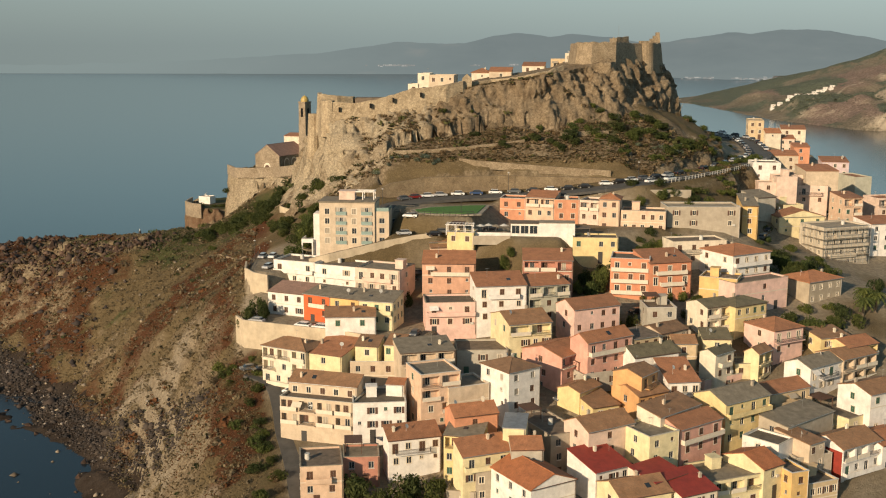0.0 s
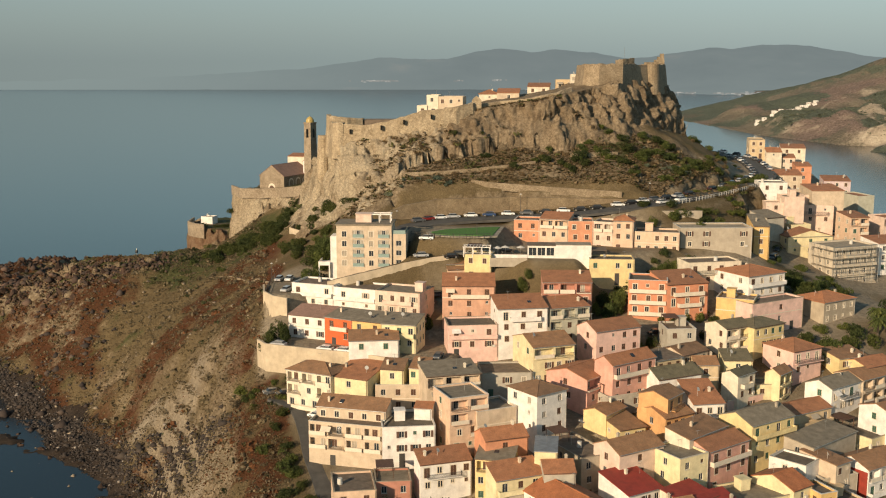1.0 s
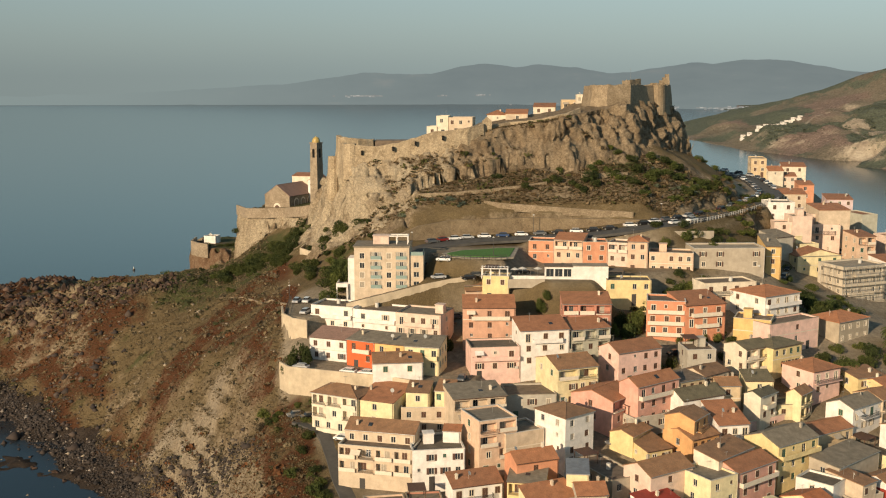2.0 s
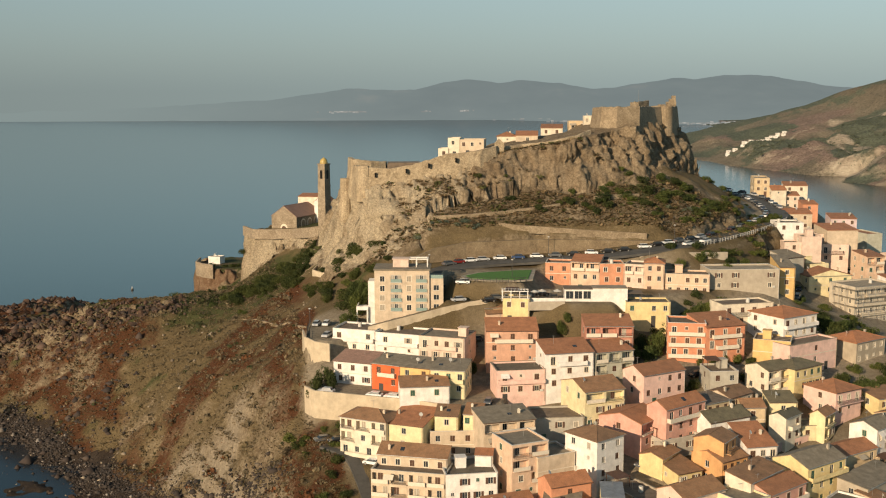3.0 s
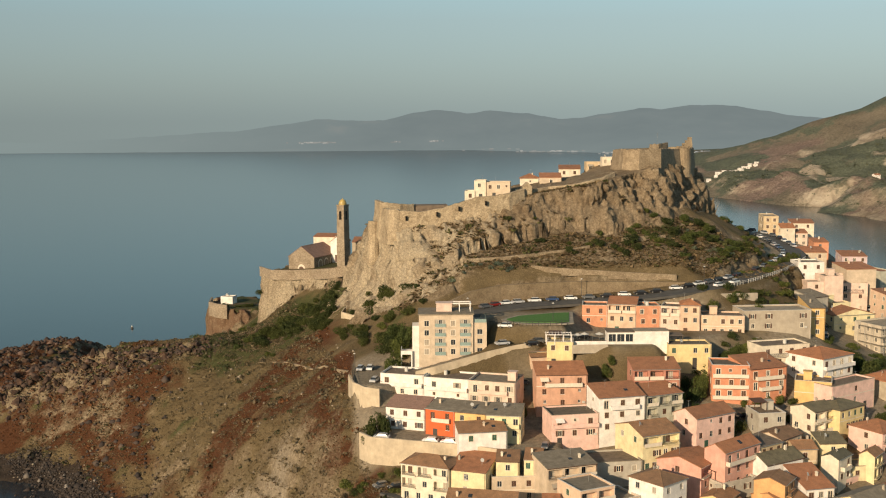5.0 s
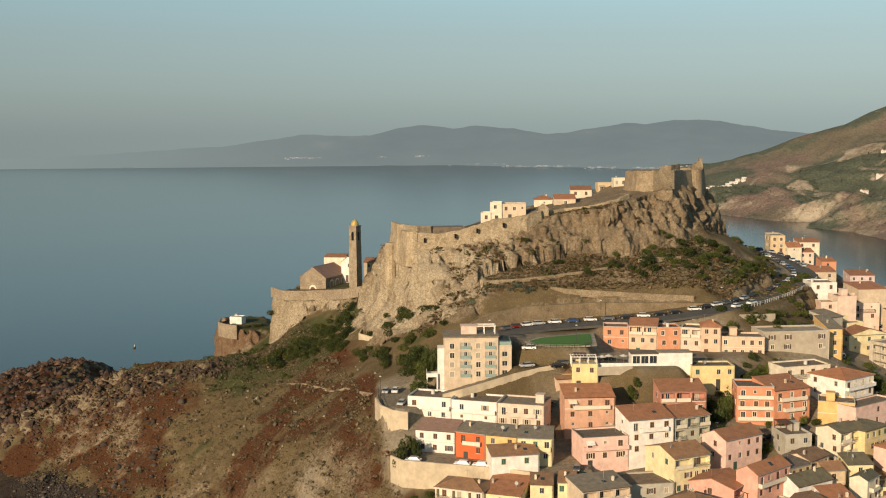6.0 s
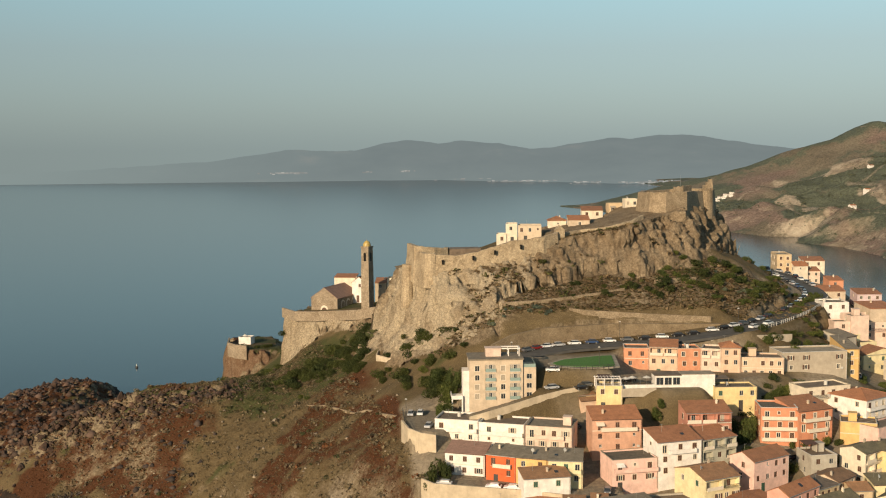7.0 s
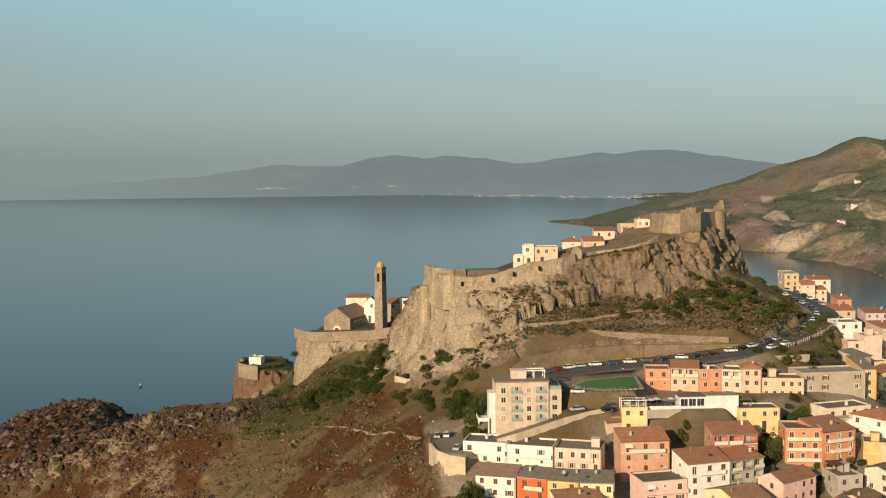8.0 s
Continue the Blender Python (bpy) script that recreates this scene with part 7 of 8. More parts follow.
# ---- white houses on the hill across the bay ----
for i in range(22):
    x = 556 + 6.0 * i + 3 * math.sin(i * 3.3)
    y = 1840 + 3.5 * i + 9 * math.sin(i * 2.1)
    if i in (3, 4, 8, 13):
        continue
    z = float(bay(np.array([x]), np.array([y]))[0][0])
    house(x, y, z + 3.0 + 0.6 * (i % 3), 6.0, 7.0, 10 * math.sin(i), 4.0 + (i % 3), WHITE, TILE if i % 3 else CONCRETEROOF, "flat", cols=(2, 0, 0), floors=1)
for x, y in ((678, 1450), (800, 1640), (910, 1700), (880, 1780), (690, 1560), (850, 1500)):
    house(x, y, float(bay(np.array([float(x)]), np.array([float(y)]))[0][0]) + 4.0, 9.0, 7.0, 8, 5.0, WHITE, TILE, "gable", rise=1.5, cols=(2, 0, 0), floors=1)


# ---- scaffolding on the unfinished block ----
def scaffold(m, w, d, h):
    root = thing("scaffolding", m, "grey steel scaffolding round an unfinished building", "scaffolding")
    plank = mottled("scaffold_board", (0.30, 0.25, 0.18), 0.2, 1.5)
    nx, nz = 7, 5
    for i in range(nx + 1):
        for dy in (-0.3, -1.3):
            bm = bmesh.new()
            tube(bm, (i * w / nx, dy, -3), (i * w / nx, dy, h), 0.06, n=5)
            part("standard", bm, STEEL, root)
    for i in range(1, 4):
        for dx in (-0.3, -1.3):
            bm = bmesh.new()
            tube(bm, (dx, i * d / 4, -3), (dx, i * d / 4, h), 0.06, n=5)
            part("standard", bm, STEEL, root)
    for k in range(nz):
        z = h - 1.0 - k * 2.6
        for dy in (-0.3, -1.3):
            bm = bmesh.new()
            tube(bm, (0, dy, z + 1.0), (w, dy, z + 1.0), 0.05, n=4)
            part("ledger", bm, STEEL, root)
        bm = bmesh.new()
        box(bm, -1.3, -1.3, z - 0.05, w, -0.35, z)
        box(bm, -1.3, -0.34, z - 0.05, -0.35, d * 0.75, z)
        part("deck", bm, plank, root)


scaffold(pose(121.1, 320.8, 48.6, 0, 0, 20) @ pose(-8.2, 0, 0), 16.4, 11, 13.2)


# ---- cars ----
def car(colour_name, colour, label):
    root = thing("car", pose(0, 0, -50), label, "car", "parked cars")
    m, nt, b = material("car_paint_" + colour_name, 0.3)
    b.inputs["Base Color"].default_value = (*colour, 1)
    b.inputs["Coat Weight"].default_value = 0.6
    side = [(-2.05, 0.35), (-2.1, 0.62), (-1.95, 0.86), (-1.1, 0.95), (1.6, 0.98), (2.0, 0.9), (2.08, 0.6), (2.0, 0.32)]
    bm = bmesh.new()

    def loft(profile, y0, y1, inset=0.0):
        a = [bm.verts.new((x, y0, z)) for x, z in profile]
        c = [bm.verts.new((x, y1, z)) for x, z in profile]
        bm.faces.new(a[::-1])
        bm.faces.new(c)
        n = len(profile)
        for i in range(n):
            bm.faces.new((a[i], a[(i + 1) % n], c[(i + 1) % n], c[i]))

    loft(side, -0.86, 0.86)
    loft([(-0.85, 1.42), (1.05, 1.42), (1.35, 1.36), (1.3, 1.40), (1.0, 1.47), (-0.7, 1.47)], -0.62, 0.62)
    bmesh.ops.recalc_face_normals(bm, faces=bm.faces)
    body = part("body", bm, m, root)
    bm = bmesh.new()
    lo = [(-1.25, -0.78, 0.94), (1.65, -0.78, 0.97), (1.65, 0.78, 0.97), (-1.25, 0.78, 0.94)]
    hi = [(-0.72, -0.64, 1.43), (1.1, -0.64, 1.43), (1.1, 0.64, 1.43), (-0.72, 0.64, 1.43)]
    a, c = [bm.verts.new(p) for p in lo], [bm.verts.new(p) for p in hi]
    for i in range(4):
        bm.faces.new((a[i], a[(i + 1) % 4], c[(i + 1) % 4], c[i]))
    part("glasshouse", bm, GLASS, root, "dark car windows")
    for x in (-1.3, 1.3):
        for y in (-0.82, 0.82):
            bm = bmesh.new()
            tube(bm, (x, y - 0.1, 0.32), (x, y + 0.1, 0.32), 0.32, n=12)
            wheel = part("wheel", bm, IRON, root, "black tyre")
            bm = bmesh.new()
            s = 1 if y > 0 else -1
            tube(bm, (x, y + s * 0.1, 0.32), (x, y + s * 0.115, 0.32), 0.19, n=10)
            part("rim", bm, STEEL, wheel)
    for x, mt, nm in ((-2.09, FRAME, "headlight"), (2.06, CRIMSON, "tail_light")):
        for y in (-0.6, 0.6):
            bm = bmesh.new()
            box(bm, x - 0.03, y - 0.16, 0.64, x + 0.03, y + 0.16, 0.78)
            part(nm, bm, mt, root)
    return root


CARS = [car("silver", (0.42, 0.42, 0.42), "parked silver hatchback car"), car("white", (0.72, 0.72, 0.70), "parked white hatchback car"), car("black", (0.012, 0.012, 0.014), "parked black hatchback car"),
        car("grey", (0.11, 0.115, 0.12), "parked dark grey hatchback car"), car("red", (0.22, 0.015, 0.012), "parked dark red hatchback car"), car("blue", (0.03, 0.06, 0.14), "parked dark blue hatchback car")]
PLACED = set()


def park(kind, x, y, z, heading):
    """Sets a car of one colour down; the first of a colour is the one that was built."""
    ob = CARS[kind]
    m = pose(x, y, z, 0, 0, heading)
    if kind in PLACED:
        copy_thing(ob, m)
    else:
        ob.matrix_world = m
        PLACED.add(kind)


def park_along(t0, t1, n, offset, order):
    """Cars nose to tail beside the road, between two shares of its length."""
    for i in range(n):
        f = (t0 + (t1 - t0) * (i + 0.5) / n) * (len(ROAD_FINE) - 1)
        k = int(f)
        a, b2 = ROAD_FINE[k], ROAD_FINE[min(k + 1, len(ROAD_FINE) - 1)]
        c = a.lerp(b2, f - k)
        dirn = (b2 - a).normalized()
        nrm = Vector((-dirn.y, dirn.x, 0))
        q = c + nrm * offset
        park(order[i % len(order)], q.x, q.y, q.z + 0.16, math.degrees(math.atan2(dirn.y, dirn.x)) + 180 * (i % 3 == 0))


park_along(0.17, 0.44, 12, 3.5, (3, 4, 1, 0, 1, 5, 1, 3, 2, 1, 2, 2))
park_along(0.45, 0.60, 7, 3.5, (1, 2, 1, 3, 2, 0, 2))
park_along(0.62, 0.98, 17, 3.5, (2, 3, 2, 0, 2, 1, 3, 2, 5, 0, 2, 3, 1, 2, 3, 0, 2))
park_along(0.50, 0.56, 2, -2.6, (1, 1))
park_along(0.80, 0.97, 8, -3.4, (0, 3, 1, 2, 3, 0, 2, 1))
for kind, x, y, z, hd in ((0, -10.8, 293.2, 0, 12), (3, -0.6, 293.8, 0, 12), (2, -2.6, 291.2, 0, 12), (1, -9.2, 299.0, 0, -10), (3, -14.6, 306.0, 0, 60), (3, -6.8, 282.2, 0, 8), (2, -8.6, 279.6, 0, 5), 
                          (0, -51.0, 300.5, 0, 80), (1, -48.2, 300.8, 0, 80), (0, -47.2, 286.0, 0, 70), (0, -46.0, 259.4, 0, -20), (1, -34.0, 254.8, 0, -22), (1, -29.6, 253.2, 0, -22),
                          (3, -46.5, 249.0, 0, 20), (2, -43.0, 246.5, 0, 25), (1, -34.5, 236.5, 0, -24), (3, -6.6, 247.5, 0, 75), (2, 13.0, 296.5, 0, 10),
                          (2, 88.0, 298.0, 0, 60), (3, 94.5, 316.0, 0, 62), (0, 97.5, 323.0, 0, 62), (2, 100.5, 330.0, 0, 62), (3, 26.0, 226.0, 0, 40), (2, 48.5, 263.5, 0, 20)):
    park(kind, x, y, ground_height(x, y) + 0.02, hd)
for i in range(8):
    park((2, 3, 0, 2, 1, 5, 2, 3)[i], 139.0 + i * 1.6, 342 + i * 6.2, ground_height(139.0 + i * 1.6, 342 + i * 6.2), 74)
for i in range(4):
    park((1, 0, 3, 2)[i], 129 + i * 1.0, 352 + i * 9.0, ground_height(129 + i, 352 + i * 9.0), 80)


# ---- street furniture, walls, fences ----
def lamp_post(x, y, z, h=5.5):
    root = thing("street_lamp", pose(x, y, z), "tall thin grey steel street lamp", "street lamp", "street lamps")
    bm = bmesh.new()
    tube(bm, (0, 0, -0.3), (0, 0, h), 0.09, 0.06, 8)
    part("pole", bm, IRON, root)
    bm = bmesh.new()
    tube(bm, (0, 0, h), (0, 0, h + 0.12), 0.12, 0.4, 10)
    tube(bm, (0, 0, h + 0.12), (0, 0, h + 0.35), 0.4, 0.15, 10)
    part("lantern", bm, FRAME, root)


for x, y in ((-52.6, 297), (-18, 318), (20, 331), (5, 300), (60, 331)):
    lamp_post(x, y, ground_height(x, y))


def fence(line, h, label, mat, step=1.6, panel=False):
    root = thing("fence", pose(*line[0]), label, "fence")
    o = Vector(line[0])
    for a, b2 in zip(line, line[1:]):
        a, b2 = Vector(a) - o, Vector(b2) - o
        n = max(1, int((b2 - a).length / step))
        for i in range(n + 1):
            c = a.lerp(b2, i / n)
            bm = bmesh.new()
            box(bm, c.x - 0.07, c.y - 0.07, c.z - 0.3, c.x + 0.07, c.y + 0.07, c.z + h)
            part("post", bm, mat, root)
        for zz in ((0.45, h - 0.1) if not panel else (0.3, 0.6, h - 0.1)):
            bm = bmesh.new()
            tube(bm, a + Vector((0, 0, zz)), b2 + Vector((0, 0, zz)), 0.06, n=4)
            part("rail", bm, mat, root)


def drape(line, lift=0.0):
    return [(x, y, ground_height(x, y) + lift) for x, y in line]


outer = [ROAD_FINE[i] for i in range(int(len(ROAD_FINE) * 0.52), int(len(ROAD_FINE) * 0.78), 3)]
edge = []
for a, b2 in zip(outer, outer[1:]):
    dirn = (b2 - a).normalized()
    edge.append((a.x + dirn.y * 4.9, a.y - dirn.x * 4.9, a.z + 0.1))
fence(edge, 1.05, "white concrete balustrade along the curving road", FRAME, 1.5)
fence([(-13.6, 300.6, 68.6), (-7, 297, 68.6), (1.8, 295.2, 68.6), (8.5, 296.6, 68.6)], 1.1, "grey iron railing at the edge of the road", IRON, 1.6)
fence(drape([(-52.6, 283.6), (-53.2, 296), (-53, 305)], 0.1), 1.1, "grey iron railing along the parking edge", IRON, 1.8)
PALEWALL = mottled("pale_wall", (0.50, 0.41, 0.29), 0.2, 0.4, 0.9, 0.15)
wall_run("retaining_wall", [(-51.5, 262, 48.6), (-48.8, 257.5, 48.6), (-38, 253.5, 48.5), (-27, 249.5, 48.4), (-14, 243, 48.3)], 7, 0.5, PALEWALL, "long cream rendered retaining wall below parked cars")
wall_run("retaining_wall", [(-54.2, 292, 56.4), (-53, 284, 56.2), (-50, 280, 55.8), (-46, 277.8, 55.6)], 7, 0.5, PALEWALL, "cream rendered retaining wall at the end of the parking")
wall_run("ramp_wall", [(-36, 284.4, 58.6), (-30.5, 284.2, 60.0), (-23.5, 286.2, 61.3), (-15.3, 288.6, 62.9), (-7.6, 290.2, 64.1), (-3, 290.8, 64.6)], 2.2, 0.3, PALEWALL, "pale parapet wall along the ramp to the apartments", "parapet wall")
wall_run("garden_wall", [(8, 286.2, 64.6), (18, 286.0, 64.6)], 2.4, 0.35, CONCRETE, "low concrete wall above the grassy embankment", "garden wall")
wall_run("garden_wall", [(-34, 226, 33.8), (-18, 219, 35.2)], 3, 0.3, PALEWALL, "low cream garden wall beside the street", "garden wall")
wall_run("curved_parapet", [(-52, 385, 60.6), (-56, 380, 60.2), (-57, 374, 59.8), (-53, 367, 59.8), (-46, 359, 61.6), (-40, 352.5, 63.5)], 3.2, 0.4, PALEWALL, "curved stone parapet of the path below the cliff", "parapet wall")
wall_run("path_edge", [(x, y, ground_height(x, y) + 0.3) for x, y in ((-54.6, 311), (-58, 322), (-62, 333), (-66, 343), (-71, 354), (-76, 364), (-81, 373), (-87, 382))], 1.6, 0.6, CASTLE_STONE, "low stone edge of the cliff path", "parapet wall")
wall_run("terrace_wall", [(5, 338.6, 80.2), (10, 337.2, 79.6), (20, 336.6, 78.9), (31, 335.6, 78.1), (42, 335.1, 77.4), (52, 334.4, 76.8)], 2.4, 0.5, CASTLE_STONE, "low dry-stone terrace wall on the hillside")
wall_run("terrace_wall", [(46, 318.5, 72.2), (62, 319.5, 72.8), (74, 321, 72.6)], 2.5, 0.5, CONCRETE, "low concrete terrace wall beside a kitchen garden")

m, nt, b = material("lawn_grass", 0.9)
p = place_coords(nt)
nt.links.new(ramp(nt, noise_node(nt, 2.0, 5, 0.7, p).outputs[0], [(0.3, (0.04, 0.115, 0.018)), (0.7, (0.075, 0.19, 0.03))]), b.inputs["Base Color"])
relief(nt, b, noise_node(nt, 14.0, 3, 0.7, p).outputs[0], 0.8, 0.08)
LAWN = m
bm = bmesh.new()
slab(bm, [(-8.0, 304.6, 68.95), (-7.0, 300.8, 68.95), (-2.0, 298.6, 68.95), (7.0, 297.6, 68.95), (9.4, 298.6, 68.95), (12.4, 313.4, 68.95), (8, 313.2, 68.95), (-3.5, 309.4, 68.95)], 0.5)
tagged(part("lawn", bm, LAWN), "small bright green lawn inside the road bend", "lawn", kind="structure")
bm = bmesh.new()
slab(bm, [(-9.4, 305.0, 68.8), (-8.2, 299.8, 68.8), (-2.2, 297.4, 68.8), (7.2, 296.4, 68.8), (10.6, 297.6, 68.8), (13.8, 314.8, 68.8), (7.6, 314.4, 68.8), (-4.2, 310.6, 68.8)], 0.45)
tagged(part("pavement", bm, PAVING), "pale paved border round the lawn", "pavement", kind="structure")


# ---- boulders ----
STONE = masonry("boulder_rock", (0.036, 0.021, 0.014), (0.10, 0.056, 0.035), 0.9)
BOULDER_MESH = []
for s in range(9):
    rng = random.Random(100 + s)
    bm = bmesh.new()
    bmesh.ops.create_icosphere(bm, subdivisions=3, radius=1.15)
    for k in range(11):
        n = Vector((rng.gauss(0, 1), rng.gauss(0, 1), rng.gauss(0, 1))).normalized()
        cut = rng.uniform(0.34, 0.72)
        for v in bm.verts:
            over = v.co.dot(n) - cut
            if over > 0:
                v.co -= n * over
    for v in bm.verts:
        v.co.x *= 1.35
        v.co.y *= 1.2
        v.co.z *= 1.25
    me = bpy.data.meshes.new("boulder")
    bm.to_mesh(me)
    bm.free()
    me.materials.append(STONE)
    BOULDER_MESH.append(me)


def boulder(x, y, size, sink=0.3):
    ob = new("boulder", BOULDER_MESH[rnd.randrange(9)])
    ob.matrix_world = pose(x, y, ground_height(x, y) + size * (0.5 - sink), rnd.uniform(-20, 20), rnd.uniform(-20, 20), rnd.uniform(0, 360)) @ Matrix.Diagonal((size * rnd.uniform(0.8, 1.3), size, size * rnd.uniform(0.7, 1.2), 1))
    return tagged(ob, "weathered reddish-brown boulder on the dry ridge", "boulder", "ridge boulders")


for i in range(185):
    t = rnd.random()
    x = -112 - 100 * t + rnd.uniform(-6, 6)
    y = 408 + 26 * t + rnd.gauss(0, 4 + 7 * t)
    boulder(x, y, abs(rnd.gauss(0, 0.6)) + 0.4)
for i in range(75):
    boulder(rnd.uniform(-230, -160), rnd.uniform(440, 590), abs(rnd.gauss(0, 0.9)) + 0.6)
for i in range(26):
    t = rnd.random()
    boulder(-188 + 100 * t + rnd.gauss(0, 4), 390 - 132 * t + rnd.gauss(0, 3), abs(rnd.gauss(0, 0.5)) + 0.35)

# shore stones too many to count, in the water's edge and on the beach
def stones(name, n, sampler, size, mat, label):
    rng = np.random.RandomState(5)
    base = np.array([(1, 0, 0), (-1, 0, 0), (0, 1, 0), (0, -1, 0), (0, 0, 1), (0, 0, -1)], float)
    tri = np.array([(4, 0, 2), (4, 2, 1), (4, 1, 3), (4, 3, 0), (5, 2, 0), (5, 1, 2), (5, 3, 1), (5, 0, 3)])
    x, y = sampler(rng, n)
    z = lay(x, y)
    s = size * (0.35 + rng.exponential(0.6, n))
    V = base[None] * (0.6 + 0.8 * rng.rand(n, 6, 1)) * s[:, None, None] * np.array([1, 1, 0.7])
    a = rng.rand(n) * 6.28
    ca, sa = np.cos(a)[:, None], np.sin(a)[:, None]
    X = V[..., 0] * ca - V[..., 1] * sa + x[:, None]
    Y = V[..., 0] * sa + V[..., 1] * ca + y[:, None]
    Z = V[..., 2] + np.maximum(z, -0.4)[:, None] + s[:, None] * 0.15
    co = np.stack([X, Y, Z], -1).reshape(-1, 3)
    f = (tri[None] + (np.arange(n) * 6)[:, None, None]).reshape(-1, 3)
    me = bpy.data.meshes.new(name)
    me.vertices.add(len(co))
    me.vertices.foreach_set("co", co.ravel())
    me.loops.add(f.size)
    me.loops.foreach_set("vertex_index", f.ravel().astype(np.int32))
    me.polygons.add(len(f))
    me.polygons.foreach_set("loop_start", np.arange(0, f.size, 3, dtype=np.int32))
    me.update(calc_edges=True)
    me.materials.append(mat)
    return tagged(new(name, me), label, "stones", kind="stuff")


def pebbly(name, stops):
    m, nt, b = material(name, 0.9)
    g = nt.nodes.new("ShaderNodeNewGeometry")
    nt.links.new(ramp(nt, g.outputs["Random Per Island"], stops), b.inputs["Base Color"])
    return m


def on_beach(rng, n):
    t = rng.rand(n)
    across = rng.rand(n) ** 0.8
    return -186 + 116 * t + across * 16 + rng.randn(n), 396 - 146 * t - across * 2 + 3 * rng.randn(n)


stones("shore_stones", 15000, on_beach, 0.27, pebbly("shore_stone", [(0.0, (0.014, 0.010, 0.008)), (0.6, (0.038, 0.027, 0.02)), (0.96, (0.065, 0.048, 0.036)), (1.0, (0.28, 0.24, 0.2))]), "dark shore stones along the water's edge")
stones("shore_boulders", 420, lambda r, n: (-190 + 70 * r.rand(n) ** 0.7 + 3 * r.randn(n), 396 - 62 * r.rand(n) + 5 * r.randn(n)), 0.75, pebbly("shore_boulder", [(0.0, (0.02, 0.014, 0.011)), (0.8, (0.05, 0.034, 0.026)), (1.0, (0.10, 0.07, 0.05))]), "dark boulders heaped along the water's edge")


def on_ridge(rng, n):
    t = rng.rand(n)
    return -108 - 118 * t + 4 * rng.randn(n), 406 + 30 * t + (3 + 6 * t) * rng.randn(n)


stones("ridge_stones", 3600, on_ridge, 0.45, pebbly("ridge_stone", [(0.0, (0.03, 0.02, 0.014)), (0.85, (0.085, 0.05, 0.032)), (1.0, (0.13, 0.08, 0.055))]), "brown broken rocks heaped along the ridge")
stones("headland_rocks", 2600, lambda r, n: (-236 + 78 * r.rand(n), 436 + 150 * r.rand(n)), 0.8, pebbly("headland_rock", [(0.0, (0.024, 0.015, 0.011)), (0.8, (0.075, 0.044, 0.029)), (1.0, (0.12, 0.072, 0.05))]), "dark red-brown rocks strewn over the headland")
stones("slope_stones", 900, lambda r, n: (-175 + 125 * r.rand(n), 255 + 165 * r.rand(n)), 0.35, pebbly("slope_stone", [(0.0, (0.10, 0.075, 0.05)), (1.0, (0.30, 0.24, 0.17))]), "loose stones scattered on the dry slope")


# ---- planting ----
def leaf_material(name, lo, hi):
    m, nt, b = material(name, 0.8)
    b.inputs["Specular IOR Level"].default_value = 0.2
    g = nt.nodes.new("ShaderNodeNewGeometry")
    o = nt.nodes.new("ShaderNodeObjectInfo")
    c = ramp(nt, g.outputs["Random Per Island"], [(0.0, lo), (1.0, hi)])
    t = ramp(nt, o.outputs["Random"], [(0.0, (0.7, 0.75, 0.8)), (1.0, (1.25, 1.15, 1.0))])
    tint = blend(nt, 1.0, c, t, "MULTIPLY")
    nt.links.new(tint, b.inputs["Base Color"])
    thin, mix = nt.nodes.new("ShaderNodeBsdfTranslucent"), nt.nodes.new("ShaderNodeMixShader")
    nt.links.new(tint, thin.inputs[0])
    mix.inputs[0].default_value = 0.45
    nt.links.new(b.outputs[0], mix.inputs[1])
    nt.links.new(thin.outputs[0], mix.inputs[2])
    nt.links.new(mix.outputs[0], nt.nodes["Material Output"].inputs[0])
    return m


LEAF = leaf_material("dark_leaf", (0.038, 0.052, 0.016), (0.11, 0.128, 0.042))
LEAF2 = leaf_material("olive_leaf", (0.06, 0.08, 0.022), (0.16, 0.185, 0.055))
SCRUB = leaf_material("dry_scrub", (0.12, 0.088, 0.05), (0.26, 0.19, 0.11))
AGAVE = leaf_material("agave_leaf", (0.10, 0.13, 0.09), (0.22, 0.25, 0.18))
BARK = mottled("bark", (0.10, 0.075, 0.05), 0.3, 3.0)


def crown_mesh(name, seed, leaves, size, mat, lobes=6, flat=0.75):
    """A crown of many small leaf clumps, gathered in uneven lobes with gaps between."""
    r = random.Random(seed)
    cs = [(Vector((r.uniform(-0.6, 0.6), r.uniform(-0.6, 0.6), r.uniform(0.35, 1.0) * flat)), r.uniform(0.35, 0.6)) for _ in range(lobes)]
    bm = bmesh.new()
    for i in range(leaves):
        c, rad = cs[i % lobes]
        d = Vector((r.gauss(0, 1), r.gauss(0, 1), r.gauss(0, 1)))
        d.normalize()
        p0 = c + d * rad * (0.72 + 0.35 * r.random())
        p0.z = max(p0.z, 0.02)
        n = (d + Vector((r.gauss(0, 0.5), r.gauss(0, 0.5), r.gauss(0, 0.5)))).normalized()
        t = n.orthogonal().normalized()
        t = (Matrix.Rotation(r.uniform(0, 6.28), 3, n) @ t)
        w = n.cross(t)
        s = size * r.uniform(0.6, 1.4)
        bm.faces.new([bm.verts.new(p0 + t * s * a + w * s * 0.55 * b2 + n * s * c2) for a, b2, c2 in ((-1, 0, 0), (0, -1, 0.25), (1, 0, 0), (0, 1, 0.25))])
    me = bpy.data.meshes.new(name)
    bm.to_mesh(me)
    bm.free()
    me.materials.append(mat)
    return me


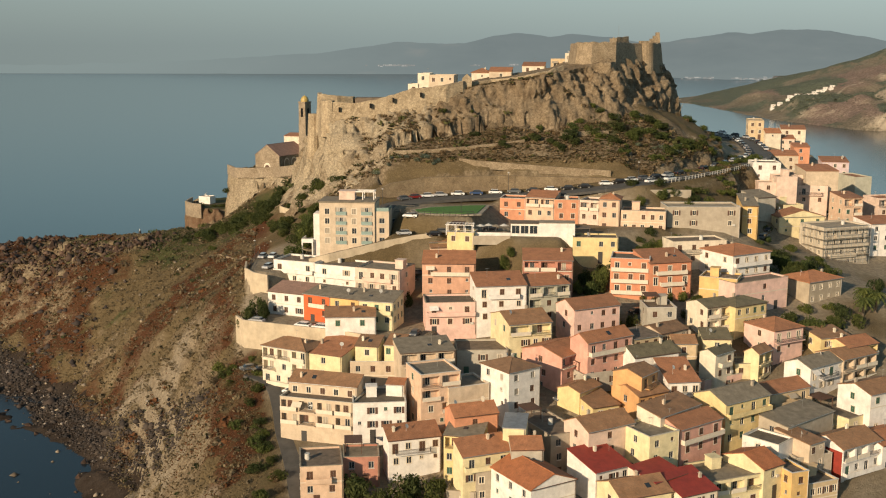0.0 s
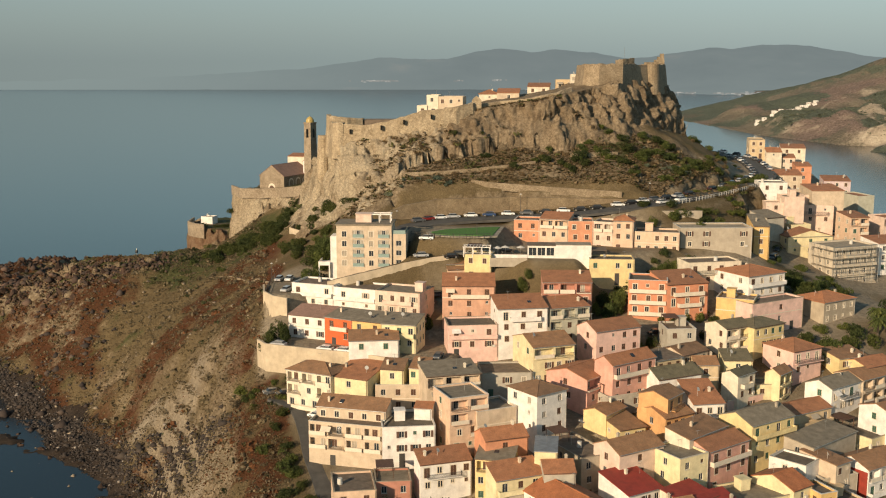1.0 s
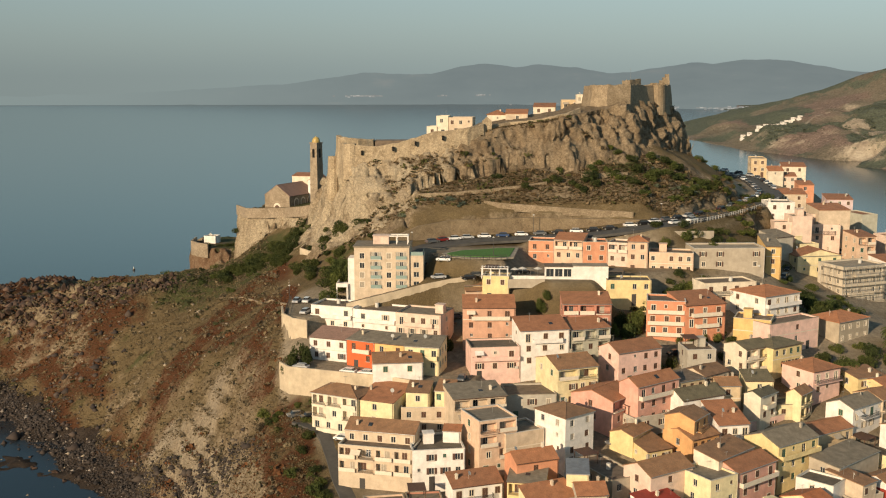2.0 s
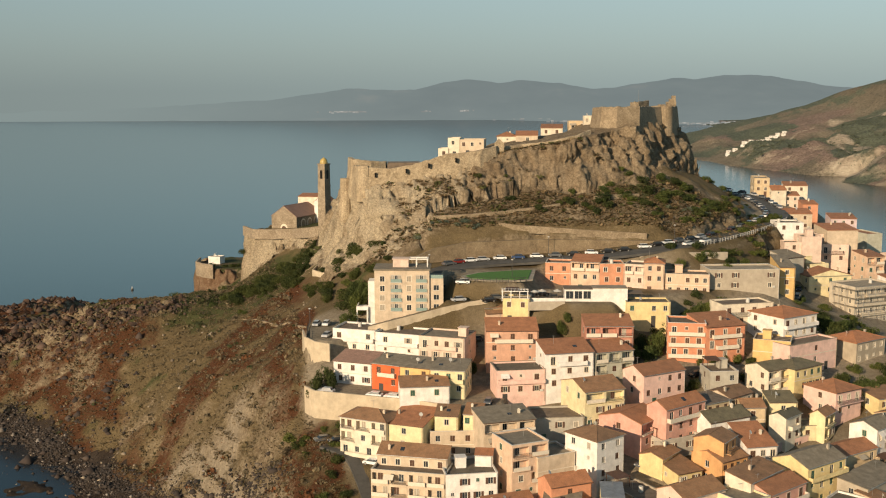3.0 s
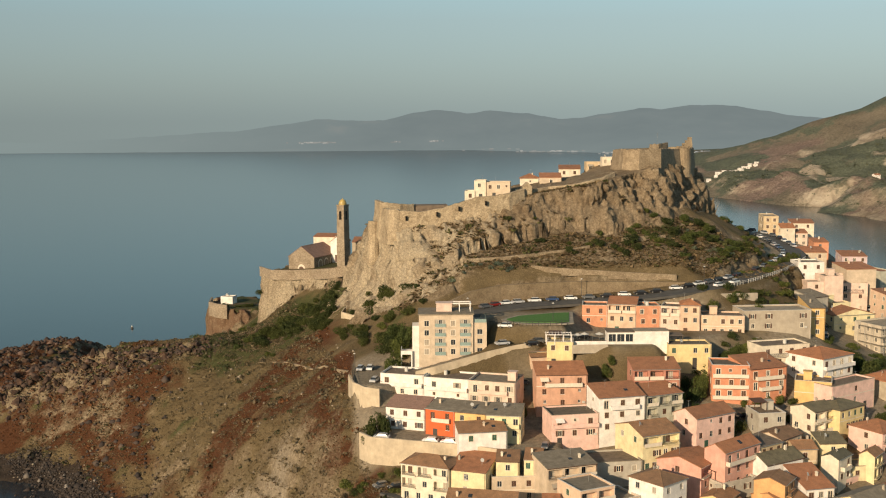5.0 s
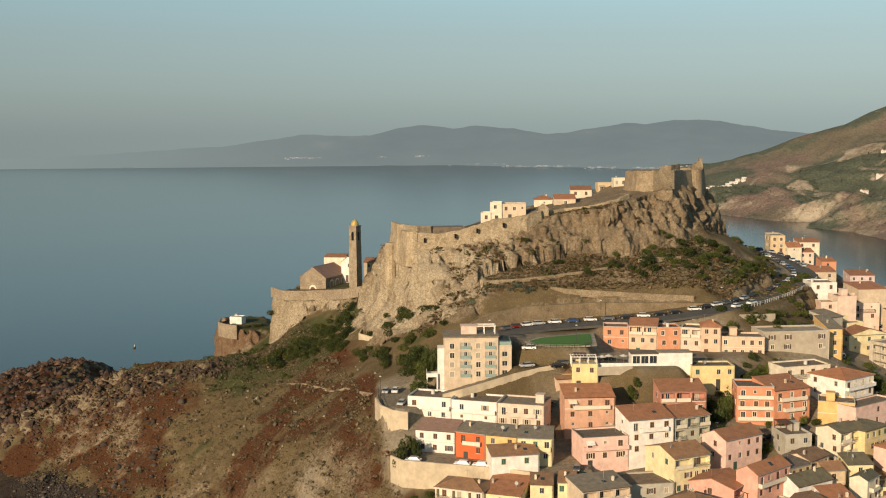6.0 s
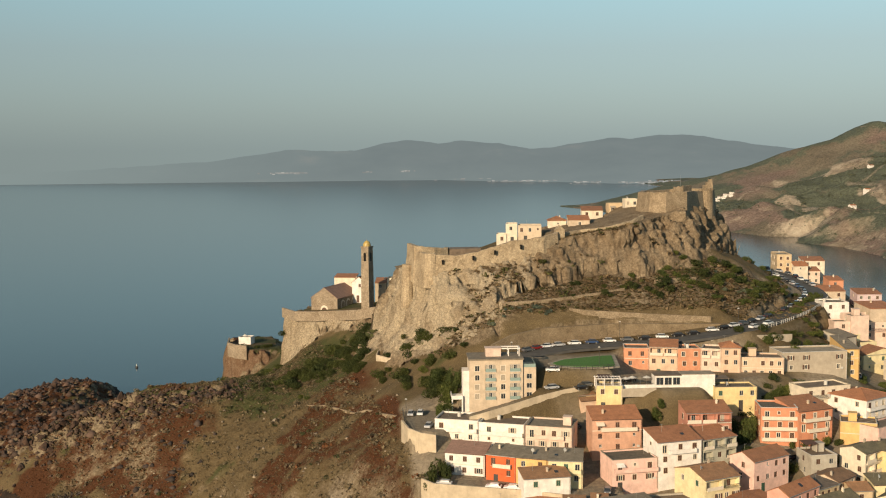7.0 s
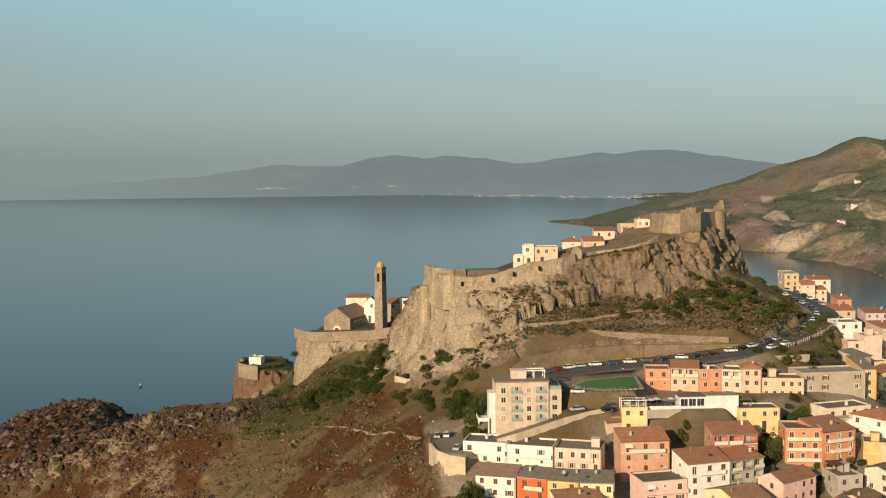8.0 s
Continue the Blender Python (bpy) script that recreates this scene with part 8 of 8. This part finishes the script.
CROWNS = {"dark": [crown_mesh("crown", s, 900, 0.10, LEAF, 7) for s in range(4)], "olive": [crown_mesh("crown", 10 + s, 800, 0.10, LEAF2, 7) for s in range(3)],
          "scrub": [crown_mesh("crown", 20 + s, 380, 0.10, SCRUB, 5, 0.5) for s in range(3)], "tree": [crown_mesh("crown", 40 + s, 1500, 0.085, LEAF2, 11, 0.9) for s in range(3)], "agave": [crown_mesh("crown", 30 + s, 300, 0.15, AGAVE, 6, 0.4) for s in range(2)]}
STEM = bmesh.new()
tube(STEM, (0, 0, -0.4), (0.03, 0.02, 0.55), 0.07, 0.04, 6)
for k in range(4):
    tube(STEM, (0.02, 0.01, 0.3), (0.4 * math.cos(k * 1.6), 0.4 * math.sin(k * 1.6), 0.75), 0.035, 0.015, 5)
STEM_ME = bpy.data.meshes.new("stem")
STEM.to_mesh(STEM_ME)
STEM.free()
STEM_ME.materials.append(BARK)
WORDS = {"dark": ("bush", "dense dark green bush on the hillside"), "olive": ("broom_bush", "olive-green bush on the hillside"), "scrub": ("shrub", "dry reddish-brown shrub on the slope"), "tree": ("garden_tree", "leafy green garden tree between the houses"), "agave": ("agave", "grey-green clump of agave on the terrace")}


def bush(kind, x, y, r, h=None, label=""):
    h = h or r * 0.9
    nm, words = WORDS[kind]
    ob = thing(nm, pose(x, y, ground_height(x, y) - 0.15, 0, 0, rnd.uniform(0, 360)), label or words, nm, nm + " growth")
    ob.scale = (r, r * rnd.uniform(0.85, 1.15), h)
    shared("crown", rnd.choice(CROWNS[kind]), ob)
    if kind != "agave":
        shared("stem", STEM_ME, ob)
    return ob


def scatter(kind, n, x0, x1, y0, y1, r0, r1):
    for i in range(n):
        bush(kind, rnd.uniform(x0, x1), rnd.uniform(y0, y1), rnd.uniform(r0, r1))


scatter("dark", 9, 50, 64, 286, 293, 1.4, 2.4)
scatter("dark", 6, 38, 46, 275, 289, 1.3, 2.2)
scatter("dark", 6, 48, 68, 268, 276, 1.0, 1.8)
scatter("dark", 10, 92, 106, 288, 301, 1.6, 2.8)
scatter("olive", 12, 90, 112, 296, 320, 1.2, 2.4)
scatter("olive", 8, 86, 100, 258, 272, 1.4, 2.4)
scatter("olive", 22, 86, 110, 362, 402, 1.0, 2.2)
scatter("scrub", 16, 84, 112, 360, 405, 0.9, 1.8)
scatter("olive", 12, 30, 80, 346, 364, 1.0, 2.0)
scatter("scrub", 14, -52, -42, 245, 256, 0.7, 1.5)
scatter("olive", 9, -52, -40, 244, 256, 0.7, 1.5)
scatter("dark", 10, -118, -100, 492, 506, 0.9, 1.8)
scatter("dark", 30, -84, -56, 396, 424, 1.6, 3.8)
scatter("dark", 16, -58, -40, 342, 372, 1.4, 3.0)
scatter("olive", 14, -128, -96, 424, 462, 1.0, 2.2)
scatter("dark", 14, -68, -50, 378, 402, 1.6, 3.4)
scatter("olive", 14, -98, -60, 380, 415, 1.2, 2.4)
scatter("dark", 10, -112, -92, 455, 474, 1.5, 3.0)
scatter("dark", 14, -44, -37, 298, 330, 1.8, 3.0)
scatter("olive", 6, -46, -34, 326, 344, 1.2, 2.2)
scatter("dark", 10, 15, 55, 343, 352, 1.0, 2.2)
scatter("dark", 14, 40, 92, 344, 368, 1.4, 3.0)
scatter("olive", 16, 60, 94, 350, 372, 1.4, 2.8)
scatter("dark", 8, -2, 40, 344, 358, 0.9, 1.8)
scatter("dark", 14, -92, -60, 385, 428, 1.6, 3.2)
scatter("dark", 8, -50, -30, 330, 352, 1.2, 2.6)
scatter("olive", 22, 40, 96, 343, 368, 1.0, 2.2)
scatter("agave", 14, -22, 2, 337, 341, 0.8, 1.5)
scatter("agave", 14, 60, 95, 352, 364, 0.8, 1.4)
scatter("scrub", 40, -20, 60, 338, 356, 0.7, 1.5)
scatter("scrub", 20, 60, 100, 345, 380, 0.8, 1.8)
scatter("scrub", 14, -35, 40, 352, 362, 0.6, 1.2)
scatter("dark", 16, 56, 92, 312, 330, 1.2, 2.4)
scatter("olive", 10, 84, 102, 330, 348, 1.0, 2.2)
scatter("dark", 14, 52, 70, 286, 297, 1.3, 2.6)
scatter("olive", 8, 62, 92, 286, 300, 0.9, 1.8)
scatter("dark", 7, 10, 30, 268, 276, 1.0, 2.0)
for x, y, r, h in ((37, 276, 2.2, 3.2), (40, 272, 1.8, 3), (36, 264, 2.0, 3.4), (38.5, 258, 2.6, 4.2), (42, 255, 2.0, 3.2), (46, 258, 1.6, 2.4), (52, 262.5, 1.2, 1.8), (56, 262, 1.2, 1.8), (60, 262, 1.2, 1.9), (63, 262.5, 1.2, 1.8),
                   (-16, 196, 3.0, 4.2), (-12, 193, 2.4, 3.4), (-6, 196, 3.4, 4.6), (-1, 195, 2.8, 3.8), (-8, 190, 2.6, 3.2), (-26, 190, 1.6, 2.4), (-30, 188, 1.6, 2.4), (-20, 189, 1.6, 2.2), (92, 284, 2.6, 4.2), (96, 283, 2.2, 3.6), (89, 281, 1.8, 3),
                   (-46.5, 266, 2.4, 4.6), (-44.8, 262.5, 1.6, 3.6), (-49, 264, 1.8, 2.6), (-49.5, 260, 1.5, 2.2), (14, 268.5, 1.8, 3.0), (11, 270, 1.4, 2.4), (-8.5, 268, 1.3, 2.8), (-9.6, 272, 1.2, 2.4),
                   (86, 262, 2.2, 3), (90, 259, 2.6, 3.6), (93, 256, 2.2, 3), (97, 260, 2.6, 3.2), (101, 266, 2.4, 3.4), (104, 262, 2.0, 3), (112, 276, 2.0, 3), (116, 284, 2.4, 3.6)):
    bush("dark", x, y, r, h, "leafy dark green garden tree between the houses")
for x, y, r, h in ((45.5, 285.0, 2.2, 4.2), (40.8, 274.2, 2.4, 4.5), (37.9, 270.4, 1.8, 3.2), (34.3, 271.0, 1.6, 2.6), (51.1, 269.0, 1.2, 1.8), (54.2, 269.1, 1.2, 1.8), (57.5, 269.1, 1.2, 1.9), (61.3, 269.9, 1.3, 2.0), (56.1, 291.0, 2.0, 3.2), (59.1, 292.3, 2.0, 3.0), (53.6, 290.0, 1.6, 2.6), (94.5, 292.5, 2.2, 3.0), (98.7, 292.6, 2.0, 2.8), (92.1, 294.9, 2.0, 3.0), (90.2, 255.8, 2.6, 4.0), (85.9, 252.3, 2.2, 3.2), (16.2, 280.1, 1.6, 2.8), (18.0, 281.4, 1.2, 2.0), (72.3, 314.0, 1.8, 2.6), (80.1, 321.6, 2.0, 2.4), (57.9, 315.6, 1.8, 2.4), (65.0, 319.0, 1.8, 2.4), (128.9, 371.9, 1.6, 2.2), (-39.4, 306.0, 2.6, 4.6), (-37.4, 306.4, 2.6, 4.8), (-42.1, 295.7, 2.4, 4.0), (-40.9, 322.5, 2.4, 4.4)):
    bush("tree", x, y, r, h)
for i in range(34):
    y = rnd.uniform(186, 258)
    x = float(np.interp(y, [185, 200, 222, 240, 247, 258], [-30, -32, -38, -42.5, -50, -52])) - abs(rnd.gauss(1.2, 2.2))
    bush(rnd.choice(("olive", "scrub", "dark", "scrub")), x, y, rnd.uniform(1.0, 2.3), None, "green shrub at the edge of the slope")



def palm(x, y, h):
    root = thing("palm_tree", pose(x, y, ground_height(x, y)), "palm tree with drooping grey-green fronds", "palm tree", "palms")
    bm = bmesh.new()
    tube(bm, (0, 0, -0.5), (0.1, 0.05, h), 0.35, 0.22, 9)
    part("trunk", bm, BARK, root)
    for k in range(22):
        bm = bmesh.new()
        a = k * 2.4
        el = 0.9 - 1.5 * (k / 22)
        pts = [Vector((math.cos(a) * s * 2.6, math.sin(a) * s * 2.6, h + math.sin(el) * s * 2.0 - 2.0 * s * s)) for s in (0, 0.25, 0.5, 0.75, 1.0)]
        side = Vector((-math.sin(a), math.cos(a), 0))
        for i in range(4):
            for q in range(3):
                c = pts[i].lerp(pts[i + 1], q / 3)
                d = pts[i].lerp(pts[i + 1], (q + 0.8) / 3)
                w = 0.62 * (1 - 0.5 * i / 4)
                for s in (-1, 1):
                    poly(bm, c, d, d + side * s * w + Vector((0, 0, -0.3)), c + side * s * w * 0.95 + Vector((0, 0, -0.32)))
        part("frond", bm, LEAF2, root)


for x, y, h in ((107, 268, 4.5), (111, 270, 5.0), (109, 274, 4.2), (95, 281, 3.6)):
    palm(x, y, h)


# dry tufts that cover the slopes, past counting
def tufts(name, n, sampler, size, mat, label, blades=5):
    rng = np.random.RandomState(11)
    x, y = sampler(rng, n)
    z = lay(x, y)
    ok = z > 4.0
    x, y, z = x[ok], y[ok], z[ok]
    n = len(x)
    s = size * (0.5 + rng.rand(n))
    co, f = [], []
    ang = rng.rand(n, blades) * 6.28
    lean = 0.5 + 0.7 * rng.rand(n, blades)
    for b2 in range(blades):
        ca, sa = np.cos(ang[:, b2]), np.sin(ang[:, b2])
        tip = np.stack([x + ca * s * lean[:, b2], y + sa * s * lean[:, b2], z + s * (0.22 + 0.25 * rng.rand(n))], -1)
        l = np.stack([x - sa * s * 0.45, y + ca * s * 0.45, z - 0.05], -1)
        r = np.stack([x + sa * s * 0.45, y - ca * s * 0.45, z - 0.05], -1)
        co.append(np.stack([l, r, tip], 1))
    co = np.stack(co, 1).reshape(-1, 3)
    me = bpy.data.meshes.new(name)
    me.vertices.add(len(co))
    me.vertices.foreach_set("co", co.ravel())
    me.loops.add(len(co))
    me.loops.foreach_set("vertex_index", np.arange(len(co), dtype=np.int32))
    me.polygons.add(len(co) // 3)
    me.polygons.foreach_set("loop_start", np.arange(0, len(co), 3, dtype=np.int32))
    me.update(calc_edges=True)
    me.materials.append(mat)
    return tagged(new(name, me), label, "scrub", kind="stuff")


def on_slope(rng, n):
    y = 185 + 260 * rng.rand(n)
    right = np.interp(y, [185, 230, 260, 300, 340, 380, 445], [-33, -41, -50, -55, -60, -66, -78])
    return right - rng.rand(n) ** 1.1 * 110, y


RUSTY = np.nonzero(((redm > 0.42) & (gx < -40) & (gy > 180) & (gy < 450)).ravel())[0]


def on_red(rng, n):
    k = RUSTY[rng.randint(0, len(RUSTY), n)]
    return gx.ravel()[k] + STEP * rng.rand(n), gy.ravel()[k] + STEP * rng.rand(n)


def on_hill(rng, n):
    x, y = -38 + 138 * rng.rand(2 * n), 337 + 32 * rng.rand(2 * n)
    gentle = np.nonzero(np.abs(lay(x, y + 1.5) - lay(x, y)) < 1.3)[0][:n]
    return x[gentle], y[gentle]


GRASS = leaf_material("dry_grass", (0.17, 0.122, 0.063), (0.40, 0.295, 0.16))
REDSCRUB = leaf_material("red_scrub", (0.15, 0.065, 0.029), (0.30, 0.13, 0.056))
GREENSCRUB = leaf_material("green_scrub", (0.055, 0.062, 0.024), (0.13, 0.135, 0.055))


def clumps(name, n, sampler, size, mat, label, leaves=18, ground=lay):
    """Low rounded shrubs past counting, each a heap of small leaf faces."""
    rng = np.random.RandomState(29)
    x, y = sampler(rng, n)
    z = ground(x, y)
    ok = z > 4.5
    x, y, z = x[ok], y[ok], z[ok]
    n = len(x)
    s = size * (0.45 + rng.exponential(0.55, n))[:, None]
    d = rng.randn(n, leaves, 3)
    d[..., 2] = np.abs(d[..., 2])
    d /= np.linalg.norm(d, axis=-1, keepdims=True)
    c = np.stack([x[:, None] + d[..., 0] * s, y[:, None] + d[..., 1] * s, z[:, None] + d[..., 2] * s * 0.5], -1)
    n2 = d + 0.5 * rng.randn(n, leaves, 3)
    n2 /= np.linalg.norm(n2, axis=-1, keepdims=True)
    u = np.cross(n2, rng.randn(n, leaves, 3))
    u /= np.linalg.norm(u, axis=-1, keepdims=True)
    v = np.cross(n2, u)
    r = (s * 0.34)[..., None] * (0.6 + 0.8 * rng.rand(n, leaves, 1))
    co = np.stack([c - u * r, c - v * r * 0.7, c + u * r, c + v * r * 0.7], 2).reshape(-1, 3)
    me = bpy.data.meshes.new(name)
    me.vertices.add(len(co))
    me.vertices.foreach_set("co", co.ravel())
    me.loops.add(len(co))
    me.loops.foreach_set("vertex_index", np.arange(len(co), dtype=np.int32))
    me.polygons.add(len(co) // 4)
    me.polygons.foreach_set("loop_start", np.arange(0, len(co), 4, dtype=np.int32))
    me.update(calc_edges=True)
    me.materials.append(mat)
    return tagged(new(name, me), label, "scrub", kind="stuff")


def below_church_slope(rng, n):
    return -112 + 62 * rng.rand(n), 392 + 42 * rng.rand(n)


def far_hill(rng, n):
    x, y = 520 + 620 * rng.rand(2 * n) ** 1.2, 1150 + 720 * rng.rand(2 * n)
    k = np.nonzero((bay(x, y)[1] > 25) & (fbm(x / 60, y / 110, 2, 5, 0.65) + 0.3 * rng.randn(2 * n) > -0.15))[0][:n]
    return x[k], y[k]


BROWNSCRUB = leaf_material("brown_scrub", (0.15, 0.115, 0.066), (0.32, 0.24, 0.145))
clumps("straw_scrub", 5200, on_slope, 0.5, GRASS, "straw-coloured dry brush on the slope")
clumps("slope_scrub", 4200, on_slope, 0.55, BROWNSCRUB, "low brown thorny scrub on the dry slope")
clumps("rust_scrub", 4200, on_red, 0.5, REDSCRUB, "rust-red low scrub in streaks on the slope")
clumps("olive_scrub", 420, on_slope, 0.6, GREENSCRUB, "scattered olive-green scrub on the slope")
clumps("hill_thicket", 2200, on_hill, 0.42, BROWNSCRUB, "dense brown scrub below the crag")
clumps("hill_bramble", 500, on_hill, 0.6, GREENSCRUB, "green bramble among the brown scrub")
clumps("church_slope_scrub", 550, below_church_slope, 0.65, GREENSCRUB, "olive scrub on the slope below the church")
# bay shrub colours are paler as well, with the distance haze painted in
clumps("bay_scrub", 9000, far_hill, 1.6, leaf_material("hazed_bay_shrub", (0.075, 0.085, 0.056), (0.14, 0.15, 0.1)), "dark green scrub dotted over the hills across the bay", 6, lambda x, y: bay(x, y)[0])
tufts("dry_grass", 46000, on_slope, 0.4, GRASS, "dry straw-coloured grass and scrub on the slope")
tufts("red_scrub", 26000, on_red, 0.42, REDSCRUB, "low rust-red scrub in patches on the slope")
tufts("hill_scrub", 12000, on_hill, 0.5, SCRUB, "dry brown scrub below the crag")
tufts("hill_green", 3500, on_hill, 0.6, GREENSCRUB, "low green scrub below the crag")


# ---- on the water ----
def boat():
    root = thing("motor_boat", pose(300, 820, 0.0, 0, 0, 70), "small white motor boat moored in the bay", "boat")
    bm = bmesh.new()
    prof = [(-3.0, 0.9), (-2.8, 1.1), (1.2, 1.1), (3.4, 0.05)]
    for z0, z1, k0, k1 in ((-0.3, 0.7, 0.75, 1.0),):
        lo = [bm.verts.new((x, s * w * k0, z0)) for s in (1, -1) for x, w in (prof if s == 1 else prof[::-1])]
        hi = [bm.verts.new((x, s * w * k1, z1)) for s in (1, -1) for x, w in (prof if s == 1 else prof[::-1])]
        n = len(lo)
        for i in range(n):
            bm.faces.new((lo[i], lo[(i + 1) % n], hi[(i + 1) % n], hi[i]))
        bm.faces.new(hi)
    part("hull", bm, FRAME, root)
    bm = bmesh.new()
    box(bm, -1.2, -0.7, 0.7, 0.9, 0.7, 1.7)
    part("cabin", bm, FRAME, root)


boat()
buoy = thing("buoy", pose(-190, 668, 0), "small dark buoy floating off the headland", "buoy")
bm = bmesh.new()
tube(bm, (0, 0, -0.4), (0, 0, 0.9), 0.9, 0.8, 12)
part("float", bm, IRON, buoy)
bm = bmesh.new()
tube(bm, (0, 0, 0.9), (0, 0, 2.2), 0.35, 0.1, 8)
part("topmark", bm, FRAME, buoy)
